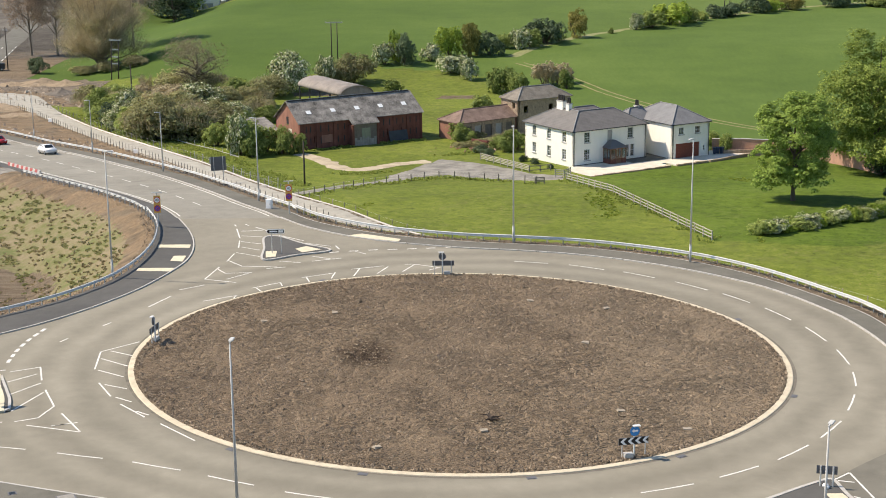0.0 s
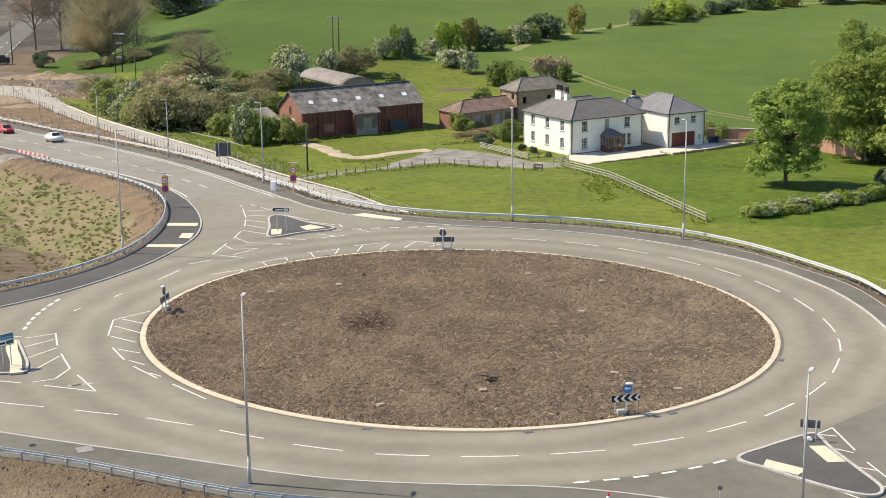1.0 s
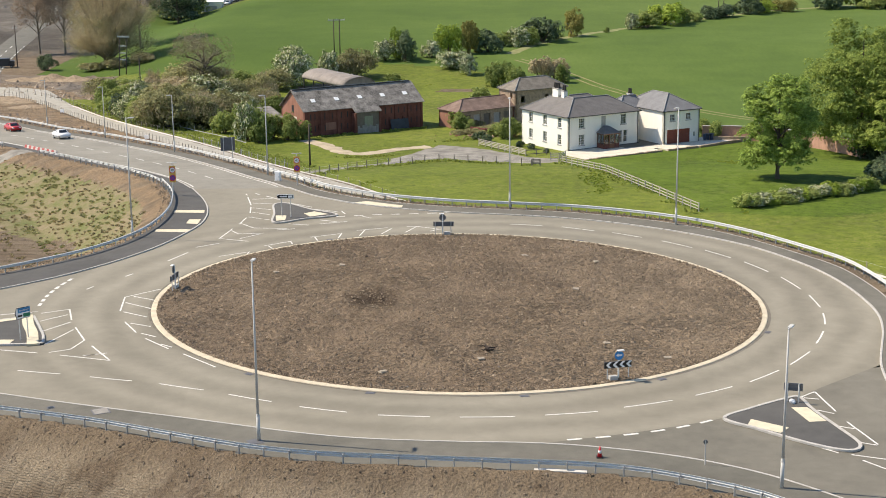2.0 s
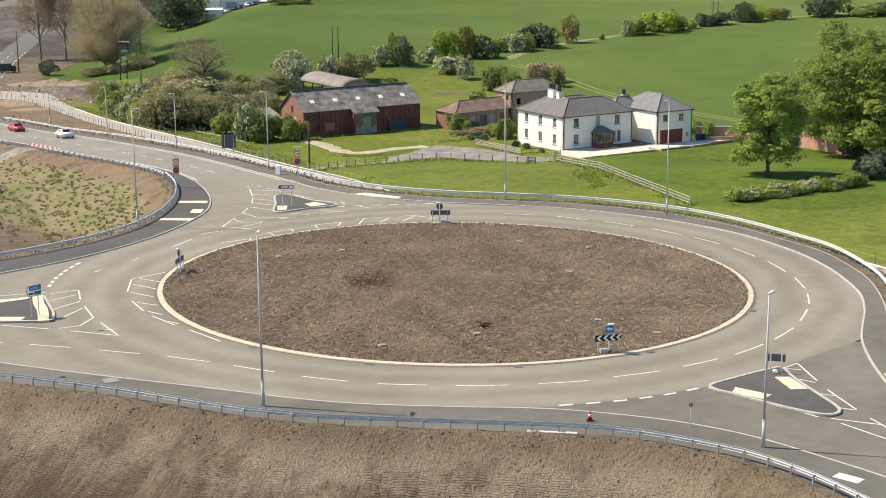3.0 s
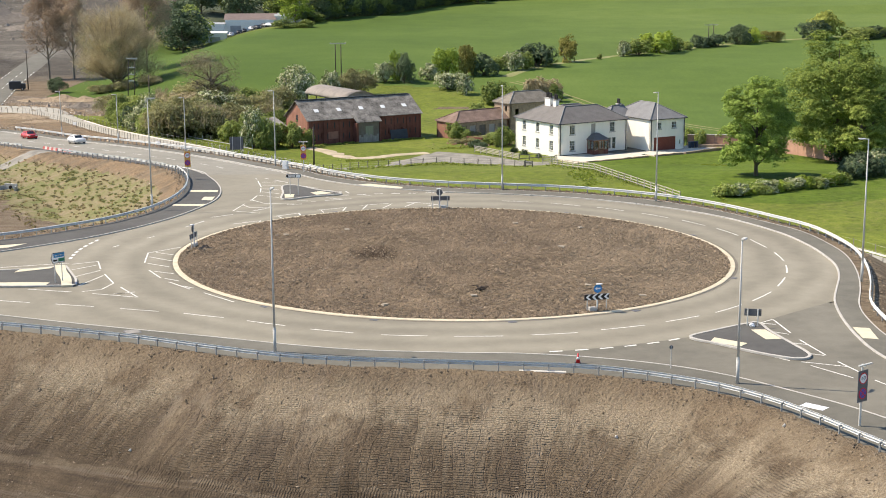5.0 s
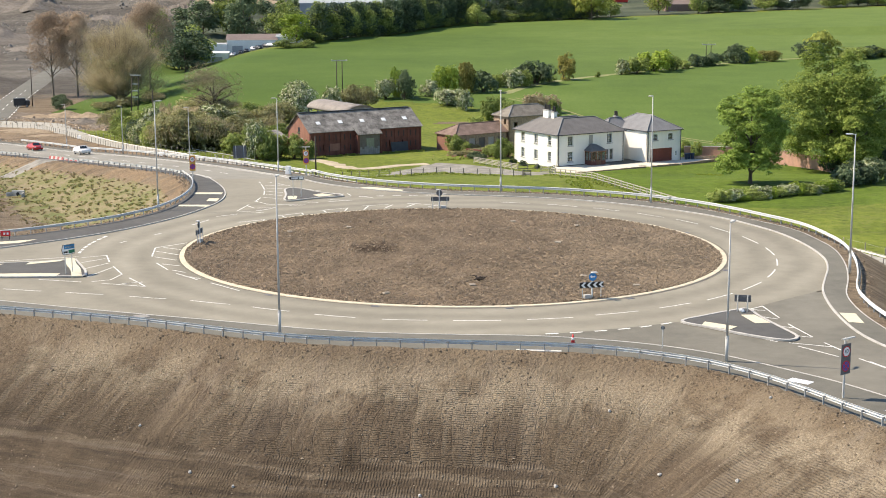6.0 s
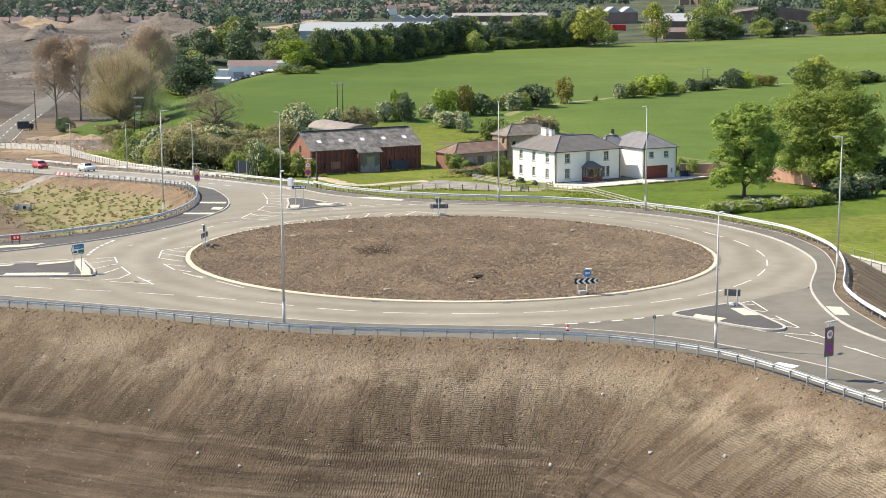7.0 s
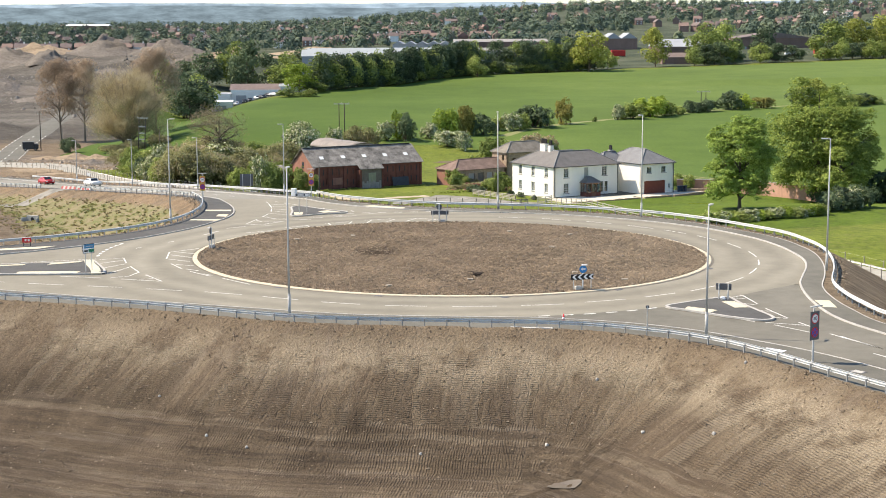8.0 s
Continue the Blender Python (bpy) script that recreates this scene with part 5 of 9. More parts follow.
def small_post(x, y):
    t = thing("marker_post", "thin grey post with a small round plate", "post")
    part("post", cyl(0.03, 0.03, -0.1, 1.5, 8), M_COLUMN, t)
    part("plate", disc(0.13, -0.01, 0.01, 0, 1.42), M_SIGNGREY, t, "small dark plate")
    t.matrix_world = pose(x, y, 0.08)


small_post(13.95, -37.8)


def traffic_cone(x, y):
    t = thing("traffic_cone", "small red traffic cone standing on the footway", "traffic cone")
    part("base", box(-0.2, 0.2, -0.2, 0.2, 0.0, 0.05, None, 0.01), M_SIGNBLACK, t, "black rubber base")
    part("cone", cyl(0.15, 0.035, 0.05, 0.68, 14), M_SIGNRED, t, "", True)
    part("sleeve", cyl(0.112, 0.082, 0.27, 0.44, 14), M_SIGNWHITE, t, "white reflective sleeve", True)
    t.matrix_world = pose(x, y, 0.09)


traffic_cone(8.06, -36.43)


def root_clump(x, y):
    """A torn-out tree root with short crooked arms and earth on it."""
    t = thing("tree_root", "dark torn-out tree root lying on the bare soil", "root")
    rnd = np.random.RandomState(17)
    for i in range(7):
        a = 6.283 * i / 7
        p = [np.array([0, 0, 0.1])]
        for k in range(3):
            p.append(p[-1] + np.array([math.cos(a), math.sin(a), 0.35 * (rnd.rand() - 0.2)]) * 0.22 + 0.08 * rnd.normal(size=3))
        v, f = tube_arrays(p, [0.09, 0.07, 0.045, 0.015], 6)
        link_mesh("arm", v, f, M_ROOT, t, "", True)
    bm = bmesh.new()
    bmesh.ops.create_icosphere(bm, subdivisions=2, radius=0.24)
    for v in bm.verts:
        v.co *= 1 + 0.5 * noise.noise(v.co * 7)
        v.co.z = v.co.z * 0.7 + 0.1
    part("stump", bm, M_ROOT, t)
    t.matrix_world = pose(x, y, island_level(math.hypot(x, y + 0.6) / 24.4) + 0.02)


M_ROOT = plain("dark_root", (0.055, 0.042, 0.032), 0.95, 0, 0.35, 6)
root_clump(2.18, -15.71)
bare = RAIL_S[(RAIL_S[:, 0] > 3.9) & (RAIL_S[:, 0] < 7.3)]
tagged(ribbon("pavement", offset(bare, 0.05), offset(bare, -0.34), len(bare), zero, 0.13, M_PALECONC, depth=0.12), "strip of pale bare concrete under the barrier", "pavement", kind="structure")


def stones(name, label, spots, sizes, material, seed):
    """Loose clods and stones as one joined piece of geometry."""
    rnd = np.random.RandomState(seed)
    base = np.array([(1, 0, 0), (-1, 0, 0), (0, 1, 0), (0, -1, 0), (0, 0, 1), (0, 0, -0.6)], float)
    tri = np.array([(0, 2, 4), (2, 1, 4), (1, 3, 4), (3, 0, 4), (2, 0, 5), (1, 2, 5), (3, 1, 5), (0, 3, 5)])
    n = len(spots)
    an = rnd.rand(n) * 6.283
    sc = sizes[:, None] * (0.55 + 0.8 * rnd.rand(n, 3))
    v = base[None] * (0.75 + 0.5 * rnd.rand(n, 6, 1)) * sc[:, None, :]
    c, s = np.cos(an)[:, None], np.sin(an)[:, None]
    x, y = v[..., 0] * c - v[..., 1] * s, v[..., 0] * s + v[..., 1] * c
    v = np.stack([x, y, v[..., 2] * 0.8], axis=-1) + spots[:, None, :]
    f = (tri[None] + 6 * np.arange(n)[:, None, None]).reshape(-1, 3)
    tagged(link_mesh(name, v.reshape(-1, 3), f, material), label, "soil", kind="stuff")


def clod_material(name, lo, hi):
    n = Nodes(name, 0.95, 0, 0.15)
    n.colour(n.ramp(n.island(), [(0.0, lo), (0.8, hi), (1.0, tuple(min(1, v * 1.35) for v in hi))]))
    return n.m


M_CLOD = clod_material("clods", (0.125, 0.095, 0.066), (0.285, 0.222, 0.152))
M_BANKCLOD = clod_material("bank_clods", (0.115, 0.088, 0.062), (0.225, 0.178, 0.126))
rnd = np.random.RandomState(11)
r, a = 0.972 * np.sqrt(rnd.rand(30000)), rnd.rand(30000) * 6.2832
sp = np.stack([*rim(a, r), island_level(r) - 0.01], axis=1)
stones("soil_clods", "loose clods and small stones on the island", sp, 0.03 + 0.10 * rnd.rand(30000) ** 2.4, M_CLOD, 12)
r, a = 0.957 + 0.0235 * rnd.rand(5600), rnd.rand(5600) * 6.2832
stones("soil_clods", "clods heaped along the inside of the island kerb", np.stack([*rim(a, r), island_level(r) + 0.02], axis=1), 0.04 + 0.10 * rnd.rand(5600) ** 2, M_CLOD, 15)
x, y = rnd.uniform(-48, 36, 48000), rnd.uniform(-66, -24, 48000)
dr = near_line(x, y, RAIL_S[::3])
ok = ~inside(x, y, PLATFORM) & (dr > 0.5) & (dr < 26) & (rnd.rand(48000) < np.where(dr < 3.5, 1, 0.45))
x, y = x[ok], y[ok]
stones("soil_clods", "loose clods and small stones on the bare bank", np.stack([x, y, land(x, y)], axis=1), 0.03 + 0.09 * rnd.rand(len(x)) ** 5, M_BANKCLOD, 13)
xy = np.concatenate([offset(RAIL_W, 0.2 + 0.9 * rnd.rand(len(RAIL_W))[:, None].mean()) + rnd.uniform(-0.6, 0.6, RAIL_W.shape) for _ in range(12)] +
                    [offset(RAIL_E, -0.4) + rnd.uniform(-0.6, 0.6, RAIL_E.shape) for _ in range(10)])
stones("soil_clods", "loose clods under the safety barriers", np.c_[xy, land(xy[:, 0], xy[:, 1])], 0.05 + 0.12 * rnd.rand(len(xy)) ** 2, M_CLOD, 14)


def boulder(x, y, r):
    bm = bmesh.new()
    bmesh.ops.create_icosphere(bm, subdivisions=2, radius=r)
    for v in bm.verts:
        v.co *= 1 + 0.5 * noise.noise(v.co * (1.6 / r) + Vector((x, y, 0)))
    ob = part("stone", bm, M_KERBGREY, None)
    ob.matrix_world = pose(x, y, land_at(x, y) + r * 0.25)
    tagged(ob, "pale loose stone on the bare soil bank", "stone", "stones on the bank")


for x, y, r in ((5.9, -50.3, 0.12), (18.7, -49.4, 0.11), (9.6, -45.2, 0.1), (15.6, -55.6, 0.12), (-16.5, -46.6, 0.11), (-13.6, -48.3, 0.1), (-20.5, -41.6, 0.1), (11.8, -52, 0.12), (-2.2, -50.2, 0.11)):
    boulder(x, y, r)

# ---- building helpers ----
def stained(name, c, var=0.25, rough=0.9, scale=0.6, drip=True):
    n = Nodes(name, rough, 0, 0.25)
    n.local()
    f = n.noise(scale, 6, 0.65)
    g = n.noise(scale * 2, 4, vec=n.moved(2.0, 2.0, 0.25))
    h = n.noise(scale * 16, 3)
    v = n.math("ADD", n.math("ADD", n.math("MULTIPLY", f, 0.45), n.math("MULTIPLY", g, 0.3)), n.math("MULTIPLY", h, 0.25))
    n.colour(n.ramp(v, [(0.32, tuple(q * (1 - var) for q in c)), (0.5, c), (0.68, tuple(min(1, q * (1 + var)) for q in c))]))
    n.bump(h, 0.3, 0.02)
    return n.m


def slate(name, c, course=3.6, var=0.2):
    n = Nodes(name, 0.8, 0, 0.15)
    n.local()
    f, g = n.noise(0.7, 6, 0.6), n.noise(7, 3)
    rows = n.wave(course / 6.2832 * 3.1, n.pos, 0.3, "Z")
    v = n.math("ADD", n.math("MULTIPLY", f, 0.6), n.math("MULTIPLY", g, 0.4))
    n.colour(n.ramp(v, [(0.33, tuple(q * (1 - var) for q in c)), (0.67, tuple(q * (1 + var) for q in c))]))
    n.bump(n.math("ADD", rows, g), 0.35, 0.03)
    return n.m


M_RENDER = stained("white_render", (0.86, 0.83, 0.75), 0.05, 0.85)
M_SLATE = slate("grey_slate", (0.165, 0.155, 0.145))
M_SLATEBLUE = slate("blue_grey_slate", (0.195, 0.195, 0.195))
M_TILE = slate("weathered_clay_tile", (0.205, 0.145, 0.115), 4, 0.45)
M_STONESLATE = slate("mossy_stone_slate", (0.20, 0.178, 0.145), 3, 0.4)
M_LEAD = plain("lead_ridge", (0.23, 0.225, 0.22), 0.8, 0, 0.2, 2)
M_BRICK = stained("old_red_brick", (0.165, 0.066, 0.048), 0.55, 0.92, 0.5)
M_BRICKORANGE = stained("orange_brick", (0.30, 0.15, 0.105), 0.3, 0.92, 0.6)
# weathered brick, its colour raised to stand in for light on the wall
M_GARDENBRICK = stained("lightened_weathered_brick", (0.47, 0.275, 0.195), 0.25, 0.92, 0.8)
M_STONE = stained("brown_stone", (0.33, 0.25, 0.175), 0.65, 0.95, 2.6)
M_SHEET = slate("fibre_cement_sheet", (0.205, 0.19, 0.168), 1.2, 0.85)
M_ROOFLIGHT = plain("white_rooflight", (0.80, 0.80, 0.78), 0.5, 0, 0.08)
M_DARKBOARD = stained("weathered_boards", (0.17, 0.145, 0.12), 0.3, 0.9, 1.5)
M_GREYBOARD = stained("silvered_boards", (0.30, 0.28, 0.25), 0.3, 0.9, 1.5)
M_GREENDOOR = stained("faded_green_door", (0.26, 0.27, 0.19), 0.25, 0.9, 1.5)
M_FRAME = plain("white_window_frame", (0.72, 0.72, 0.70), 0.5, 0, 0.06)
M_STONESILL = plain("grey_sill", (0.38, 0.36, 0.33), 0.9, 0, 0.12)
M_REDDOOR = stained("red_brown_door", (0.20, 0.062, 0.042), 0.15, 0.55, 2)
M_POT = plain("black_chimney_pot", (0.035, 0.032, 0.03), 0.8, 0, 0.2)
M_BLACKTRIM = plain("black_gutter", (0.03, 0.03, 0.032), 0.5, 0, 0.2)
M_TIMBER = stained("brown_timber", (0.20, 0.10, 0.06), 0.25, 0.7, 2)
M_FENCEWOOD = stained("silvered_fence_timber", (0.40, 0.365, 0.305), 0.3, 0.9, 2)
M_GREYWOOD = stained("dark_fence_timber", (0.20, 0.18, 0.155), 0.3, 0.9, 2)
M_RUST = stained("rusty_steel", (0.24, 0.21, 0.18), 0.35, 0.7, 0.5)
M_TARP = plain("blue_grey_tarpaulin", (0.05, 0.056, 0.062), 0.6, 0, 0.25, 1.0)


def glass_material():
    n = Nodes("window_glass", 0.03, 0, 0.5)
    n.b.inputs["Base Color"].default_value = (0.55, 0.6, 0.6, 1)
    n.b.inputs["Transmission Weight"].default_value = 0.92
    n.b.inputs["IOR"].default_value = 1.45
    return n.m


M_GLASS = glass_material()


def wall(name, length, h0, h1, holes, thick, m, material, parent, label=""):
    """A wall along local x from height h0 to h1, its outer face at y = 0, cut through by holes (x0, x1, z0, z1)."""
    xs = sorted({0.0, length, *[v for q in holes for v in q[:2]]})
    zs = sorted({h0, h1, *[v for q in holes for v in q[2:]]})
    bm = bmesh.new()
    key = {}

    def vert(x, y, z):
        k = (round(x, 4), y, round(z, 4))
        if k not in key:
            key[k] = bm.verts.new((x, y, z))
        return key[k]

    def solid(i, j):
        if not (0 <= i < len(xs) - 1 and 0 <= j < len(zs) - 1):
            return False
        x, z = (xs[i] + xs[i + 1]) / 2, (zs[j] + zs[j + 1]) / 2
        return not any(a < x < b and c < z < d for a, b, c, d in holes)

    for i in range(len(xs) - 1):
        for j in range(len(zs) - 1):
            if not solid(i, j):
                continue
            a, b, c, d = xs[i], xs[i + 1], zs[j], zs[j + 1]
            bm.faces.new([vert(a, 0, c), vert(b, 0, c), vert(b, 0, d), vert(a, 0, d)])
            bm.faces.new([vert(a, thick, c), vert(a, thick, d), vert(b, thick, d), vert(b, thick, c)])
            for di, dj, p, q in ((-1, 0, (a, c), (a, d)), (1, 0, (b, c), (b, d)), (0, -1, (a, c), (b, c)), (0, 1, (a, d), (b, d))):
                if not solid(i + di, j + dj):
                    bm.faces.new([vert(p[0], 0, p[1]), vert(q[0], 0, q[1]), vert(q[0], thick, q[1]), vert(p[0], thick, p[1])])
    bmesh.ops.transform(bm, matrix=m, verts=bm.verts)
    return part(name, bm, material, parent, label)


def window(w, h, m, parent, cols=2, rows=4, frame_m=None, sill=True, pane_m=None):
    """A sash window set in an opening whose lower left corner is m's origin."""
    fm = frame_m or M_FRAME
    bm = bmesh.new()
    t = 0.07
    for b in ((0, t, 0, h), (w - t, w, 0, h), (t, w - t, 0, t), (t, w - t, h - t, h), (t, w - t, h / 2 - 0.03, h / 2 + 0.03)):
        bm_box(bm, b[0], b[1], 0.09, 0.17, b[2], b[3])
    bmesh.ops.transform(bm, matrix=m, verts=bm.verts)
    win = part("window", bm, fm, parent, "small-paned sash window")
    bm = box(t, w - t, 0.125, 0.14, t, h - t)
    bmesh.ops.transform(bm, matrix=m, verts=bm.verts)
    part("pane", bm, pane_m or M_GLASS, win)
    bm = bmesh.new()
    for i in range(1, cols):
        x = t + (w - 2 * t) * i / cols
        bm_box(bm, x - 0.018, x + 0.018, 0.1, 0.124, t, h - t)
    for j in range(1, rows):
        if j * 2 == rows:
            continue
        z = t + (h - 2 * t) * j / rows
        bm_box(bm, t, w - t, 0.102, 0.122, z - 0.018, z + 0.018)
    bmesh.ops.transform(bm, matrix=m, verts=bm.verts)
    part("glazing", bm, fm, win)
    if sill:
        bm = box(-0.1, w + 0.1, -0.1, 0.1, -0.12, -0.002, None, 0.01)
        bmesh.ops.transform(bm, matrix=m, verts=bm.verts)
        part("sill", bm, M_STONESILL, win, "grey stone sill")
    return win


def tube_part(name, points, r, material, parent, label="", seg=6):
    v, f = tube_arrays(points, [r] * len(points), seg)
    return link_mesh(name, v, f, material, parent, label, True)


def hip_roof(x0, x1, y0, y1, z, rise, material, parent, over=0.25, along="x", hips=(True, True), ridge_m=None, label="hipped roof"):
    """A hipped or gabled roof over a rectangle; along: the way its ridge runs."""
    x0, x1, y0, y1 = x0 - over, x1 + over, y0 - over, y1 + over
    if along == "x":
        half = (y1 - y0) / 2
        a = x0 + (half if hips[0] else 0)
        b = x1 - (half if hips[1] else 0)
        ra, rb = (a, (y0 + y1) / 2, z + rise), (b, (y0 + y1) / 2, z + rise)
    else:
        half = (x1 - x0) / 2
        a = y0 + (half if hips[0] else 0)
        b = y1 - (half if hips[1] else 0)
        ra, rb = ((x0 + x1) / 2, a, z + rise), ((x0 + x1) / 2, b, z + rise)
    c = [(x0, y0, z), (x1, y0, z), (x1, y1, z), (x0, y1, z)]
    t = 0.12
    low = [(p[0], p[1], p[2] - t) for p in c]
    v = c + [ra, rb] + low
    if along == "x":
        f = [(0, 1, 5, 4), (2, 3, 4, 5), (3, 0, 4), (1, 2, 5)]
    else:
        f = [(0, 1, 4), (2, 3, 5), (3, 0, 4, 5), (1, 2, 5, 4)]
    f += [(0, 6, 7, 1), (1, 7, 8, 2), (2, 8, 9, 3), (3, 9, 6, 0), (9, 8, 7, 6)]
    roof = link_mesh("roof", v, f, material, parent, label)
    rm = ridge_m or M_LEAD
    up = Vector((0, 0, 0.03))
    lines = [(ra, rb)]
    if along == "x":
        lines += [(c[0], ra), (c[3], ra)] if hips[0] else []
        lines += [(c[1], rb), (c[2], rb)] if hips[1] else []
    else:
        lines += [(c[0], ra), (c[1], ra)] if hips[0] else []
        lines += [(c[2], rb), (c[3], rb)] if hips[1] else []
    for p, q in lines:
        tube_part("ridge_tiles", [Vector(p) + up, (Vector(p) + Vector(q)) / 2 + up, Vector(q) + up], 0.09, rm, roof)
    return roof


def corner_roof(L, D, w, z, rise, parent, over=0.25):
    """Two slated ranges of width w that meet at a corner under one hipped roof."""
    mid, half = w / 2, w / 2 + over
    e = [(-over, -over), (L + over, -over), (L + over, w + over), (w + over, w + over), (w + over, D + over), (-over, D + over)]
    top = [(mid, mid), (L + over - half, mid), (mid, D + over - half)]
    v = [(x, y, z) for x, y in e] + [(x, y, z + rise) for x, y in top] + [(x, y, z - 0.12) for x, y in e]
    f = [(0, 1, 7, 6), (1, 2, 7), (2, 3, 6, 7), (3, 4, 8, 6), (4, 5, 8), (5, 0, 6, 8), tuple(range(14, 8, -1))]
    f += [(i, 9 + i, 9 + (i + 1) % 6, (i + 1) % 6) for i in range(6)]
    roof = link_mesh("roof", v, f, M_SLATE, parent, "grey slate roof hipped at each end")
    for a, b in ((6, 7), (6, 8), (0, 6), (1, 7), (2, 7), (4, 8), (5, 8)):
        p, q = Vector(v[a]) + Vector((0, 0, 0.03)), Vector(v[b]) + Vector((0, 0, 0.03))
        tube_part("ridge_tiles", [p, (p + q) / 2, q], 0.09, M_LEAD, roof)


def gutter(p, q, parent):
    tube_part("gutter", [p, [(a + b) / 2 for a, b in zip(p, q)], q], 0.07, M_BLACKTRIM, parent, "black gutter")


def chimney(x, y, z0, z1, w, d, parent, pots=3):
    c = part("chimney", box(x - w / 2, x + w / 2, y - d / 2, y + d / 2, z0, z1, None, 0.02), M_RENDER, parent, "white rendered chimney stack")
    part("cap", box(x - w / 2 - 0.07, x + w / 2 + 0.07, y - d / 2 - 0.07, y + d / 2 + 0.07, z1, z1 + 0.13, None, 0.02), M_STONESILL, c)
    for i in range(pots):
        yy = y - d / 2 + d * (i + 0.5) / pots
        part("chimney_pot", cyl(0.2, 0.16, z1 + 0.13, z1 + 0.98, 10, Matrix.Translation((x, yy, 0))), M_POT, c, "black clay pot")


FARM_TURN = 31.3


# ---- the white farmhouse ----
def farmhouse():
    t = thing("farmhouse", "white rendered two-storey farmhouse with grey hipped slate roofs", "house")
    L, D, H, low = 14.1, 12.9, 5.35, -0.7
    side = [(y - 0.5, y + 0.5, z, z + 1.6) for y in (2.35, 6.35, 10.3) for z in (0.75, 3.45)]
    front_win = [(2.1, 3.2, 3.4, 5.0), (10.4, 11.5, 3.4, 5.0), (2.1, 3.2, 0.7, 2.4)]
    front = front_win + [(6.5, 7.4, 3.4, 5.0), (10.05, 10.75, 0.45, 2.4), (11.0, 11.75, 0.45, 2.4), (6.9, 8.0, 0.0, 2.1)]
    fm = Matrix.Identity(4)
    lm = Matrix.Translation((0, D, 0)) @ Matrix.Rotation(radians(-90), 4, "Z")
    wf = wall("wall", L, low, H, front, 0.35, fm, M_RENDER, t)
    mirrored = [(D - b, D - a, c, d) for a, b, c, d in side]
    wl = wall("wall", D, low, H, mirrored, 0.35, lm, M_RENDER, t)
    wall("wall", D, low, H, [], 0.35, Matrix.Translation((L, 0, 0)) @ Matrix.Rotation(radians(90), 4, "Z"), M_RENDER, t)
    wall("wall", L, low, H, [], 0.35, Matrix.Translation((L, D, 0)) @ Matrix.Rotation(radians(180), 4, "Z"), M_RENDER, t)
    part("plinth", box(-0.04, L + 0.04, -0.04, 0.0, low, 0.12), M_BLACKTRIM, t, "black painted plinth")
    for a, b, c, d in mirrored:
        window(b - a, d - c, lm @ Matrix.Translation((a, 0, c)), t)
    for a, b, c, d in front_win:
        window(b - a, d - c, Matrix.Translation((a, 0, c)), t, 3, 4)
    part("blind_panel", box(6.5, 7.4, 0.08, 0.2, 3.4, 5.0), M_STONESILL, t, "grey blind window panel")
    part("sill", box(6.4, 7.5, -0.1, 0.08, 3.28, 3.4), M_STONESILL, t)
    for a, b in ((10.05, 10.75), (11.0, 11.75)):
        window(b - a, 1.95, Matrix.Translation((a, 0, 0.45)), t, 1, 2, sill=False)
    part("front_door", box(6.9, 8.0, 0.1, 0.16, 0, 2.1), M_REDDOOR, t, "dark panelled front door")
    # roofs
    corner_roof(L, D, 7.4, H, 2.35, t)
    hip_roof(7.6, L, 7.0, D, H + 0.004, 1.9, M_SLATE, t, 0.2, "x", (False, True))
    part("ceiling_board", box(0.3, L - 0.3, 0.3, D - 0.3, H - 0.25, H - 0.15), M_STONESILL, t)
    part("floor_board", box(0.35, L - 0.35, 0.35, D - 0.35, 2.7, 2.85), M_DARKBOARD, t)
    chimney(3.7, 8.2, H + 1.2, H + 3.4, 0.75, 1.6, t, 4)
    chimney(3.7, 6.2, H + 1.4, H + 3.2, 0.7, 0.8, t, 2)
    gutter((-0.3, -0.3, H - 0.06), (L + 0.3, -0.3, H - 0.06), t)
    gutter((-0.3, -0.3, H - 0.06), (-0.3, D + 0.3, H - 0.06), t)
    for x in (0.12, 13.8):
        tube_part("downpipe", [(x, -0.1, 0), (x, -0.1, 2.5), (x, -0.1, H - 0.1)], 0.05, M_BLACKTRIM, t)
    # porch
    px0, px1, dep = 5.7, 8.7, 1.9
    p = part("porch", box(px0, px1, -dep, -0.0, -0.3, 0.75, None, 0.01), M_BRICK, t, "brick porch with timber glazing and slate roof")
    for x in (px0 + 0.06, px0 + 0.95, px1 - 0.95, px1 - 0.06):
        part("timber_post", box(x - 0.06, x + 0.06, -dep, -dep + 0.12, 0.75, 2.25), M_TIMBER, p)
    for y in (-dep * 0.5, -0.1):
        for x in (px0 + 0.06, px1 - 0.06):
            part("timber_post", box(x - 0.06, x + 0.06, y - 0.06, y + 0.06, 0.75, 2.25), M_TIMBER, p)
    part("head_beam", box(px0 - 0.02, px1 + 0.02, -dep - 0.02, 0, 2.25, 2.42), M_TIMBER, p)
    for a, b in ((px0 + 0.12, px0 + 0.89), (px1 - 0.89, px1 - 0.12)):
        part("pane", box(a, b, -dep + 0.05, -dep + 0.065, 0.75, 2.25), M_GLASS, p)
    door = part("porch_door", box(px0 + 1.01, px1 - 1.01, -dep - 0.03, -dep + 0.03, -0.05, 0.8), M_TIMBER, p, "brown timber porch door with glazed upper half")
    for a, b in ((px0 + 1.01, px0 + 1.11), (px0 + 1.45, px0 + 1.53), (px1 - 1.11, px1 - 1.01)):
        part("stile", box(a, b, -dep - 0.03, -dep + 0.03, 0.8, 2.2), M_TIMBER, door)
    part("pane", box(px0 + 1.11, px1 - 1.11, -dep - 0.01, -dep + 0.005, 0.8, 2.2), M_GLASS, door)
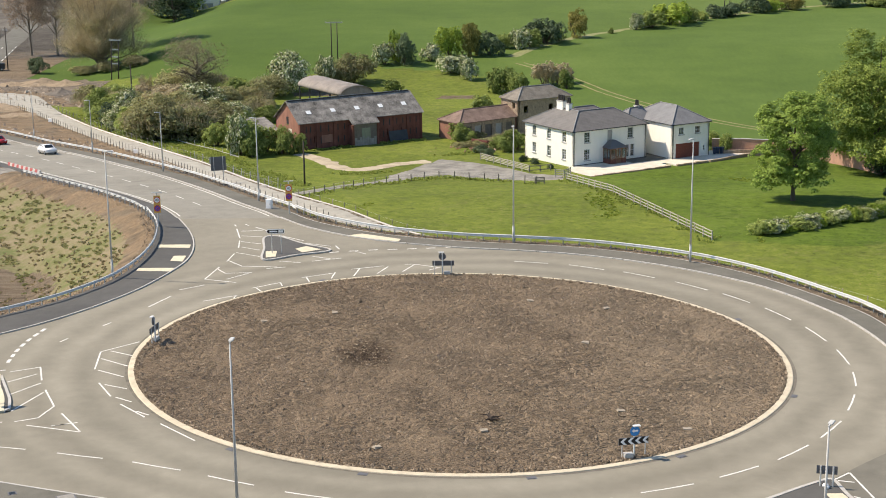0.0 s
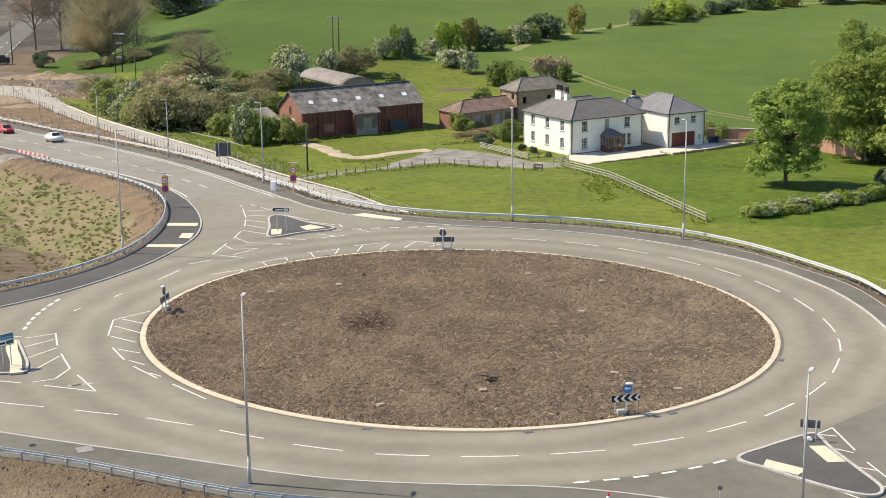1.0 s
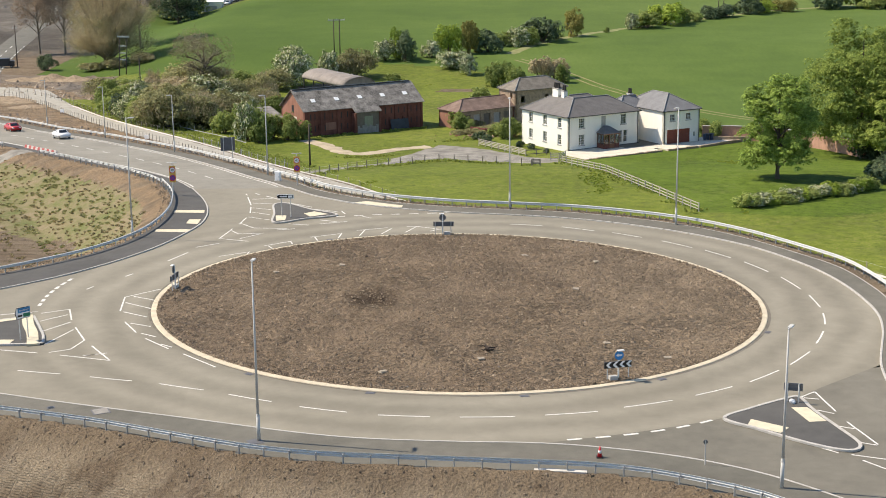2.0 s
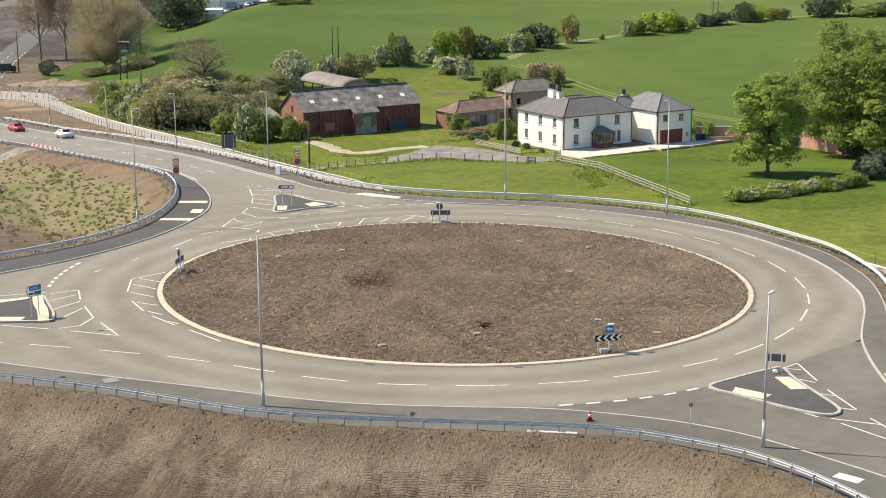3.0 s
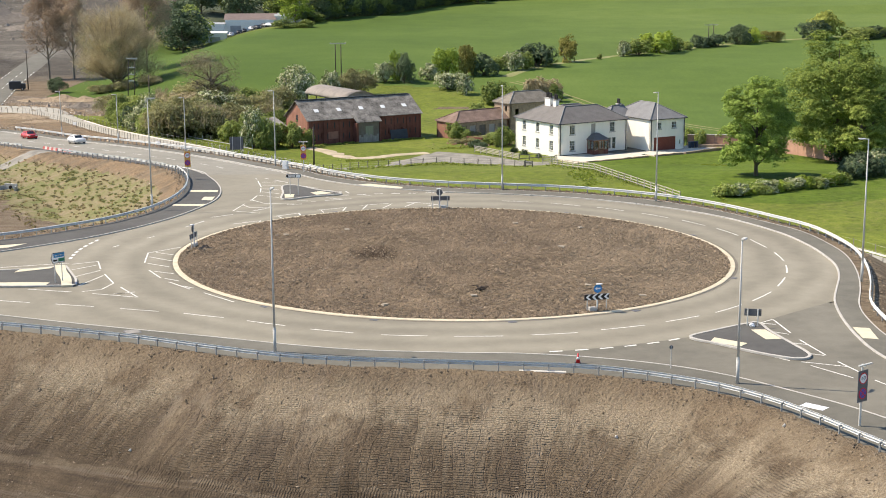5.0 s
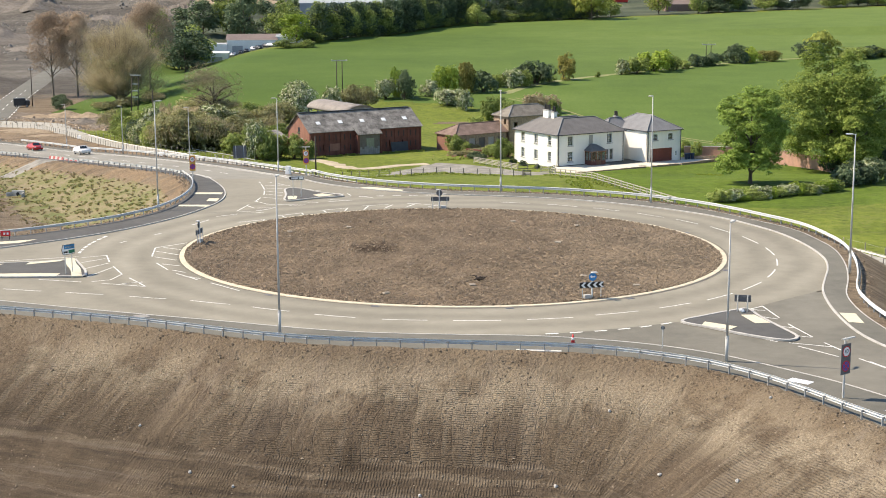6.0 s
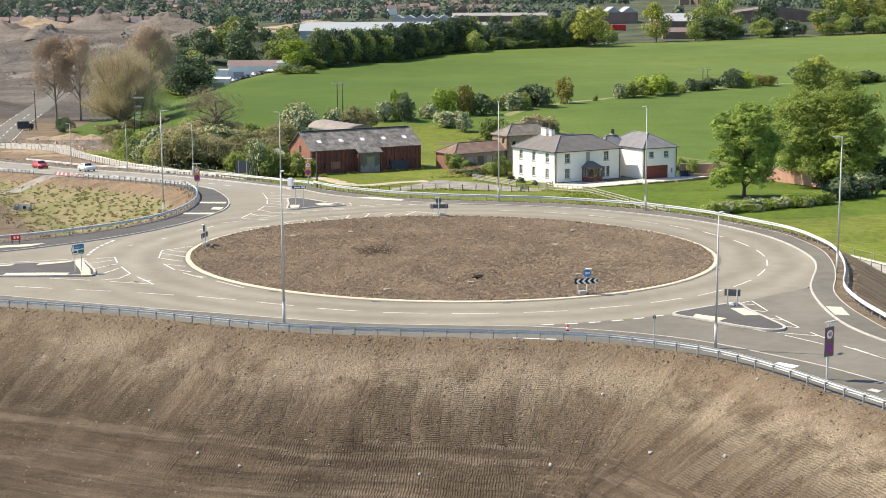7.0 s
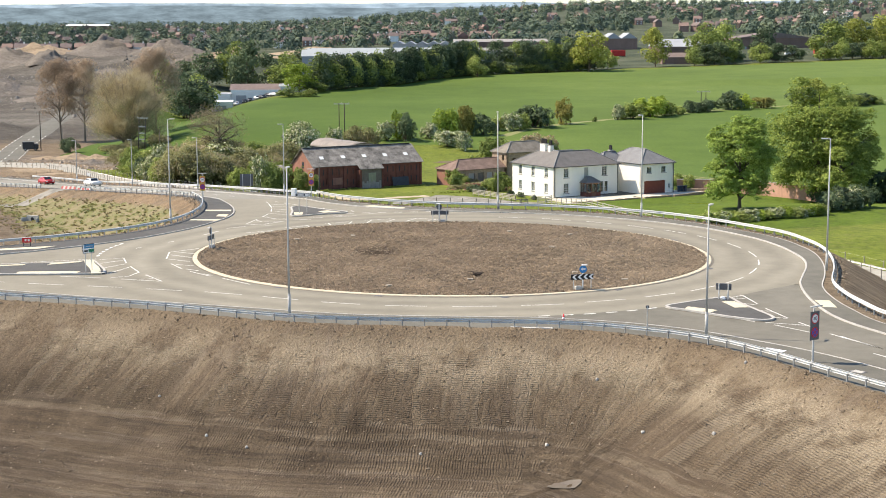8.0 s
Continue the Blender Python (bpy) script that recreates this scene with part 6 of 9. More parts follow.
    for y in (-dep + 0.12, -dep * 0.5 + 0.06):
        for x in (px0 + 0.05, px1 - 0.065):
            part("pane", box(x, x + 0.015, y, y + dep * 0.5 - 0.24, 0.75, 2.25), M_GLASS, p)
    v = [(px0 - 0.25, -dep - 0.25, 2.42), (px1 + 0.25, -dep - 0.25, 2.42), (px1 + 0.25, 0.0, 2.42), (px0 - 0.25, 0.0, 2.42), (px0 + 1.1, -0.7, 3.45), (px1 - 1.1, -0.7, 3.45), (px0 + 1.1, 0.0, 3.45), (px1 - 1.1, 0.0, 3.45)]
    link_mesh("porch_roof", v, [(0, 1, 5, 4), (3, 0, 4, 6), (1, 2, 7, 5), (4, 5, 7, 6), (3, 2, 1, 0), (3, 6, 7, 2)], M_SLATE, p, "grey slate hipped roof")
    t.matrix_world = pose(18.75, 115.2, -7.45, 0, 0, FARM_TURN)


farmhouse()


def annexe():
    t = thing("garage_block", "white rendered two-storey garage block with slate roof", "house")
    L, D, H, low = 7.3, 11.5, 5.45, -0.7
    holes = [(1.3, 2.3, 3.75, 4.85), (4.5, 5.5, 3.75, 4.85), (0.75, 5.4, 0, 2.35), (6.1, 6.5, 0.9, 1.7)]
    wall("wall", L, low, H, holes, 0.35, Matrix.Identity(4), M_RENDER, t)
    wall("wall", D, low, H, [], 0.35, Matrix.Translation((0, D, 0)) @ Matrix.Rotation(radians(-90), 4, "Z"), M_RENDER, t)
    wall("wall", D, low, H, [], 0.35, Matrix.Translation((L, 0, 0)) @ Matrix.Rotation(radians(90), 4, "Z"), M_RENDER, t)
    wall("wall", L, low, H, [], 0.35, Matrix.Translation((L, D, 0)) @ Matrix.Rotation(radians(180), 4, "Z"), M_RENDER, t)
    for a, b, c, d in holes[:2]:
        window(b - a, d - c, Matrix.Translation((a, 0, c)), t, 3, 2)
    window(0.4, 0.8, Matrix.Translation((6.1, 0, 0.9)), t, 1, 2, None, False)
    d = part("garage_door", box(0.75, 5.4, 0.12, 0.18, 0, 2.35), M_REDDOOR, t, "wide red-brown garage door")
    for i in range(1, 5):
        part("door_rib", box(0.75, 5.4, 0.105, 0.119, i * 0.47 - 0.02, i * 0.47 + 0.02), M_REDDOOR, d)
    hip_roof(0, L, 0, D, H, 2.3, M_SLATEBLUE, t, 0.25, "y")
    hip_roof(-3.4, 1.0, 7.2, D - 0.2, H + 0.004, 1.6, M_SLATEBLUE, t, 0.2, "x", (True, False))
    part("link_block", box(-3.4, 0, 7.2, D - 0.2, low, H - 0.13), M_RENDER, t)
    part("ceiling_board", box(0.3, L - 0.3, 0.3, D - 0.3, H - 0.25, H - 0.15), M_STONESILL, t)
    gutter((-0.28, -0.28, H - 0.06), (L + 0.28, -0.28, H - 0.06), t)
    gutter((-0.28, -0.28, H - 0.06), (-0.28, D, H - 0.06), t)
    for x in (0.12, 7.15):
        tube_part("downpipe", [(x, -0.1, 0), (x, -0.1, 2.5), (x, -0.1, H - 0.1)], 0.05, M_BLACKTRIM, t)
    chimney(0.3, 9.6, H - 0.6, H + 1.75, 0.7, 0.8, t, 2)
    t.matrix_world = pose(34.5, 120.4, -7.5, 0, 0, FARM_TURN - 2)


annexe()


# ---- barns ----
def brick_barn():
    t = thing("barn", "long derelict red brick barn with a stained sheet roof", "barn")
    L, D, H, R, low = 23.3, 9.2, 4.75, 3.05, -0.8
    holes = [(9.6, 13.6, 0.0, 3.2)] + [(x, x + 0.16, 1.2, 2.3) for x in (2.6, 5.4, 16.4, 19.2)]
    wall("wall", L, low, H, holes, 0.4, Matrix.Identity(4), M_BRICK, t)
    wall("wall", L, low, H, [], 0.4, Matrix.Translation((L, D, 0)) @ Matrix.Rotation(radians(180), 4, "Z"), M_BRICK, t)
    for gx, holes_g in ((0.0, [(D / 2 - 0.5, D / 2 + 0.5, 4.0, 5.4)]), (L - 0.4, [])):
        bm = polyplate([(0.4, low), (D - 0.4, low), (D - 0.4, H), (D / 2, H + R - 0.12), (0.4, H)], 0, 0.4)
        bmesh.ops.transform(bm, matrix=Matrix.Translation((gx + 0.4, 0, 0)) @ Matrix.Rotation(radians(90), 4, "Z"), verts=bm.verts)
        g = part("gable", bm, M_BRICKORANGE if gx == 0 else M_BRICK, t, "red brick gable end")
        if gx == 0:
            # black panel on the brick paints the dark of an opening
            part("loft_opening", box(-0.02, 0.03, D / 2 - 0.45, D / 2 + 0.35, 4.1, 5.3), M_BLACKTRIM, g, "black panel in place of a loft opening")
            part("patch", box(-0.02, 0.02, D / 2 - 1.6, D / 2 - 0.4, 2.6, 3.4), M_TERRACE, g, "pale rendered patch")
    for x in (0.0, 3.0, 6.2, 14.9, 17.6, 20.3, 22.9):
        part("pier", box(x, x + 0.42, -0.14, 0, low, H - 0.15), M_BRICK, t)
    for x in (1.1, 1.9, 3.8, 5.2, 7.0, 8.2, 15.7, 16.9, 18.3, 19.5, 20.9, 22.1):
        for z in (1.0, 3.0):
            # not cut through: the slit's inner dark is a black panel
            part("slit", box(x, x + 0.17, -0.012, 0.02, z, z + 1.05), M_BLACKTRIM, t, "narrow black panel in place of a ventilation slit")
    # roof in two slopes with a lower porch slope in the middle
    o, e = 0.35, 0.3
    zr = lambda y: H + R * (1 - abs(y - D / 2) / (D / 2))
    for y0, nm in ((-e, "front"), (D + e, "back")):
        v = [(-o, y0, zr(y0)), (L + o, y0, zr(y0)), (L + o, D / 2, H + R), (-o, D / 2, H + R)]
        v += [(a, b, c + 0.09) for a, b, c in v]
        link_mesh("roof", v, [(0, 1, 2, 3), (4, 5, 6, 7), (0, 1, 5, 4), (1, 2, 6, 5), (2, 3, 7, 6), (3, 0, 4, 7)], M_SHEET, t, "stained corrugated sheet roof slope")
    for i in range(12):
        part("ridge_cap", box(i * L / 12 - 0.1, (i + 1) * L / 12 - 0.16, D / 2 - 0.22, D / 2 + 0.22, H + R + 0.02 + 0.03 * (i % 3), H + R + 0.2), M_BLACKTRIM, t)
    y1 = -1.6
    v = [(9.0, y1, zr(y1) + 0.12), (14.2, y1, zr(y1) + 0.12), (14.2, 0.3, zr(0.3) + 0.12), (9.0, 0.3, zr(0.3) + 0.12)]
    v += [(a, b, c + 0.09) for a, b, c in v]
    link_mesh("canopy", v, [(0, 1, 2, 3), (4, 5, 6, 7), (0, 1, 5, 4), (1, 2, 6, 5), (2, 3, 7, 6), (3, 0, 4, 7)], M_SHEET, t, "porch slope of the same sheet")
    for x in (9.2, 13.95):
        part("porch_cheek", box(x - 0.2, x + 0.2, y1 + 0.1, 0, low, zr(y1)), M_BRICK, t)
    part("boarding", box(9.4, 13.75, y1 + 0.3, y1 + 0.4, low, zr(y1) + 0.05), M_DARKBOARD, t, "dark boards closing the doorway")
    part("door", box(10.9, 12.5, y1 + 0.22, y1 + 0.29, 1.2, 3.1), M_GREENDOOR, t, "faded green barn door")
    for i in range(9):
        part("board", box(9.5 + i * 0.46, 9.92 + i * 0.46, y1 + 0.14, y1 + 0.2, -0.2, 1.1 + 0.7 * random.random()), M_GREYBOARD, t, "loose grey board")
    part("lean_sheet", box(16.6, 20.2, -0.75, -0.69, 0.0, 1.8, Matrix.Rotation(radians(-14), 4, "X")), M_TARP, t, "blue-grey sheet leaning on the wall")
    part("patch", box(4.0, 6.0, -0.02, 0, 1.1, 2.4), M_BRICKORANGE, t, "patch of redder brick")
    run = math.hypot(D / 2, R)
    ang = math.atan2(R, D / 2)
    for i in range(5):
        x = 2.6 + i * 4.55
        m = Matrix.Translation((x, 1.9, zr(1.9) + 0.095)) @ Matrix.Rotation(ang, 4, "X")
        bm = box(-0.42, 0.42, -0.42, 0.42, 0, 0.05)
        bmesh.ops.transform(bm, matrix=m, verts=bm.verts)
        part("rooflight", bm, M_ROOFLIGHT, t, "white translucent rooflight")
    t.matrix_world = pose(-24.6, 136.1, -8.35, 0, 0, 31)


brick_barn()


def lean_to():
    t = thing("shed", "low lean-to with a grey sheet roof", "shed")
    wall("wall", 5.5, -0.8, 2.6, [], 0.25, Matrix.Identity(4), M_BRICK, t)
    part("wall", box(0, 0.25, 0.25, 6, -0.8, 2.9), M_BRICK, t)
    v = [(-0.3, -0.3, 2.6), (5.6, -0.3, 2.6), (5.6, 6.2, 4.0), (-0.3, 6.2, 4.0)]
    v += [(a, b, c + 0.1) for a, b, c in v]
    link_mesh("roof", v, [(0, 1, 2, 3), (4, 5, 6, 7), (0, 1, 5, 4), (1, 2, 6, 5), (2, 3, 7, 6), (3, 0, 4, 7)], M_SHEET, t)
    t.matrix_world = pose(-33.4, 140.0, -8.4, 0, 0, 31)


lean_to()


def dutch_barn():
    t = thing("open_barn", "open steel barn with a rusty curved sheet roof", "barn")
    W, L, H, rise = 6.6, 17.5, 5.0, 1.65
    n, vs, fs = 14, [], []
    for y in np.linspace(-0.3, L + 0.3, 9):
        for k in range(n + 1):
            a = math.pi * k / n
            vs.append((W / 2 - (W / 2 + 0.15) * math.cos(a), y, H + rise * math.sin(a) + (0.03 if int(y * 2) % 2 else 0)))
    for j in range(8):
        for k in range(n):
            i = j * (n + 1) + k
            fs.append((i, i + 1, i + n + 2, i + n + 1))
    r = link_mesh("roof", vs, fs, M_RUST, t, "curved sheet roof, grey and rusty", True)
    r.modifiers.new("thickness", "SOLIDIFY").thickness = 0.06
    bm = polyplate([(W / 2 - (W / 2) * math.cos(math.pi * k / n), H + rise * math.sin(math.pi * k / n) - 0.06) for k in range(n + 1)], -0.05, 0.05)
    part("end_sheet", bm, M_RUST, t, "rusty end sheet")
    for y in np.linspace(0.2, L - 0.2, 5):
        for x in (0.1, W - 0.1):
            part("post", box(x - 0.1, x + 0.1, y - 0.1, y + 0.1, -0.8, H), M_BLACKTRIM, t, "dark steel post")
        part("tie_beam", box(0, W, y - 0.06, y + 0.06, H - 0.15, H), M_BLACKTRIM, t)
    for x in (0.1, W - 0.1):
        part("eaves_beam", box(x - 0.08, x + 0.08, 0, L, H - 0.12, H + 0.05), M_BLACKTRIM, t)
    t.matrix_world = pose(-19.6, 163.5, -7.9, 0, 0, 31)


dutch_barn()


def outbuilding():
    t = thing("outbuilding", "low brick outbuilding with a weathered clay tile roof", "barn")
    L, D, H = 12.4, 6.0, 3.1
    holes = [(1.0 + i * 2.25, 2.5 + i * 2.25, 0.3, 2.35) for i in range(5)]
    wall("wall", L, -0.8, H, holes, 0.3, Matrix.Identity(4), M_STONE, t)
    wall("wall", D, -0.8, H, [(3.4, 4.4, 0.9, 2.3)], 0.3, Matrix.Translation((0, D, 0)) @ Matrix.Rotation(radians(-90), 4, "Z"), M_BRICKORANGE, t)
    wall("wall", L, -0.8, H, [], 0.3, Matrix.Translation((L, D, 0)) @ Matrix.Rotation(radians(180), 4, "Z"), M_BRICK, t)
    wall("wall", D, -0.8, H, [], 0.3, Matrix.Translation((L, 0, 0)) @ Matrix.Rotation(radians(90), 4, "Z"), M_BRICK, t)
    for i, (a, b, c, d) in enumerate(holes):
        part("shutter", box(a, b, 0.2, 0.26, c, d), (M_DARKBOARD, M_STONESILL)[i % 2], t, "old boarding in a bay")
    hip_roof(0, L, 0, D, H, 1.75, M_TILE, t, 0.25, "x", (True, False), M_TILE)
    t.matrix_world = pose(1.9, 144.2, -8.3, 0, 0, 36)


outbuilding()


def stone_stable():
    t = thing("stone_building", "two-storey brown stone building with a hipped stone slate roof", "barn")
    L, D, H = 11.2, 5.4, 5.9
    wall("wall", L, -0.8, H, [(1.2, 2.1, 3.6, 4.8), (6.5, 7.4, 3.6, 4.8), (4, 5.2, 0, 2.2)], 0.4, Matrix.Identity(4), M_STONE, t)
    wall("wall", D, -0.8, H, [(3.6, 4.4, 4.3, 5.4)], 0.4, Matrix.Translation((0, D, 0)) @ Matrix.Rotation(radians(-90), 4, "Z"), M_STONE, t)
    wall("wall", D, -0.8, H, [], 0.4, Matrix.Translation((L, 0, 0)) @ Matrix.Rotation(radians(90), 4, "Z"), M_STONE, t)
    wall("wall", L, -0.8, H, [], 0.4, Matrix.Translation((L, D, 0)) @ Matrix.Rotation(radians(180), 4, "Z"), M_STONE, t)
    part("loft_floor", box(0.4, L - 0.4, 0.4, D - 0.4, 2.7, 2.9), M_DARKBOARD, t)
    hip_roof(0, L, 0, D, H, 1.9, M_STONESLATE, t, 0.3, "x")
    t.matrix_world = pose(12.2, 151.2, -8.3, 0, 0, 31)


stone_stable()

# ---- terrace, garden and walls ----
terrace = thing("terrace", "pale paved terrace edged by a low dark stone wall", "terrace", kind="structure")
c31, s31 = math.cos(radians(FARM_TURN)), math.sin(radians(FARM_TURN))


def farm(x, y):
    """Farmhouse plan to world."""
    return (18.75 + x * c31 - y * s31, 115.2 + x * s31 + y * c31)


flat_polygon("paving", [farm(-2.5, -7.8), farm(5, -7.9), farm(12.4, -8.0), farm(12.6, -5.6), farm(13.5, -5.6), farm(13.6, -8.0), farm(20, -7.8), farm(31, -6.6), farm(31, -1.5), farm(24, -1.2), farm(23.5, 6.0), farm(14.1, 6), farm(14.1, 0), farm(-0.8, 0), farm(-2.5, -3)],
             -7.42, M_TERRACE, "pale concrete paving", "", terrace, 0.7)
flat_polygon("drive_patch", [farm(9.2, -2.9), farm(14.0, -3.1), farm(18.4, -2.6), farm(18.6, 5.5), farm(14.15, 5.5), farm(14.15, -0.06), farm(9.2, -0.06)], -7.405, M_FOOT, "dark asphalt patch between the buildings", "", terrace, 0.01)
for a, b in ((-2.6, 12.4), (13.6, 20.2), (20.2, 31)):
    for k in range(int((b - a) / 0.75)):
        x = a + k * 0.75
        p = farm(x, -8.02 if x < 20 else -8.02 + (x - 20) * 0.115)
        o = part("stone", box(0, 0.72, -0.2, 0.16, -0.75, 0.02 + 0.09 * random.random(), None, 0.03), M_STONE, terrace)
        o.matrix_world = pose(p[0], p[1], -7.4, 0, 0, FARM_TURN + random.uniform(-3, 3))


def garden_wall(points, h, material, label, cap=True):
    t = thing("garden_wall", label, "wall")
    for (x0, y0), (x1, y1) in zip(points[:-1], points[1:]):
        ln = math.hypot(x1 - x0, y1 - y0)
        z0, z1 = land_at(x0, y0), land_at(x1, y1)
        m = Matrix.Translation((x0, y0, 0)) @ Matrix.Rotation(math.atan2(y1 - y0, x1 - x0), 4, "Z")
        zb, zt = min(z0, z1) - 0.5, max(z0, z1) + h
        part("panel", box(0, ln, -0.18, 0.18, zb, zt, m), material, t)
        if cap:
            part("coping", box(0, ln, -0.24, 0.24, zt, zt + 0.1, m, 0.02), M_STONESILL, t, "stone coping")
    return t


garden_wall([(42.0, 127.6), (46.5, 127.2), (50.6, 125.6), (56.4, 120.0), (60.2, 113.2), (63, 106)], 2.3, M_GARDENBRICK, "weathered orange brick garden wall")
garden_wall([(42.3, 124.9), (46, 125.0), (49.6, 124.4)], 0.9, M_STONE, "low rough stone retaining wall", False)
garden_wall([(3.9, 139.6), (6.4, 137.2), (8.6, 138.6)], 1.0, M_BRICK, "broken low red brick garden wall", False)


def bins():
    for i, (x, y) in enumerate(((8.2, -0.3), (8.9, -0.2), (9.5, -0.5))):
        t = thing("wheelie_bin", "dark blue wheeled bin beside the garage", "bin", "bins by the garage")
        part("body", cyl(0.26, 0.34, 0.05, 1.0, 4, Matrix.Rotation(radians(45), 4, "Z")), M_BIN, t)
        part("lid", box(-0.3, 0.3, -0.34, 0.32, 1.0, 1.08, None, 0.02), M_BIN, t)
        a = radians(FARM_TURN - 2)
        t.matrix_world = pose(34.5 + x * math.cos(a) - y * math.sin(a), 120.4 + x * math.sin(a) + y * math.cos(a), -7.42, 0, 0, 20 * i)


M_BIN = plain("bin_plastic", (0.035, 0.05, 0.085), 0.5, 0, 0.15)
bins()

# ---- plants ----
M_BARK = stained("grey_brown_bark", (0.12, 0.095, 0.07), 0.3, 0.95, 3)
M_PALEBARK = stained("pale_bark", (0.20, 0.165, 0.125), 0.3, 0.95, 3)
LEAVES = {
    "sycamore": leafy("sycamore_leaves", (0.078, 0.132, 0.02), (0.325, 0.43, 0.08), 0.45, 0.22),
    "maple": leafy("maple_leaves", (0.14, 0.195, 0.03), (0.46, 0.53, 0.115), 0.45, 0.25),
    "green": leafy("shrub_leaves", (0.12, 0.165, 0.035), (0.40, 0.46, 0.13)),
    "dark": leafy("dark_leaves", (0.042, 0.066, 0.035), (0.155, 0.205, 0.098), 0.45, 0.2),
    "lime": leafy("bright_spring_leaves", (0.131, 0.201, 0.021), (0.438, 0.525, 0.079)),
    "bronze": leafy("bronze_leaves", (0.18, 0.165, 0.04), (0.46, 0.42, 0.12)),
    "olive": leafy("olive_thicket_leaves", (0.165, 0.165, 0.066), (0.41, 0.395, 0.175)),
    "buff": leafy("buff_twigs", (0.29, 0.24, 0.14), (0.60, 0.51, 0.32), 0.2, 0.35),
    "yellow": leafy("yellow_green_leaves", (0.17, 0.19, 0.03), (0.48, 0.50, 0.12)),
}


def blossom_material():
    """Fresh green leaves with creamy white flower heads in loose clusters."""
    n = Nodes("hawthorn_blossom", 0.7, 0, 0.2)
    f = n.math("ADD", n.math("MULTIPLY", n.island(), 0.55), n.math("MULTIPLY", n.noise(0.9, 3, 0.6), 0.65))
    c = n.ramp(f, [(0.34, (0.085, 0.125, 0.035)), (0.56, (0.25, 0.30, 0.105)), (0.68, (0.40, 0.42, 0.21)), (0.84, (0.70, 0.67, 0.48))])
    n.colour(c)
    return n.m


LEAVES["blossom"] = blossom_material()
LEAVES["pinkish"] = leafy("pinkish_buds", (0.26, 0.195, 0.135), (0.52, 0.41, 0.295), 0.2, 0.3)
LEAVES["hazel"] = leafy("tan_twigs", (0.27, 0.23, 0.135), (0.54, 0.465, 0.29), 0.2, 0.3)


def haze_tinted_leaves():
    n = Nodes("haze_tinted_leaves", 0.8, 0, 0.15)
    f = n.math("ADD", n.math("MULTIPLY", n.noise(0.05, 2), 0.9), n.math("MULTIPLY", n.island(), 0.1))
    # haze of distance is painted in: leaf colours shifted to blue-grey
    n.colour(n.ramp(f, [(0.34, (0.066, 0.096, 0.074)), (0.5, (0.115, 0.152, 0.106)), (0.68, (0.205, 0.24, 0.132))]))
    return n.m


LEAVES["far"] = haze_tinted_leaves()


def leaf_cards(centres, normals, size, rnd, stretch=1.0, droop=0.0):
    """One small folded leaf spray per centre: vertices and faces."""
    n = len(centres)
    a = rnd.normal(size=(n, 3))
    u = np.cross(normals, a)
    u /= np.linalg.norm(u, axis=1)[:, None] + 1e-9
    v = np.cross(normals, u)
    s = (size * (0.6 + 0.8 * rnd.rand(n)))[:, None]
    p = [centres - u * s * 0.5 * stretch, centres - v * s * 0.42, centres + u * s * 0.5 * stretch, centres + v * s * 0.42]
    fold = normals * s * 0.12
    verts = np.stack([p[0], p[1] + fold, p[2], p[3] + fold], axis=1).reshape(-1, 3)
    i = 4 * np.arange(n)[:, None]
    return verts, i + np.array([[0, 1, 2, 3]])


def crown_points(rnd, n, rx, rz, cz, lobes, top=0.55, flat=0.0):
    """Leaf places and facings on a cluster of lobes round a crown centre."""
    d = rnd.normal(size=(lobes, 3))
    d /= np.linalg.norm(d, axis=1)[:, None]
    d[:, 2] = np.where(d[:, 2] < -0.85, -d[:, 2], d[:, 2])
    if lobes >= 40:
        k = np.arange(lobes // 5)
        d[k] = np.stack([0.84 * np.cos(k * 2.4), 0.84 * np.sin(k * 2.4), np.full(len(k), -0.72)], axis=1)
    rad = (0.42 if lobes < 30 else 0.5) + 0.40 * rnd.rand(lobes) ** 0.7
    c = d * np.array([rx, rx, rz]) * rad[:, None]
    lr = (1.0 + 0.8 * rnd.rand(lobes)) * (1.0 if lobes < 30 else 1.45) / math.sqrt(lobes) * rx
    w = lr ** 2
    k = rnd.choice(lobes, n, p=w / w.sum())
    e = rnd.normal(size=(n, 3))
    e /= np.linalg.norm(e, axis=1)[:, None]
    e[:, 2] = np.where((e[:, 2] < -0.45) & (rnd.rand(n) < 0.5), -e[:, 2], e[:, 2])
    shell = (0.72 + 0.36 * rnd.rand(n) ** 0.7 + np.where(rnd.rand(n) < 0.10, 0.4 * rnd.rand(n), 0))[:, None]
    p = c[k] + e * lr[k][:, None] * shell * np.array([1, 1, 0.85])
    p[:, 2] += cz
    nrm = e * 0.7 + 0.45 * rnd.normal(size=(n, 3)) + np.array([0, 0, 0.35])
    nrm /= np.linalg.norm(nrm, axis=1)[:, None]
    return p, nrm


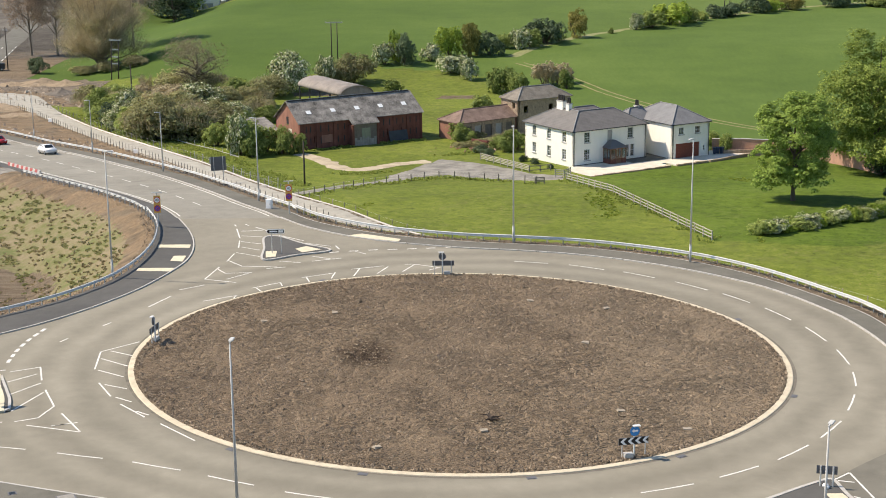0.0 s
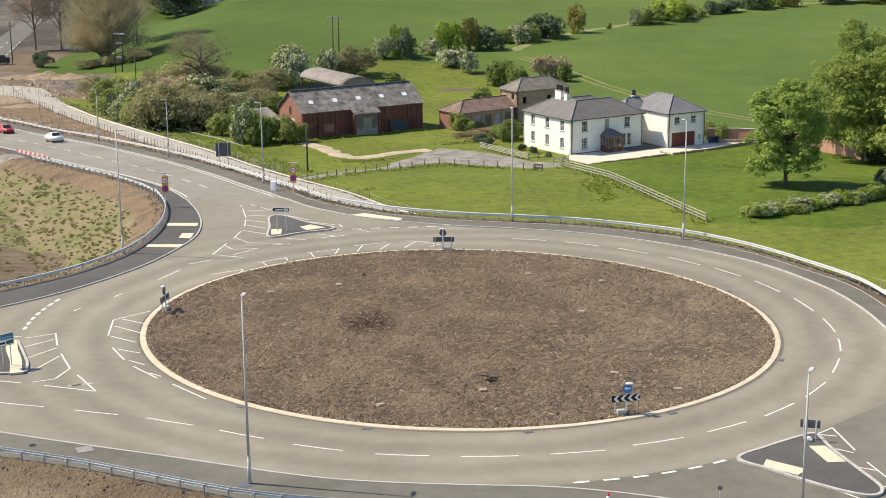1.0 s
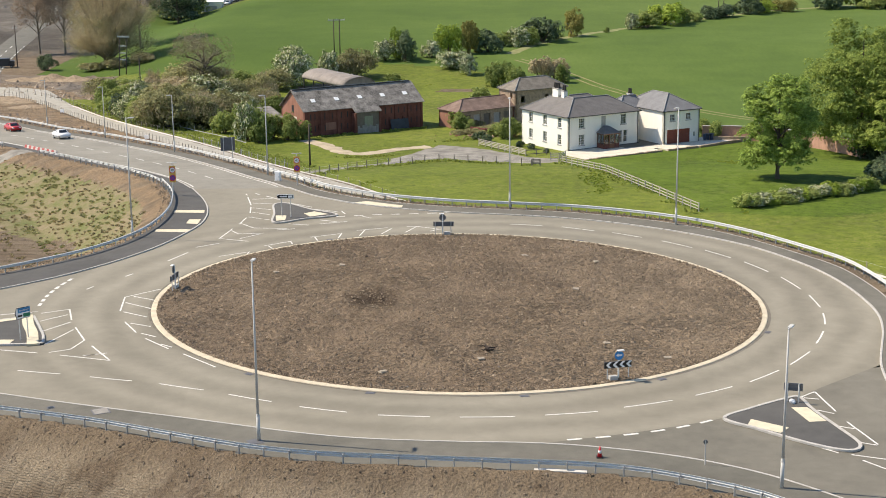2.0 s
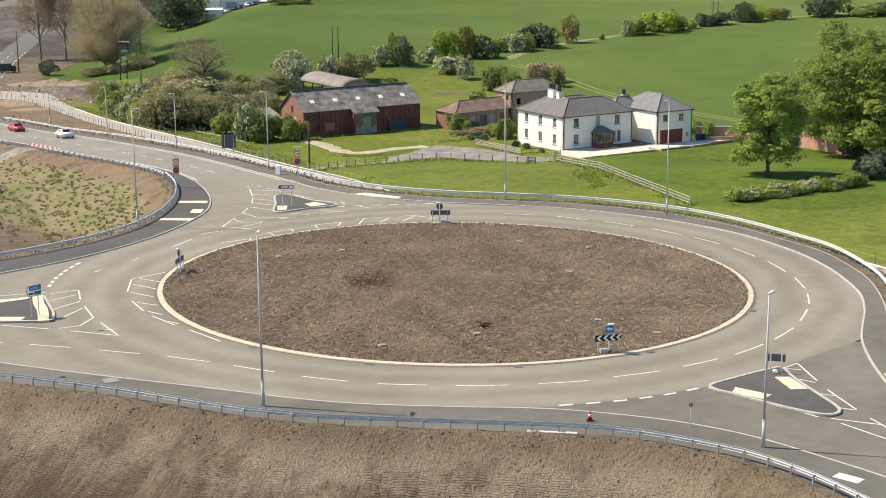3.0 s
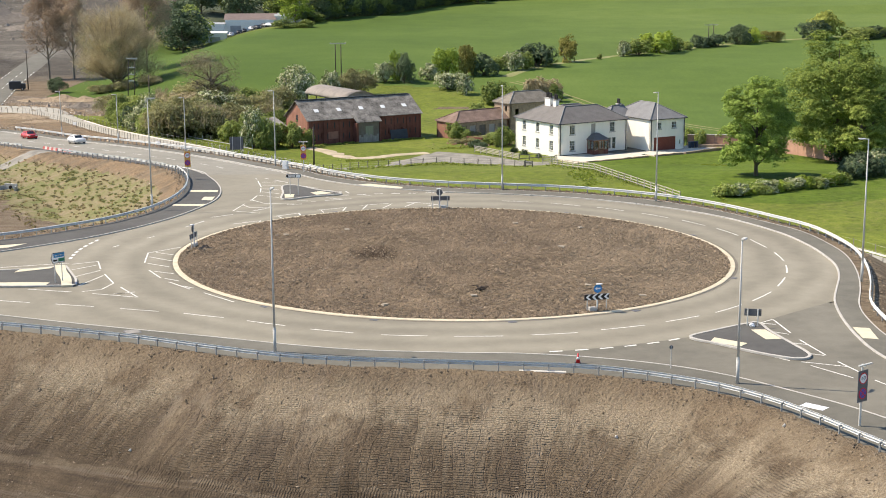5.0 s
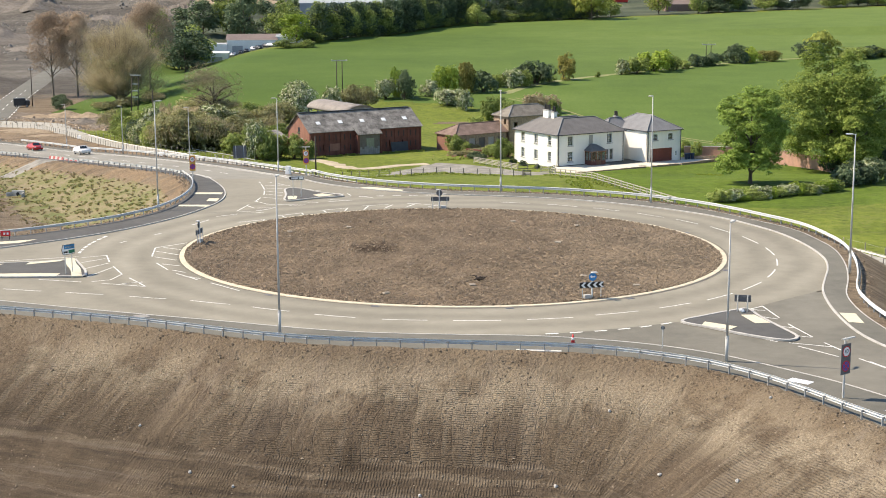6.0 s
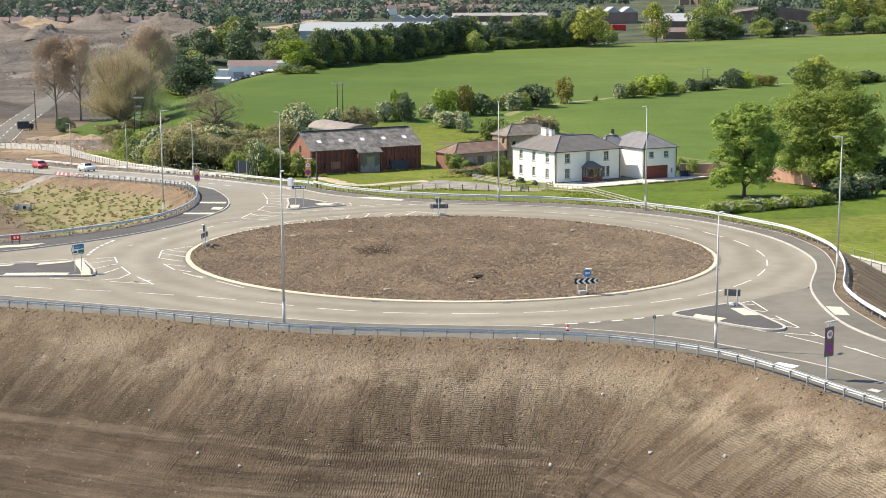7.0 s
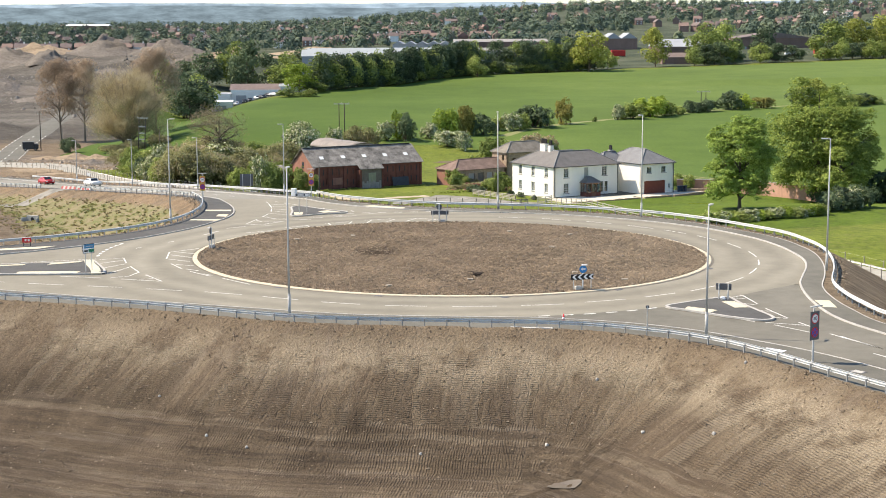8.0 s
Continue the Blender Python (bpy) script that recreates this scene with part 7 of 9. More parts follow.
def clumped_points(rnd, n, rx, rz, cz, lobes, each=32):
    """Leaf places and facings in small tufts that stand on the lobes of a crown, with gaps between them."""
    k = max(60, n // each)
    c, out = crown_points(rnd, k, rx, rz, cz, lobes)
    away = c - np.array([0, 0, cz])
    away /= np.linalg.norm(away, axis=1)[:, None] + 1e-9
    rad = rx * (0.055 + 0.05 * rnd.rand(k)) * (1.0 if lobes >= 60 else 1.25)
    i = rnd.randint(0, k, n)
    d = rnd.normal(size=(n, 3))
    d /= np.linalg.norm(d, axis=1)[:, None]
    d[:, 2] = np.where((d[:, 2] < -0.2) & (rnd.rand(n) < 0.7), -d[:, 2], d[:, 2])
    p = c[i] + d * rad[i][:, None] * np.array([1.15, 1.15, 0.7])
    nrm = 0.55 * d + 0.35 * away[i] + np.array([0, 0, 0.55]) + 0.28 * rnd.normal(size=(n, 3))
    return p, nrm / np.linalg.norm(nrm, axis=1)[:, None]


def limbs(rnd, h, r, fork, count, girth):
    """A tapered trunk with limbs that bend into the crown."""
    vs, fs = [], []

    def add(pts, rad, seg):
        v, f = tube_arrays(pts, rad, seg)
        o = len(vs)
        vs.extend(v)
        fs.extend([tuple(i + o for i in q) for q in f])

    lean = rnd.uniform(-0.03, 0.03, 2) * h
    zs = np.array([-0.4, 0.0, fork * 0.5, fork, h * 0.6, h * 0.86])
    pts = np.stack([lean[0] * zs / h, lean[1] * zs / h, zs], axis=1)
    add(pts, np.array([1.5, 1.15, 0.9, 0.8, 0.42, 0.08]) * girth, 9)
    for i in range(count):
        a = 6.283 * (i + rnd.rand() * 0.6) / count
        z0 = fork * (0.85 + 0.25 * rnd.rand()) + (h * 0.45) * (i % 3) / 3
        reach = r * (0.55 + 0.35 * rnd.rand())
        up = h * (0.14 + 0.14 * rnd.rand())
        p0 = np.array([0, 0, z0])
        p1 = p0 + np.array([math.cos(a) * reach * 0.45, math.sin(a) * reach * 0.45, up * 0.6])
        p2 = p0 + np.array([math.cos(a + 0.25) * reach, math.sin(a + 0.25) * reach, up])
        add(np.array([p0, (p0 + p1) / 2 + [0, 0, 0.1], p1, p2]), np.array([0.42, 0.34, 0.26, 0.05]) * girth, 6)
        for s in range(2):
            b = a + rnd.uniform(-0.9, 0.9)
            p3 = p1 + np.array([math.cos(b) * reach * 0.4, math.sin(b) * reach * 0.4, up * (0.3 + 0.5 * rnd.rand())])
            add(np.array([p1, (p1 + p3) / 2 + [0, 0, 0.12], p3]), np.array([0.18, 0.11, 0.03]) * girth, 5)
    return vs, fs


def tree(kind, h, r, fork, n, leaf, seed, label, lobes=26, category="tree", group="", girth=None, bark=None):
    rnd = np.random.RandomState(seed)
    t = thing("tree", label, category, group)
    v, f = limbs(rnd, h, r, fork, 9, girth or h * 0.022)
    link_mesh("trunk", v, f, bark or M_BARK, t, "", True)
    rz = (h - fork * 0.3) / 2
    p, nr = (clumped_points if n > 9000 else crown_points)(rnd, n, r * 1.02, rz * 1.03, h - rz * 1.02, lobes)
    low = fork * 0.65
    p[:, 2] = np.where(p[:, 2] < low, low + 0.4 * (low - p[:, 2]), p[:, 2])
    v, f = leaf_cards(p, nr, leaf, rnd)
    link_mesh("crown", v, f, LEAVES[kind], t, "")
    return t


def shrub(kind, n, leaf, seed, label, category="bush", group="", lobes=13):
    """A bush one metre in radius and one high, to be scaled to its size."""
    rnd = np.random.RandomState(seed)
    t = thing("bush", label, category, group)
    vs, fs = [], []
    for i in range(6):
        a = rnd.rand() * 6.283
        v, f = tube_arrays([(0, 0, -0.1), (0.2 * math.cos(a), 0.2 * math.sin(a), 0.25), (0.55 * math.cos(a), 0.55 * math.sin(a), 0.62)], [0.035, 0.025, 0.008], 5)
        o = len(vs)
        vs.extend(v)
        fs.extend([tuple(k + o for k in q) for q in f])
    link_mesh("stem", vs, fs, M_BARK, t, "", True)
    if kind == "olive":
        n = int(n * 0.85)
    p, nr = clumped_points(rnd, n, 0.95, 0.5, 0.48, lobes, 13)
    p[:, 2] = np.maximum(p[:, 2], 0.01)
    v, f = leaf_cards(p, nr, leaf, rnd)
    if kind in ("olive", "buff"):
        # upright twigs that stand out of the leaf mass
        k = 1300
        a, rr = rnd.rand(k) * 6.283, 0.95 * np.sqrt(rnd.rand(k))
        q = np.stack([rr * np.cos(a), rr * np.sin(a), (0.35 + 0.5 * np.sqrt(np.clip(1 - rr ** 2, 0, 1))) * (0.6 + 0.5 * rnd.rand(k))], axis=1)
        ax = np.stack([0.5 * np.cos(a) * rr, 0.5 * np.sin(a) * rr, np.ones(k)], axis=1) + 0.3 * rnd.normal(size=(k, 3))
        ax = ax / np.linalg.norm(ax, axis=1)[:, None] * (0.09 + 0.15 * rnd.rand(k))[:, None]
        sd = np.cross(ax, rnd.normal(size=(k, 3)))
        sd *= (0.007 / np.linalg.norm(sd, axis=1))[:, None]
        w = np.stack([q - sd, q + sd, q + ax + sd * 0.4, q + ax - sd * 0.4], axis=1).reshape(-1, 3)
        link_mesh("brushwood", w, 4 * np.arange(k)[:, None] + np.array([[0, 1, 2, 3]]), LEAVES["hazel"], t, "tan leafless twigs")
    link_mesh("foliage", v, f, LEAVES[kind], t, "")
    return t


BUSH = {}
BANK = "in the thicket beside the road"
WORDS = {
    "blossom": "hawthorn bush covered in white blossom", "dark": "dense dark green evergreen bush", "green": "rounded green shrub in fresh leaf", "lime": "bright yellow-green shrub in spring leaf",
    "bronze": "tall bronze-green shrub in young leaf", "olive": "tangled olive-brown thicket shrub", "buff": "leafless buff-coloured twiggy bush", "yellow": "yellow-green shrub in young leaf",
}


def plant(kind, spots, where, seed0=0, fine=1.0):
    """Bushes at (x, y, radius, height); each stands on the land."""
    fine = 3.3 if where == BANK else max(fine, 1.9)
    for i, (x, y, r, h) in enumerate(spots):
        k = (kind, i % 2, fine)
        z = land_at(x, y) - 0.12
        if where == BANK:
            r, h = r * 1.3, h * 0.95
        m = pose(x, y, z, 0, 0, (37 * i + seed0 * 53) % 360) @ Matrix.Diagonal((r * 1.08, r * 1.08 * (0.85 + 0.3 * ((i * 7) % 5) / 5), h, 1))
        if k not in BUSH:
            b = shrub(kind, int(2600 * fine), 0.125 / math.sqrt(fine), 100 + len(BUSH) * 7, WORDS[kind] + " " + where, group=kind + " bushes")
            b.matrix_world = m
            BUSH[k] = b
        else:
            src = BUSH[k]
            o = copy_thing(src, Matrix())
            o.matrix_world = m
            o["label"] = WORDS[kind] + " " + where


ROW = "in the field hedgerow"
plant("blossom", [(-14.5, 238.4, 2.9, 4.6), (-3.7, 242.5, 2.9, 3.5), (18.2, 260.7, 2.6, 4.4), (51.1, 297.2, 2.0, 3.8), (1.1, 226.3, 3.8, 3.8), (4.8, 217.0, 2.5, 4.0), (-26.0, 211.7, 2.5, 6.0)], ROW, 1)
plant("dark", [(-9.9, 237.4, 2.9, 6.5), (10.3, 250.6, 3.2, 4.7), (24.8, 268.8, 4.7, 5.6), (77.6, 325.5, 3.5, 3.3), (83.6, 329.6, 3.6, 3.6), (91.4, 337.6, 4.5, 5.2)], ROW, 2)
plant("lime", [(0.7, 249.6, 3.2, 6.7), (97.6, 341.7, 3.1, 3.8), (62.2, 309.3, 5.0, 5.8), (-11.8, 243, 2.6, 5.6)], ROW, 3)
plant("bronze", [(5.7, 249.6, 2.7, 7.4), (33.5, 281.0, 2.9, 6.4), (103.5, 345, 3.4, 3.4)], ROW, 4)
plant("green", [(14.4, 260.7, 2.6, 3.2), (43.4, 289.1, 0.9, 1.3), (56.0, 301.2, 4.2, 4.2), (67.5, 313.4, 3.2, 3.4), (133.7, 353.8, 5.6, 3.4), (144.4, 361.9, 4.7, 2.7), (20.9, 263, 2.8, 4.0), (28.6, 274, 2.4, 2.6), (72, 318, 2.2, 2.4)], ROW, 5)
plant("yellow", [(123.5, 357.9, 5.6, 8.0)], ROW, 6)
plant("dark", [(118.5, 352.5, 5.0, 5.6), (139, 358, 4.5, 3.4)], ROW, 7)
FARM = "among the farm buildings"
plant("green", [(11.2, 203.4, 3.6, 4.6), (25.1, 205.5, 1.8, 3.3), (6.3, 176.6, 2.2, 3.0), (-11.0, 204.4, 2.4, 2.2), (13.9, 155.0, 1.5, 4.0), (8.1, 135.5, 1.9, 1.9), (14.5, 199, 2.4, 4.2)], FARM, 8)
plant("blossom", [(-33.9, 131.6, 2.4, 6.4)], "beside the brick barn", 22, 1.6)
plant("green", [(-32.3, 131.0, 2.2, 5.2), (-29.9, 133.4, 2.4, 3.6), (-27.3, 132.4, 2.3, 4.1), (-36.3, 144.6, 2.4, 4.2), (-31.5, 128.8, 2.0, 3.0), (-24.6, 133.6, 1.6, 2.6), (-39.0, 141, 2.2, 3.6), (-35.2, 135, 2.2, 4.6)], "beside the brick barn", 9, 1.6)
plant("green", [(1.6, 142.4, 1.9, 3.1), (10.3, 132.4, 1.7, 3.0), (9.2, 131.2, 1.4, 2.4), (3.6, 141.4, 1.3, 1.8), (11.2, 134.2, 1.5, 2.6)], FARM, 10, 1.6)
plant("dark", [(11.6, 121.6, 0.75, 1.0), (13.1, 119.4, 0.75, 0.9), (15.4, 114.6, 0.5, 0.8), (5.2, 130.8, 1.2, 1.3), (6.2, 128.2, 1.0, 1.2)], "by the farmhouse wall", 11)
plant("buff", [(20.5, 209.7, 3.1, 4.3), (24, 212, 2.6, 3.6)], FARM, 12)
plant("olive", [(4.5, 136.6, 1.8, 1.1), (6.8, 140.5, 2.0, 1.2), (2.2, 137.8, 1.6, 0.8), (8.9, 142, 1.7, 1.5), (10.8, 146, 1.5, 1.6), (5, 146, 1.4, 1.4)], "over rubble by the outbuilding", 13)
plant("green", [(-67.6, 178.8, 2.7, 5.5), (-69.1, 202.9, 3.6, 3.6), (-63.4, 171.4, 2.8, 5.0)], BANK, 14)
plant("blossom", [(-59.4, 163, 2.8, 6.4), (-32.9, 206.5, 3.6, 7.6), (-58, 160, 2.6, 4.6)], BANK, 21)
plant("olive", [(-52.8, 151.6, 3.5, 5.6), (-49.9, 148.7, 4.0, 6.6), (-45.5, 149.8, 4.0, 6.3), (-40.6, 153.9, 3.6, 5.3), (-37.0, 200.3, 3.0, 4.7), (-20.6, 214.9, 4.3, 5.8), (-59.0, 181.5, 3.4, 4.5), (-50.6, 174.4, 3.3, 4.9),
                (-40.1, 169.3, 2.7, 3.8), (-52.5, 158, 3.2, 6.4), (-47, 162, 3.0, 5.6), (-42, 160, 2.8, 5.0), (-64, 190, 3.2, 4.4), (-56, 168, 3.0, 5.0)], BANK, 15)
plant("buff", [(-53.5, 163, 2.6, 6.6), (-54, 183, 3.4, 5.4), (-45.5, 155, 2.4, 5.0), (-60, 190, 3.0, 5.0)], BANK, 23)
plant("olive", [(-44.5, 183, 3.4, 5.0), (-61.5, 178, 3.2, 5.0), (-65.5, 184, 3.2, 4.6), (-72.5, 196, 3.4, 4.6), (-36.5, 176, 2.6, 3.6), (-38, 186, 3.0, 4.4), (-49, 201, 4.0, 5.4), (-56, 208, 4.0, 5.0)], BANK, 18)
plant("green", [(-56.6, 156, 2.4, 4.4), (-48.5, 154, 2.2, 4.0), (-37.2, 160, 2.0, 3.2), (-42.6, 190, 3.0, 5.0), (-34, 168, 2.0, 2.8)], BANK, 19)
plant("blossom", [(-46.7, 177.5, 4.4, 5.5), (-39.5, 165, 2.4, 4.0)], BANK, 16)
plant("dark", [(-103.8, 272, 2.0, 4.0), (-61.8, 167.4, 2.2, 4.6)], BANK, 17)

# the hedge in the paddock and shrubs under the big trees
for i in range(13):
    u = i / 12
    x, y = 35.6 + 17.4 * u, 57.1 + 11.6 * u
    plant(("green", "blossom", "lime")[i % 3], [(x, y, 1.6 + 0.3 * math.sin(i * 2.3), 1.45 + 0.25 * math.sin(i * 1.7 + 1))], "in the clipped paddock hedge", 20 + i)
plant("dark", [(66.5, 104, 3.2, 4.2), (71, 101, 3.2, 4.6), (62.8, 106, 2.2, 3.0), (74, 99, 3, 5.4), (55.8, 74.5, 2.2, 2.6), (58.6, 77, 2.4, 3.0), (62, 80, 2.5, 3.2)], "under the tall trees", 40)
plant("blossom", [(57, 75.5, 1.6, 2.4), (60.5, 78.4, 1.8, 2.8)], "under the tall trees", 41)
plant("green", [(44.1, 126.8, 1.2, 3.0), (42.9, 128.6, 1.6, 2.8)], "behind the garden wall", 42)

# trees
hero = tree("sycamore", 14.0, 5.0, 1.5, 62000, 0.225, 1, "broad sycamore in full spring leaf in the paddock", 80)
hero.matrix_world = pose(43.6, 78.2, land_at(43.6, 78.2))
big = tree("maple", 21.0, 8.2, 2.6, 64000, 0.28, 2, "tall spreading tree with yellow-green spring leaves", 90)
big.matrix_world = pose(62.6, 108.5, land_at(62.6, 108.5))
side = tree("maple", 17.5, 5.6, 3.0, 40000, 0.26, 3, "broad tree with fresh green leaves beside a taller one", 64)
side.matrix_world = pose(67.2, 107.2, land_at(67.2, 107.2))
low = tree("maple", 11.8, 4.6, 1.8, 26000, 0.25, 4, "lower leafy tree in front of the taller ones", 46)
low.matrix_world = pose(64.4, 100.5, land_at(64.4, 100.5))


def bare_tree(h, r, stems, seed, label, twigs, kind="buff", twig=1.2, thin=0.035, bark=None, girth=0.16, crook=0.25, fork=0.04, shoots=8, bend0=1.5):
    """A tree still in bud: many rising limbs that spread like a vase, side shoots, and fine twigs all along them."""
    rnd = np.random.RandomState(seed)
    t = thing("tree", label, "tree", "trees in bud")
    vs, fs, pool, ways = [], [], [], []

    def add(pts, rad, seg):
        v, f = tube_arrays(pts, rad, seg)
        o = len(vs)
        vs.extend(v)
        fs.extend([tuple(i + o for i in q) for q in f])

    s = np.linspace(0, 1, 8)
    for i in range(stems):
        a = 6.283 * (i * 0.618 + 0.1 * rnd.rand())
        q = math.sqrt((i + 0.5) / stems)
        top = h * (0.42 + 0.58 * math.sqrt(max(0.0, 1 - q * q))) * rnd.uniform(0.86, 1.0)
        if q > 0.7:
            top = h * rnd.uniform(0.22, 0.66)
        bend = bend0 - 0.6 * q * (bend0 > 1)
        pts = np.stack([math.cos(a) * r * q * s ** bend, math.sin(a) * r * q * s ** bend, h * fork + (top - h * fork) * s ** ((1.0 - 0.25 * q) if bend0 > 1 else 1.25)], axis=1)
        pts[1:] += np.cumsum(rnd.normal(size=(7, 3)), axis=0) * crook * np.array([1, 1, 0.5])
        pts[0] = (0.3 * girth * math.cos(a), 0.3 * girth * math.sin(a), max(-0.3, h * (fork - 0.08) - 0.3))
        add(pts, girth * (1.0 - 0.9 * s) * rnd.uniform(0.7, 1.1) + 0.02, 5)
        for j in range(shoots):
            u = rnd.uniform(0.25, 0.92)
            p = np.array([np.interp(u, s, pts[:, m]) for m in range(3)])
            b = rnd.rand() * 6.283
            way = np.array([math.cos(b), math.sin(b), 0.5 + 0.6 * rnd.rand()]) + 0.8 * (pts[-1] - pts[4]) / h
            way *= r * rnd.uniform(0.16, 0.34) * (1.15 - 0.5 * u)
            mid = p + way * 0.5 + rnd.normal(size=3) * crook * 0.4
            add(np.array([p, mid, p + way + (0, 0, 0.2)]), np.array([0.32, 0.2, 0.05]) * girth * (1.1 - u), 4)
            for w in (0.3, 0.55, 0.8, 1.0):
                pool.append(p + way * w)
                ways.append(way)
        for u in np.linspace(0.45, 1, 7):
            pool.append(np.array([np.interp(u, s, pts[:, m]) for m in range(3)]))
            ways.append(pts[-1] - pts[3])
    if fork > 0.1:
        add(np.array([(0, 0, -0.4), (0.1, 0, h * fork * 0.5), (0, 0.1, h * fork + 0.3)]), np.array([2.2, 1.7, 1.4]) * girth, 8)
    link_mesh("trunk", vs, fs, bark or M_PALEBARK, t, "", True)
    pool, ways = np.array(pool), np.array(ways)
    ways /= np.linalg.norm(ways, axis=1)[:, None] + 1e-9
    k = rnd.randint(0, len(pool), twigs)
    p = pool[k] + rnd.normal(size=(twigs, 3)) * (0.065 if bend0 > 1 else 0.11) * r
    p[:, 2] = np.maximum(p[:, 2], 0.6)
    axis = 0.7 * ways[k] + np.array([0, 0, 0.35]) + 0.5 * rnd.normal(size=(twigs, 3))
    axis /= np.linalg.norm(axis, axis=1)[:, None]
    sidev = np.cross(axis, rnd.normal(size=axis.shape))
    sidev /= np.linalg.norm(sidev, axis=1)[:, None]
    ln = (twig * (0.4 + rnd.rand(twigs)))[:, None]
    q = np.stack([p - sidev * thin, p + sidev * thin, p + axis * ln + sidev * thin * 0.3, p + axis * ln - sidev * thin * 0.3], axis=1).reshape(-1, 3)
    link_mesh("crown", q, 4 * np.arange(twigs)[:, None] + np.array([[0, 1, 2, 3]]), LEAVES[kind], t, "fine budding twigs")
    return t


bt = bare_tree(22.5, 11.2, 70, 21, "huge round-headed tree in buff bud beside the road", 42000, thin=0.026, girth=0.15)
rb = np.random.RandomState(25)
lp, ln = clumped_points(rb, 17000, 10.2, 8.4, 8.6, 60)
lp += 0.5 * rb.normal(size=lp.shape)
v, f = leaf_cards(lp, ln, 0.19, rb)
link_mesh("young_leaves", v, f, LEAVES["olive"], bt, "yellow-olive young leaves")
bt.matrix_world = pose(-87.5, 272, land_at(-87.5, 272)) @ Matrix.Diagonal((1.1, 1.1, 1, 1))
plant("olive", [(-84, 262, 3.6, 2.6), (-90, 265, 3.4, 2.2), (-76.5, 260, 3.0, 2.6)], "round the foot of the huge budding tree", 60)
def old_tree(h, r, seed, label, twigs, kind, size, girth, bark, low=0.2):
    """A tree almost bare of leaves: spreading limbs and a round head of fine twigs."""
    rnd = np.random.RandomState(seed)
    t = thing("tree", label, "tree", "trees in bud")
    v, f = limbs(rnd, h, r, h * low, 16, girth)
    link_mesh("trunk", v, f, bark, t, "", True)
    p, nr = crown_points(rnd, twigs, r * 0.92, h * 0.38, h * 0.62, 34)
    v, f = leaf_cards(p, nr, size, rnd, 6.0)
    link_mesh("crown", v, f, LEAVES[kind], t, "fine leafless twigs")
    return t


LEAVES["tan"] = leafy("grey_tan_twigs", (0.17, 0.145, 0.09), (0.36, 0.31, 0.20), 0.2, 0.2)
bt2 = old_tree(25.0, 7.6, 22, "tall slender tree in pinkish bud", 15000, "pinkish", 0.13, 0.3, M_PALEBARK, 0.25)
bt2.matrix_world = pose(-116, 312, land_at(-116, 312))
copy_thing(bt2, pose(-108.5, 311, land_at(-108.5, 311), 0, 0, 120))
copy_thing(bt2, pose(-84, 296, land_at(-84, 296), 0, 0, 60))
bt3 = old_tree(12.4, 7.2, 23, "wide old tree almost bare of leaves in the thicket", 5600, "tan", 0.1, 0.46, M_BARK)
bt3.matrix_world = pose(-51.5, 200, land_at(-51.5, 200))
bt4 = bare_tree(9.0, 5.0, 16, 24, "tangled tan-coloured scrub tree", 5000, "hazel", 0.8, 0.03, crook=0.35, girth=0.1)
bt4.matrix_world = pose(-64, 208, land_at(-64, 208)) @ Matrix.Diagonal((0.6, 0.6, 0.55, 1))
for x, y, s in ((-55, 188, 0.6), (-62, 212, 0.55), (-47.5, 158.5, 0.72), (-53.5, 166, 0.78), (-44, 168, 0.62), (-60, 170, 0.7)):
    copy_thing(bt4, pose(x, y, land_at(x, y), 0, 0, x * 9) @ Matrix.Diagonal((s, s, s, 1)))

# trees beyond the fields
FT = {}


def far_tree(kind, x, y, r, h, label="leafy tree beyond the fields"):
    k = (kind, int(abs(x * 7 + y)) % 2)
    m = pose(x, y, land_at(x, y) - 0.2, 0, 0, (x * 31 + y * 17) % 360) @ Matrix.Diagonal((r / 5, r / 5, h / 12, 1))
    if k not in FT:
        FT[k] = tree(kind, 12, 5, 0.9, 2600, 0.62, 60 + len(FT), label, 34, group="trees beyond the fields")
        FT[k].matrix_world = m
    else:
        o = copy_thing(FT[k], Matrix())
        o.matrix_world = m
        o["label"] = label


for kind, spots in (("yellow", [(69.4, 568.9, 8.8, 19.7), (105.2, 601.4, 7.0, 18.7), (226.3, 682.5, 7.7, 20.4), (240, 680, 7.6, 22.5)]),
                    ("green", [(133.8, 629.8, 8.7, 19.7), (147.7, 642.0, 8.2, 20.9), (207.8, 670.4, 10.7, 19.5), (-72, 560, 8.6, 15.8), (-57.8, 424, 4.2, 3.6), (-50.9, 426, 3.6, 3.2), (16, 545, 5, 10), (254, 690, 9, 21)]),
                    ("dark", [(167.6, 646.0, 6.8, 16.8), (-91, 402, 8.0, 14.4), (-92, 570, 8.4, 27), (-105, 470, 8.7, 15), (-100, 600, 6.0, 16.4), (-112, 640, 6.4, 18.4), (-80, 600, 6.3, 15.8), (-96, 420, 8, 15), (-90, 392, 7, 12)]),
                    ("green", [(-90, 414, 6.5, 15.0), (-97, 420, 6.5, 13.0)]),
                    ("green", [(-102, 610, 9.5, 22), (-84, 668, 9, 17), (-122, 515, 6, 20)]),
                    ("dark", [(-116, 600, 9, 17), (-130, 630, 8, 15), (-78, 690, 9, 17), (-90, 640, 8, 17), (-70, 660, 8, 15)]),
                    ("lime", [(-56, 446, 6.0, 11.5)])):
    for x, y, r, h in spots:
        far_tree(kind, x, y, r, h)
rnd = np.random.RandomState(31)
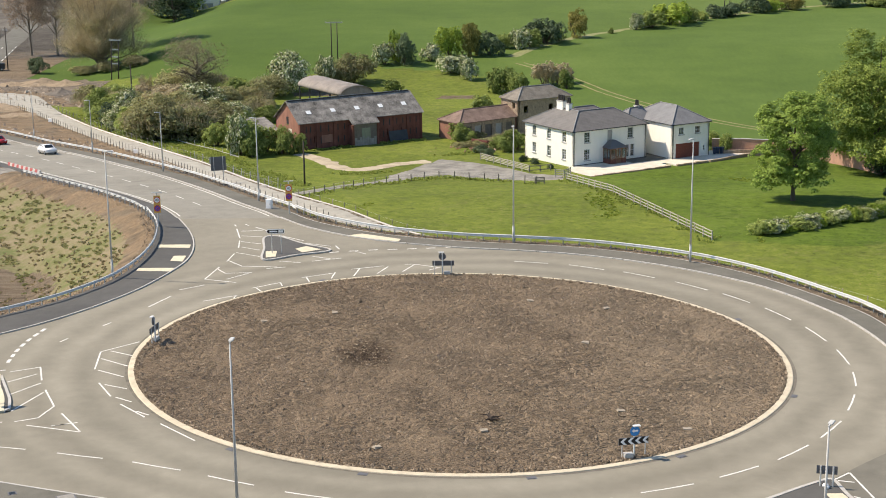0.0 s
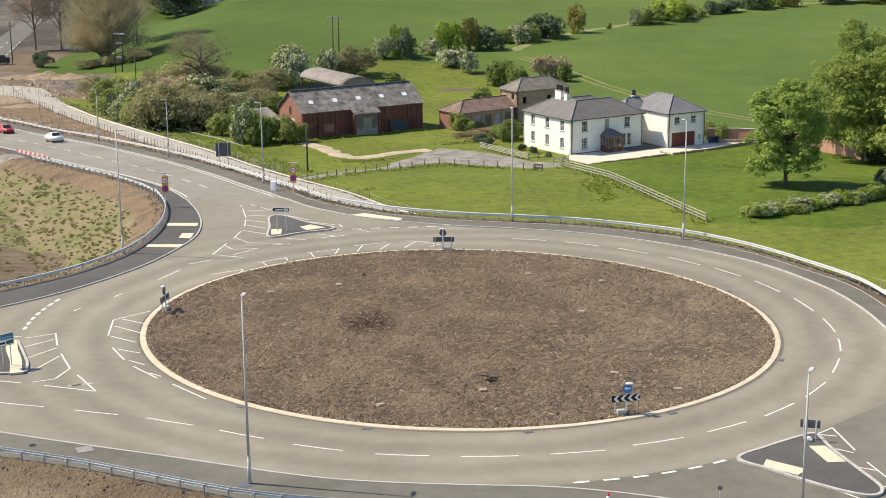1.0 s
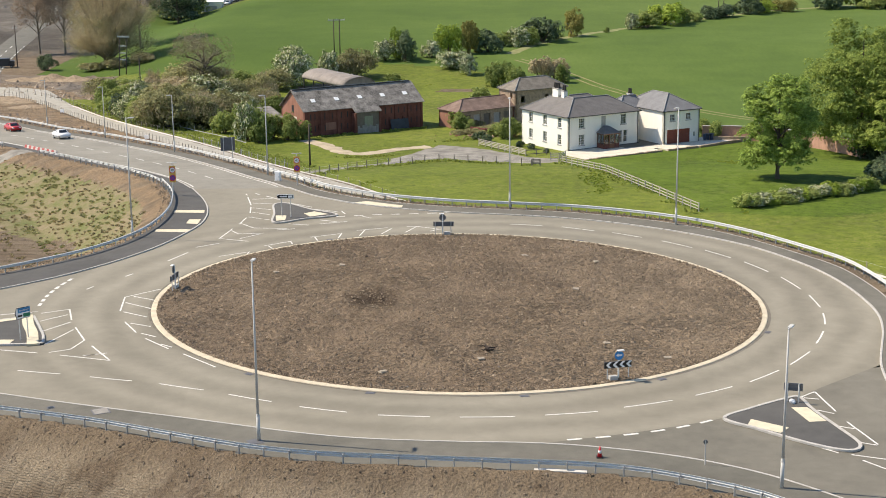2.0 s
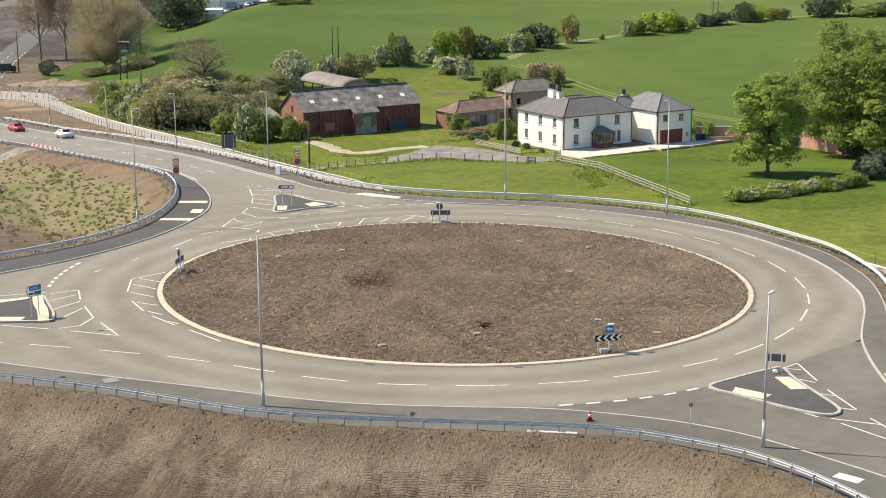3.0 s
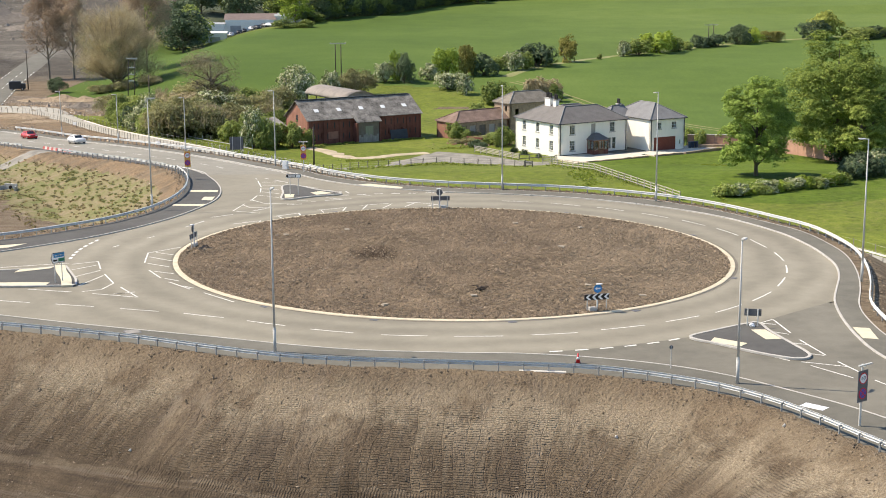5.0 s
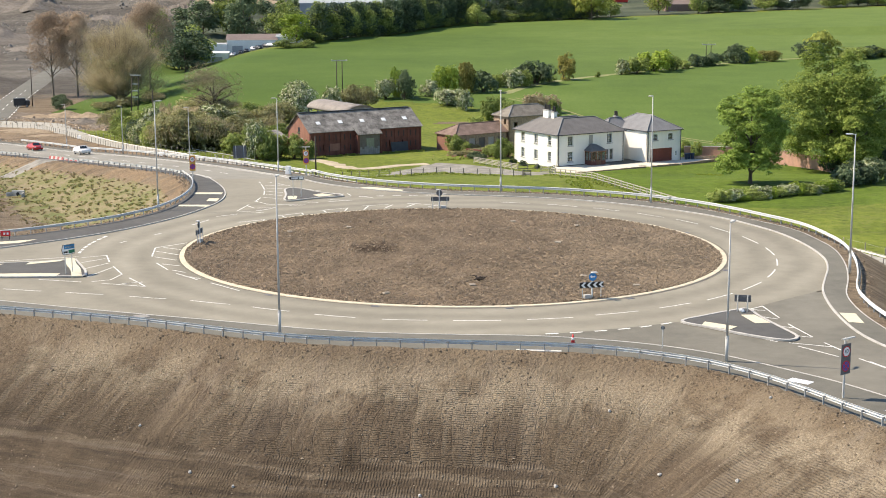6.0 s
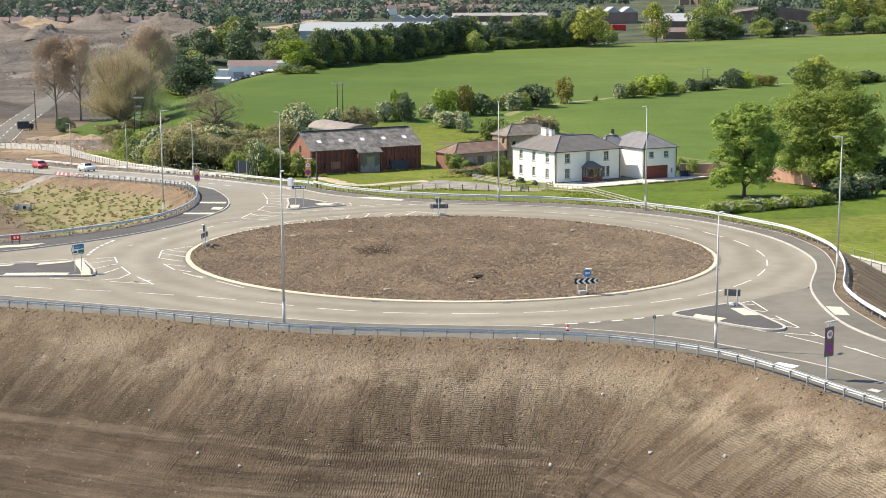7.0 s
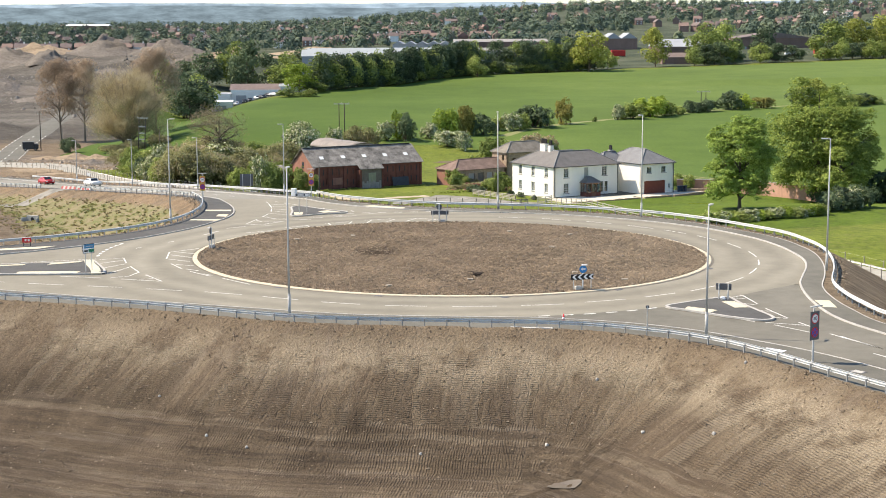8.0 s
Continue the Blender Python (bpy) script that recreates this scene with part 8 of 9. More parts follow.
for i in range(74):
    u = rnd.rand()
    x = -50 + 118 * u
    y = float(np.interp(x, [-50, 10, 70], [448, 556, 576])) + 2 + rnd.rand() * 9
    far_tree(("dark", "dark", "green", "dark")[int(rnd.rand() * 4)] if x > -20 else ("green", "dark", "dark")[int(rnd.rand() * 3)], x, y, 4.0 + 2.0 * rnd.rand(), 11.5 + 4.5 * rnd.rand(), "tree in the belt along the field edge")
for i in range(26):
    x = 72 + rnd.rand() * 190
    far_tree(("dark", "green")[i % 2], x, float(np.interp(x, [70, 160, 330], [576, 608, 668])) + 4 + rnd.rand() * 10, 4 + 2.5 * rnd.rand(), 6 + 6 * rnd.rand(), "tree in the belt along the field edge")

for i in range(60):
    x = -52 + 122 * (i + rnd.rand()) / 60
    far_tree(("dark", "green", "dark")[i % 3], x, float(np.interp(x, [-50, 10, 70], [448, 556, 576])) + 0.5 + rnd.rand() * 2, 3.2 + 1.4 * rnd.rand(), 4.0 + 2.5 * rnd.rand(), "low tree at the foot of the field-edge belt")


def far_woods():
    """Woods and gardens of the town in the distance, beyond counting."""
    rnd = np.random.RandomState(41)
    n = 4300
    d = 690 + 2900 * rnd.rand(n) ** 0.8
    x = (rnd.rand(n) - 0.5) * 0.72 * (d + 140)
    grove = np.sin(x * 0.011 + 1.3 + 0.8 * np.sin(d * 0.004)) * np.sin(d * 0.0095 + 0.4) + 0.6 * np.sin(x * 0.031 + d * 0.013) * np.sin(d * 0.021)
    keep = (grove > np.where(x > 60, 0.0, np.where(x > -150, -0.4, np.where(d < 1250, 0.35, -0.1)))) & ~((x < -75) & (d < 1010)) & ~((np.abs(x + 45) < 95) & (d > 630) & (d < 870)) & ~((x > 60) & (d < 900) & (x < 260))
    x, d = x[keep], d[keep]
    z = land(x, d)
    m = 130
    r = (4.0 + 5.5 * rnd.rand(len(x)) ** 1.5)
    h = r * (1.1 + 0.8 * rnd.rand(len(x)))
    e = rnd.normal(size=(len(x), m, 3))
    e /= np.linalg.norm(e, axis=2)[..., None]
    e[..., 2] = np.abs(e[..., 2])
    p = e * np.stack([r, r, h], axis=1)[:, None, :] * (0.72 + 0.36 * rnd.rand(len(x), m, 1)) + np.stack([x, d, z + 0.1 * h], axis=1)[:, None, :]
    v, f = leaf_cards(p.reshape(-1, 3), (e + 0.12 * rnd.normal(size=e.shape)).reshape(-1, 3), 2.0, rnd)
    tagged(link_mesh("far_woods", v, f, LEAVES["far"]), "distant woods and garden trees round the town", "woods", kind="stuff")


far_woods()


def tufts(name, label, x, y, hgt, material, seed, blades=6, wide=0.28):
    rnd = np.random.RandomState(seed)
    n = len(x)
    base = np.stack([x, y, land(x, y)], axis=1)
    a = rnd.rand(n, blades) * 6.283
    out = np.stack([np.cos(a), np.sin(a), np.zeros_like(a)], axis=-1)
    sd = np.stack([-np.sin(a), np.cos(a), np.zeros_like(a)], axis=-1)
    hh = (hgt * (0.6 + 0.8 * rnd.rand(n)))[:, None, None]
    p0 = base[:, None, :] + out * wide * 0.35 * rnd.rand(n, blades, 1)
    tip = p0 + out * hh * 0.45 + np.array([0, 0, 1.0]) * hh
    q = np.stack([p0 - sd * wide * 0.2, p0 + sd * wide * 0.2, tip + sd * wide * 0.08, tip - sd * wide * 0.08], axis=2).reshape(-1, 3)
    m = n * blades
    tagged(link_mesh(name, q, 4 * np.arange(m)[:, None] + np.array([[0, 1, 2, 3]]), material), label, "grass", kind="stuff")


rnd = np.random.RandomState(51)
M_TUFT = leafy("rough_grass", (0.19, 0.235, 0.038), (0.33, 0.39, 0.075), 0.1, 0.5)
M_TUFTOLIVE = leafy("coarse_bank_grass", (0.25, 0.25, 0.105), (0.39, 0.38, 0.175), 0.1, 0.5)
M_TUFTDRY = leafy("dry_grass", (0.22, 0.185, 0.10), (0.40, 0.34, 0.19), 0.1, 0.5)
x, y = rnd.uniform(-38, 75, 30000), rnd.uniform(42, 205, 30000)
bound = np.interp(x, [-90, -40, -20, 5, 20, 32, 45, 60, 120, 400], [300, 262, 246, 226, 192, 152, 132, 127, 110, 100])
patch = np.array([noise.noise((a * 0.13, b * 0.08, 2.0)) for a, b in zip(x, y)])
dfp = near_line(x, y, FOOTPATH[::4, :2])
clear = ~inside(x, y, PLATFORM) & ~((x > -26) & (x < 17) & (y > 100) & (y < 132)) & ~((x > 16) & (x < 50) & (y > 104) & (y < 140)) & (y < bound - 2) & (dfp > 2.6)
ok = (patch > 0.56) & clear
tufts("rough_grass", "clumps of rush and rough grass in the meadow", x[ok], y[ok], 0.09, M_TUFT, 52, 12, 0.8)
x, y = rnd.uniform(-110, -29, 20000), rnd.uniform(6, 112, 20000)
dw = near_line(x, y, np.concatenate([RAIL_W, RAIL_NW_S])[::3])
patch = np.array([noise.noise((a * 0.42, b * 0.30, 9.0)) + 0.5 * noise.noise((a * 0.1, b * 0.1, 4.0)) for a, b in zip(x, y)])
south_side = ~inside(x, y, PLATFORM) & (x < np.interp(y, [0, 48, 63, 97, 118], [-30, -31, -38, -60, -75]))
ok = south_side & (dw > 4.0) & (dw < 14) & (patch > 0.10) & (rnd.rand(len(x)) < 0.4)
tufts("rough_grass", "patchy coarse grass on the sandy bank", x[ok], y[ok], 0.13, M_TUFTOLIVE, 54, 16, 0.95)
ok = south_side & (dw > 3) & (dw < 18) & (patch <= 0.16) & (rnd.rand(len(x)) < 0.4)
tufts("rough_grass", "dry straw-coloured grass on the sandy bank", x[ok], y[ok], 0.14, M_TUFTDRY, 55, 9, 0.6)

# long grass left uncut along the fences, the lane and the footpath
M_TUFTLONG = leafy("long_grass", (0.21, 0.245, 0.05), (0.38, 0.43, 0.11), 0.1, 0.5)
edges = [catmull([(-20.6, 84), (-16.6, 91), (-12.0, 98.5), (-6.6, 104.2), (-1.8, 107.4), (4, 105.2), (8.6, 102.6), (12.2, 98.8)], 1), offset(FOOTPATH[:, :2], 3.6)[60:], np.array([(16.8, 103.4), (20, 90.5), (24.4, 73), (29.1, 54.2)]),
         np.array([(-25, 134), (-14, 141), (-4, 146.5)]), np.array([(-2, 128), (3, 131), (7, 136)]), np.array([(-20, 114), (-14, 111.5), (-8, 114)])]
edges += [np.array([(-24 + o, 98 + 0.4 * o), (-31 + o, 110 + 0.4 * o), (-40 + o, 126 + 0.4 * o), (-52 + o, 148 + 0.4 * o)]) for o in (-3, -1.5, 0, 1.5, 3, 4.5)]
px, py = [], []
for e in edges:
    run = even(e, int(np.sum(np.linalg.norm(np.diff(e, axis=0), axis=1)) * 7))
    spread = rnd.normal(size=run.shape) * 0.75
    run = (run + spread)[np.array([noise.noise((a * 0.25, b * 0.25, 6.0)) for a, b in run]) > -0.12]
    px.extend(run[:, 0])
    py.extend(run[:, 1])
px, py = np.array(px), np.array(py)
ok = ~inside(px, py, PLATFORM) & (near_line(px, py, FOOTPATH[::4, :2]) > 2.7)
tufts("rough_grass", "long uncut grass along the fences and lane", px[ok], py[ok], 0.2, M_TUFTLONG, 56, 9, 0.6)

# ---- tracks, yard, footpath ----
def spoil(name, lo, hi):
    n = Nodes(name, 0.97, 0, 0.1)
    f = n.math("ADD", n.math("MULTIPLY", n.noise(0.05, 5, 0.65), 0.5), n.math("MULTIPLY", n.noise(0.6, 5, 0.7), 0.5))
    n.colour(n.ramp(f, [(0.38, lo), (0.62, hi)])).bump(n.noise(0.5, 5, 0.7), 1.0, 1.2)
    return n.m


def draped(name, left, right, n, m, lift, material, label, rag=0.0, seed=0):
    """A strip of loose surface that follows the land, with a ragged edge."""
    a, b = even(np.asarray(left, float), n), even(np.asarray(right, float), n)
    verts, faces = [], []
    for i in range(n):
        w0 = rag * noise.noise((i * 0.35, seed, 0.0))
        w1 = rag * noise.noise((i * 0.35, seed + 9, 0.0))
        for k in range(m):
            u = (k / (m - 1)) * (1 - w0 - w1) + w0
            p = a[i] * (1 - u) + b[i] * u
            verts.append((p[0], p[1], 0.0))
    v = np.array(verts)
    v[:, 2] = land(v[:, 0], v[:, 1]) + lift
    edge = np.tile([0] + [1] * (m - 2) + [0], n)
    v[:, 2] -= np.where(edge == 0, lift + 0.03, 0)
    for i in range(n - 1):
        for k in range(m - 1):
            faces.append((i * m + k, i * m + k + 1, (i + 1) * m + k + 1, (i + 1) * m + k))
    ob = link_mesh(name, v, faces, material, smooth=True)
    bm = bmesh.new()
    bm.from_mesh(ob.data)
    bmesh.ops.recalc_face_normals(bm, faces=bm.faces)
    if sum(f.normal.z for f in bm.faces) < 0:
        bmesh.ops.reverse_faces(bm, faces=bm.faces)
    bm.to_mesh(ob.data)
    bm.free()
    return tagged(ob, label, "track", kind="structure")


M_SITE = spoil("churned_earth", (0.115, 0.094, 0.072), (0.255, 0.21, 0.16))
M_DIRTTRACK = plain("pale_dirt_track", (0.40, 0.335, 0.235), 0.95, 0, 0.3, 0.6)
fp = FOOTPATH[:, :2]
draped("path", offset(fp, 2.3), offset(fp, -2.3), 170, 5, 0.07, M_GRAVEL, "pale gravel footpath below the road")
lane = catmull([(-28.5, 78), (-24.5, 84.5), (-20.2, 90.2), (-16.4, 96.4), (-13.2, 101), (-8.6, 106), (-3, 110.5), (3, 112)], 1.0)
draped("track", offset(lane, 1.4), offset(lane, -1.4), 60, 5, 0.06, M_YARD, "grey gravel lane to the farm", 0.12, 3)
draped("track", [(-9, 110.2), (-6, 115), (-3.6, 121.5), (-1.5, 125.5), (4, 121.5), (8, 117.6), (12, 110.5), (16.6, 108.6)], [(-9, 106.8), (-6, 108.4), (-1.5, 109.6), (4, 106.6), (8, 104.2), (12.6, 103.4), (16.4, 104.4)], 40, 9, 0.05, M_YARD, "wide grey gravel farmyard", 0.1, 5)
lane2 = catmull([(-24.2, 131.8), (-20.6, 126.2), (-17.2, 118.2), (-13.5, 115.8), (-9.0, 119.6), (-3.4, 123.2)], 1.0)
draped("track", offset(lane2, 1.7), offset(lane2, -1.7), 44, 5, 0.06, M_DIRTTRACK, "pale rutted dirt track to the barn", 0.25, 7)
draped("track", [(-128, 266), (-112, 264), (-100, 260), (-88, 254), (-79, 244)], [(-126, 244), (-107, 240), (-98, 235), (-88, 224), (-80, 208)], 40, 9, 0.06, M_SITE, "bare grey-brown earth churned by site traffic", 0.15, 41)
draped("path", [(-128, 238), (-108, 234.5), (-98, 231), (-91.5, 225.5), (-86.6, 214), (-81.6, 200.5), (-76.6, 188)], [(-124, 223), (-108, 218.5), (-97, 213.5), (-90.5, 207), (-85.4, 199.5), (-80.5, 190.5), (-79.0, 187)], 40, 7, 0.1, M_GRAVEL, "pale gravel turning area at the end of the footpath", 0.05, 43)
draped("edging", offset(fp, 2.5)[58:], offset(fp, 2.15)[58:], 130, 3, 0.16, M_PALECONC, "pale concrete edging along the footpath")
cr = catmull([(17, 238), (25, 222), (33, 200), (42, 176), (52, 158), (66, 142)], 2.0)
M_TRAMLINE = plain("dry_wheel_line", (0.22, 0.20, 0.085), 0.95, 0, 0.25, 0.8)
for o in (1.0, -1.0):
    draped("track", offset(cr, o + 0.4), offset(cr, o - 0.4), 80, 3, 0.06, M_TRAMLINE, "bare dry wheel line through the crop", 0.3, 11 + o)
draped("track", [(-61, 102.5), (-68, 100), (-76, 98), (-92, 97)], [(-57.5, 96.5), (-66, 94.5), (-76, 92.5), (-92, 92)], 24, 5, 0.08, M_YARD, "grey gravel site track off the main road", 0.1, 31)
old = catmull([(-112, 235), (-122, 285), (-131, 340), (-142, 415), (-155, 480), (-172, 560)], 4)
draped("road", offset(old, 4.2), offset(old, -4.2), 60, 7, 0.12, M_FOOT, "grey main road running off between the spoil heaps")


lines = thing("road_markings", "white lane dashes on the main road between the spoil heaps", "road marking", kind="structure")
for o in (-3.7, 0.0, 3.7):
    run = offset(old, o)
    for a, b in zip(run[:26:2 if o else 3], run[1:27:2 if o else 3]):
        d = (b - a) / np.hypot(*(b - a))
        s = np.array((-d[1], d[0])) * 0.14
        q = np.array([a - s, b - s, b + s, a + s])
        link_mesh("dash", np.c_[q, land(q[:, 0], q[:, 1]) + 0.17], [(0, 1, 2, 3)], M_PAINT, lines)
strip = catmull([(15, 247), (25, 268), (36, 284), (52, 302), (73, 322), (97, 345), (123, 361), (158, 384)], 3)
M_BALK = plain("pale_grass_balk", (0.20, 0.205, 0.08), 0.95, 0, 0.3, 0.5)
draped("verge", offset(strip, 1.6), offset(strip, -1.8), 90, 4, 0.08, M_BALK, "pale rough grass strip between two crops", 0.35, 21)


# ---- fences, poles, barriers ----
def post_fence(line, pitch, h, label, wires=3, wood=None, rails=0, lean=4.0, half=0.06):
    t = thing("fence", label, "fence", "fences")
    ln = float(np.sum(np.linalg.norm(np.diff(line, axis=0), axis=1)))
    run = even(line, max(2, int(ln / pitch) + 1))
    z = land(run[:, 0], run[:, 1])
    wood = wood or M_GREYWOOD
    first = None
    for i, (p, zz) in enumerate(zip(run, z)):
        if first is None:
            first = part("post", box(-half, half, -half, half, -0.4, h, None, 0.01), wood, t)
            o = first
        else:
            o = first.copy()
            scene.collection.objects.link(o)
        o.location = (p[0], p[1], zz)
        o.rotation_euler = (radians(random.uniform(-lean, lean)), radians(random.uniform(-lean, lean)), random.uniform(0, 0.5))
    for k in range(rails):
        hh = h * (0.3 + 0.62 * k / max(1, rails - 1))
        for i in range(len(run) - 1):
            a, b = Vector((*run[i], z[i] + hh)), Vector((*run[i + 1], z[i + 1] + hh))
            d = b - a
            m = Matrix.Translation((a + b) / 2) @ d.to_track_quat("X", "Z").to_matrix().to_4x4()
            part("rail", box(-d.length / 2 - 0.05, d.length / 2 + 0.05, -0.02, 0.02, -0.055, 0.055, m), wood, t)
    for k in range(wires):
        hh = h * (0.3 + 0.6 * k / max(1, wires - 1))
        tube_part("wire", [(p[0], p[1], zz + hh) for p, zz in zip(run, z)], 0.008, M_COLUMN, t, "", 3)
    return t


M_FENCEWOOD2 = stained("pale_stake", (0.30, 0.27, 0.22), 0.3, 0.9, 2)
post_fence(catmull([(-20.6, 84), (-16.6, 91), (-12.0, 98.5), (-6.6, 104.2), (-1.8, 107.4), (4, 105.2), (8.6, 102.6), (12.2, 98.8)], 1), 2.3, 1.1, "wire fence on grey wooden stakes beside the farm lane")
post_fence(np.array([(16.8, 103.4), (20, 90.5), (24.4, 73), (29.1, 54.2)]), 2.4, 1.15, "silvered three-rail timber fence down the paddock", 0, M_FENCEWOOD, 3, 1.5)
post_fence(np.array([(4.9, 123.6), (8.4, 117.4), (11.9, 111.4)]), 2.0, 1.15, "silvered four-rail timber fence round the garden", 0, M_FENCEWOOD, 4, 1.0)
post_fence(np.array([(11.9, 111.4), (13.4, 112), (15.2, 113.0)]), 1.5, 1.0, "short dark timber fence by the garden gate", 0, M_GREYWOOD, 2, 2.0)
post_fence(np.array([(15.4, 106.6), (16.9, 105.8), (17.8, 108.2)]), 1.1, 1.3, "silvered timber gate and posts by the terrace", 0, M_FENCEWOOD, 4, 1.0)
post_fence(np.array([(12.0, 98.6), (13.3, 98.9)]), 1.0, 1.0, "small dark timber gate in the meadow", 0, M_GREYWOOD, 4, 1.0)
post_fence(offset(FOOTPATH[:, :2], 2.8)[20:], 3.0, 1.1, "sparse stakes and wire on the field side of the footpath", 2, M_FENCEWOOD2, half=0.04)
post_fence(offset(FOOTPATH[:, :2], -2.7)[14:], 1.7, 1.25, "sparse stakes along the road side of the footpath", 1, M_GREYWOOD, half=0.035)
post_fence(np.array([(-48.1, 148.3), (-44.0, 141.8), (-38.4, 134.6), (-33.5, 126.6)]), 3.2, 1.0, "low pale pipe rail at the edge of the grass", 0, M_COLUMN, 1, 1.0, 0.035)
post_fence(np.array([(-24, 96), (-31, 108), (-40, 124)]), 3.0, 1.5, "pale wire mesh fence at the edge of the grass", 4, M_COLUMN)


def pole(x, y, h, twin, arms, label, lean=0.0, gap=1.4, deep=0.1):
    t = thing("utility_pole", label, "utility pole")
    for s in ((-gap / 2, gap / 2) if twin else (0.0,)):
        part("post", cyl(0.15, 0.11, -0.8, h, 10, Matrix.Translation((s, 0, 0))), M_POLE, t, "", True)
    for z, w in arms:
        part("crossarm", box(-w / 2, w / 2, -0.09, 0.09, z - deep, z + deep), M_POLEARM, t)
        for k in range(3):
            part("insulator", cyl(0.06, 0.05, z + 0.1, z + 0.35, 8, Matrix.Translation((-w / 2 + 0.1 + k * (w - 0.2) / 2, 0, 0))), M_POLEARM, t)
    t.matrix_world = pose(x, y, land_at(x, y), 0, lean, 8)


M_POLE = stained("creosoted_pole", (0.075, 0.06, 0.05), 0.3, 0.9, 2)
M_POLEARM = stained("weathered_crossarm", (0.55, 0.53, 0.50), 0.3, 0.8, 2)
pole(-26.5, 247, 8.8, True, [(8.6, 4.0)], "twin-pole electricity support with a wide crossarm")
pole(85, 348, 5.4, True, [(5.2, 4.4)], "twin-pole electricity support in the hedgerow", 0, 1.6)
pole(-78.2, 244, 9.0, True, [(9.2, 2.7), (7.0, 1.9), (5.3, 1.7), (3.7, 1.6)], "twin-pole electricity support with white cross braces", 3, 1.6, 0.13)
pole(-20.6, 99.7, 6.4, False, [], "short dark single wooden pole by the farm lane")
pole(-114, 281, 11, False, [(10.2, 1.2)], "single wooden pole beside a parked van")
pole(-63.8, 193, 9.0, False, [], "plain wooden pole in the thicket")

def notice(x, y):
    """A blank white notice tied to the footpath stakes."""
    t = thing("notice", "small blank white notice panel on the footpath stakes", "sign", "notices on the footpath")
    part("panel", box(-0.5, 0.5, -0.015, 0.015, 0.45, 1.1, None, 0.01), M_SIGNWHITE, t)
    for s in (-0.42, 0.42):
        part("stake", box(s - 0.03, s + 0.03, 0.016, 0.07, -0.3, 1.2), M_GREYWOOD, t)
    t.matrix_world = pose(x, y, land_at(x, y), 0, 0, -30)


notice(-75.3, 172.6)
notice(-49.6, 125.4)
M_BARRIERRED = plain("red_plastic", (0.50, 0.035, 0.03), 0.5, 0, 0.12)
M_BARRIERFADED = plain("faded_red_plastic", (0.42, 0.10, 0.085), 0.6, 0, 0.2)
M_BARRIERWHITE = plain("dusty_white_plastic", (0.52, 0.48, 0.44), 0.6, 0, 0.2)


def plastic_barrier(x, y, z, rz, m):
    t = thing("plastic_barrier", ("faded red" if m is M_BARRIERFADED else "dusty white") + " plastic water-filled roadside barrier block", "barrier", "plastic barriers")
    bm = polyplate([(-0.24, 0), (0.24, 0), (0.16, 0.2), (0.08, 0.52), (-0.08, 0.52), (-0.16, 0.2)], -0.46, 0.46)
    bmesh.ops.transform(bm, matrix=Matrix.Rotation(radians(90), 4, "Z"), verts=bm.verts)
    part("block", bm, m, t)
    part("slot", box(-0.3, 0.3, -0.22, 0.22, 0.0, 0.08), M_SIGNGREY, t)
    t.matrix_world = pose(x, y, z, 0, 0, rz)


run = offset(NW_S, 0.3)
s = [p for p in run if 93 < p[1] < 104.5]
for i, p in enumerate(s[::1]):
    plastic_barrier(p[0], p[1], float(road_level(p[1])) - 0.05, 122, M_BARRIERFADED if i % 2 else M_BARRIERWHITE)


def culvert():
    t = thing("culvert", "pale concrete culvert headwall at the foot of the bank", "culvert")
    part("headwall", box(-1.6, 1.6, -0.2, 0.2, -0.6, 1.3, None, 0.03), M_CONC, t)
    for s in (-1, 1):
        part("wing_wall", box(-0.12, 0.12, -1.8, 0.1, -0.6, 0.9, Matrix.Translation((s * 1.5, 0, 0)) @ Matrix.Rotation(radians(s * 20), 4, "Z"), 0.02), M_CONC, t)
    # the pipe's inner dark is painted as a black disc on the headwall
    part("pipe_mouth", cyl(0.45, 0.45, 0.201, 0.24, 20, Matrix.Translation((0, 0, 0.45)) @ Matrix.Rotation(radians(90), 4, "X")), M_SIGNBLACK, t, "black disc in place of the pipe mouth")
    t.matrix_world = pose(-61.0, 76.0, land_at(-61.0, 76.0), 0, 0, -20) @ Matrix.Diagonal((0.62, 0.62, 0.62, 1))


culvert()


def small_red_sign():
    t = thing("works_sign", "small red works sign on a low frame", "sign")
    part("board", box(-0.45, 0.45, -0.02, 0.02, 0.35, 0.85), M_SIGNRED, t)
    for k in (-0.2, 0.1):
        part("bar", box(k, k + 0.18, -0.03, -0.021, 0.5, 0.7), M_SIGNWHITE, t)
    for x in (-0.35, 0.35):
        part("leg", box(x - 0.03, x + 0.03, -0.03, 0.03, 0, 0.4), M_SIGNBLACK, t)
    t.matrix_world = pose(-42.3, 5.2, 0.1, 0, 0, 10)


small_red_sign()


# ---- vehicles ----
M_TYRE = plain("tyre_rubber", (0.02, 0.02, 0.02), 0.85, 0, 0.1)
M_ALLOY = plain("wheel_rim", (0.45, 0.46, 0.47), 0.35, 0.7, 0.1)
M_CARGLASS = plain("dark_car_glass", (0.02, 0.025, 0.03), 0.05, 0, 0.05, 1, 0.6)


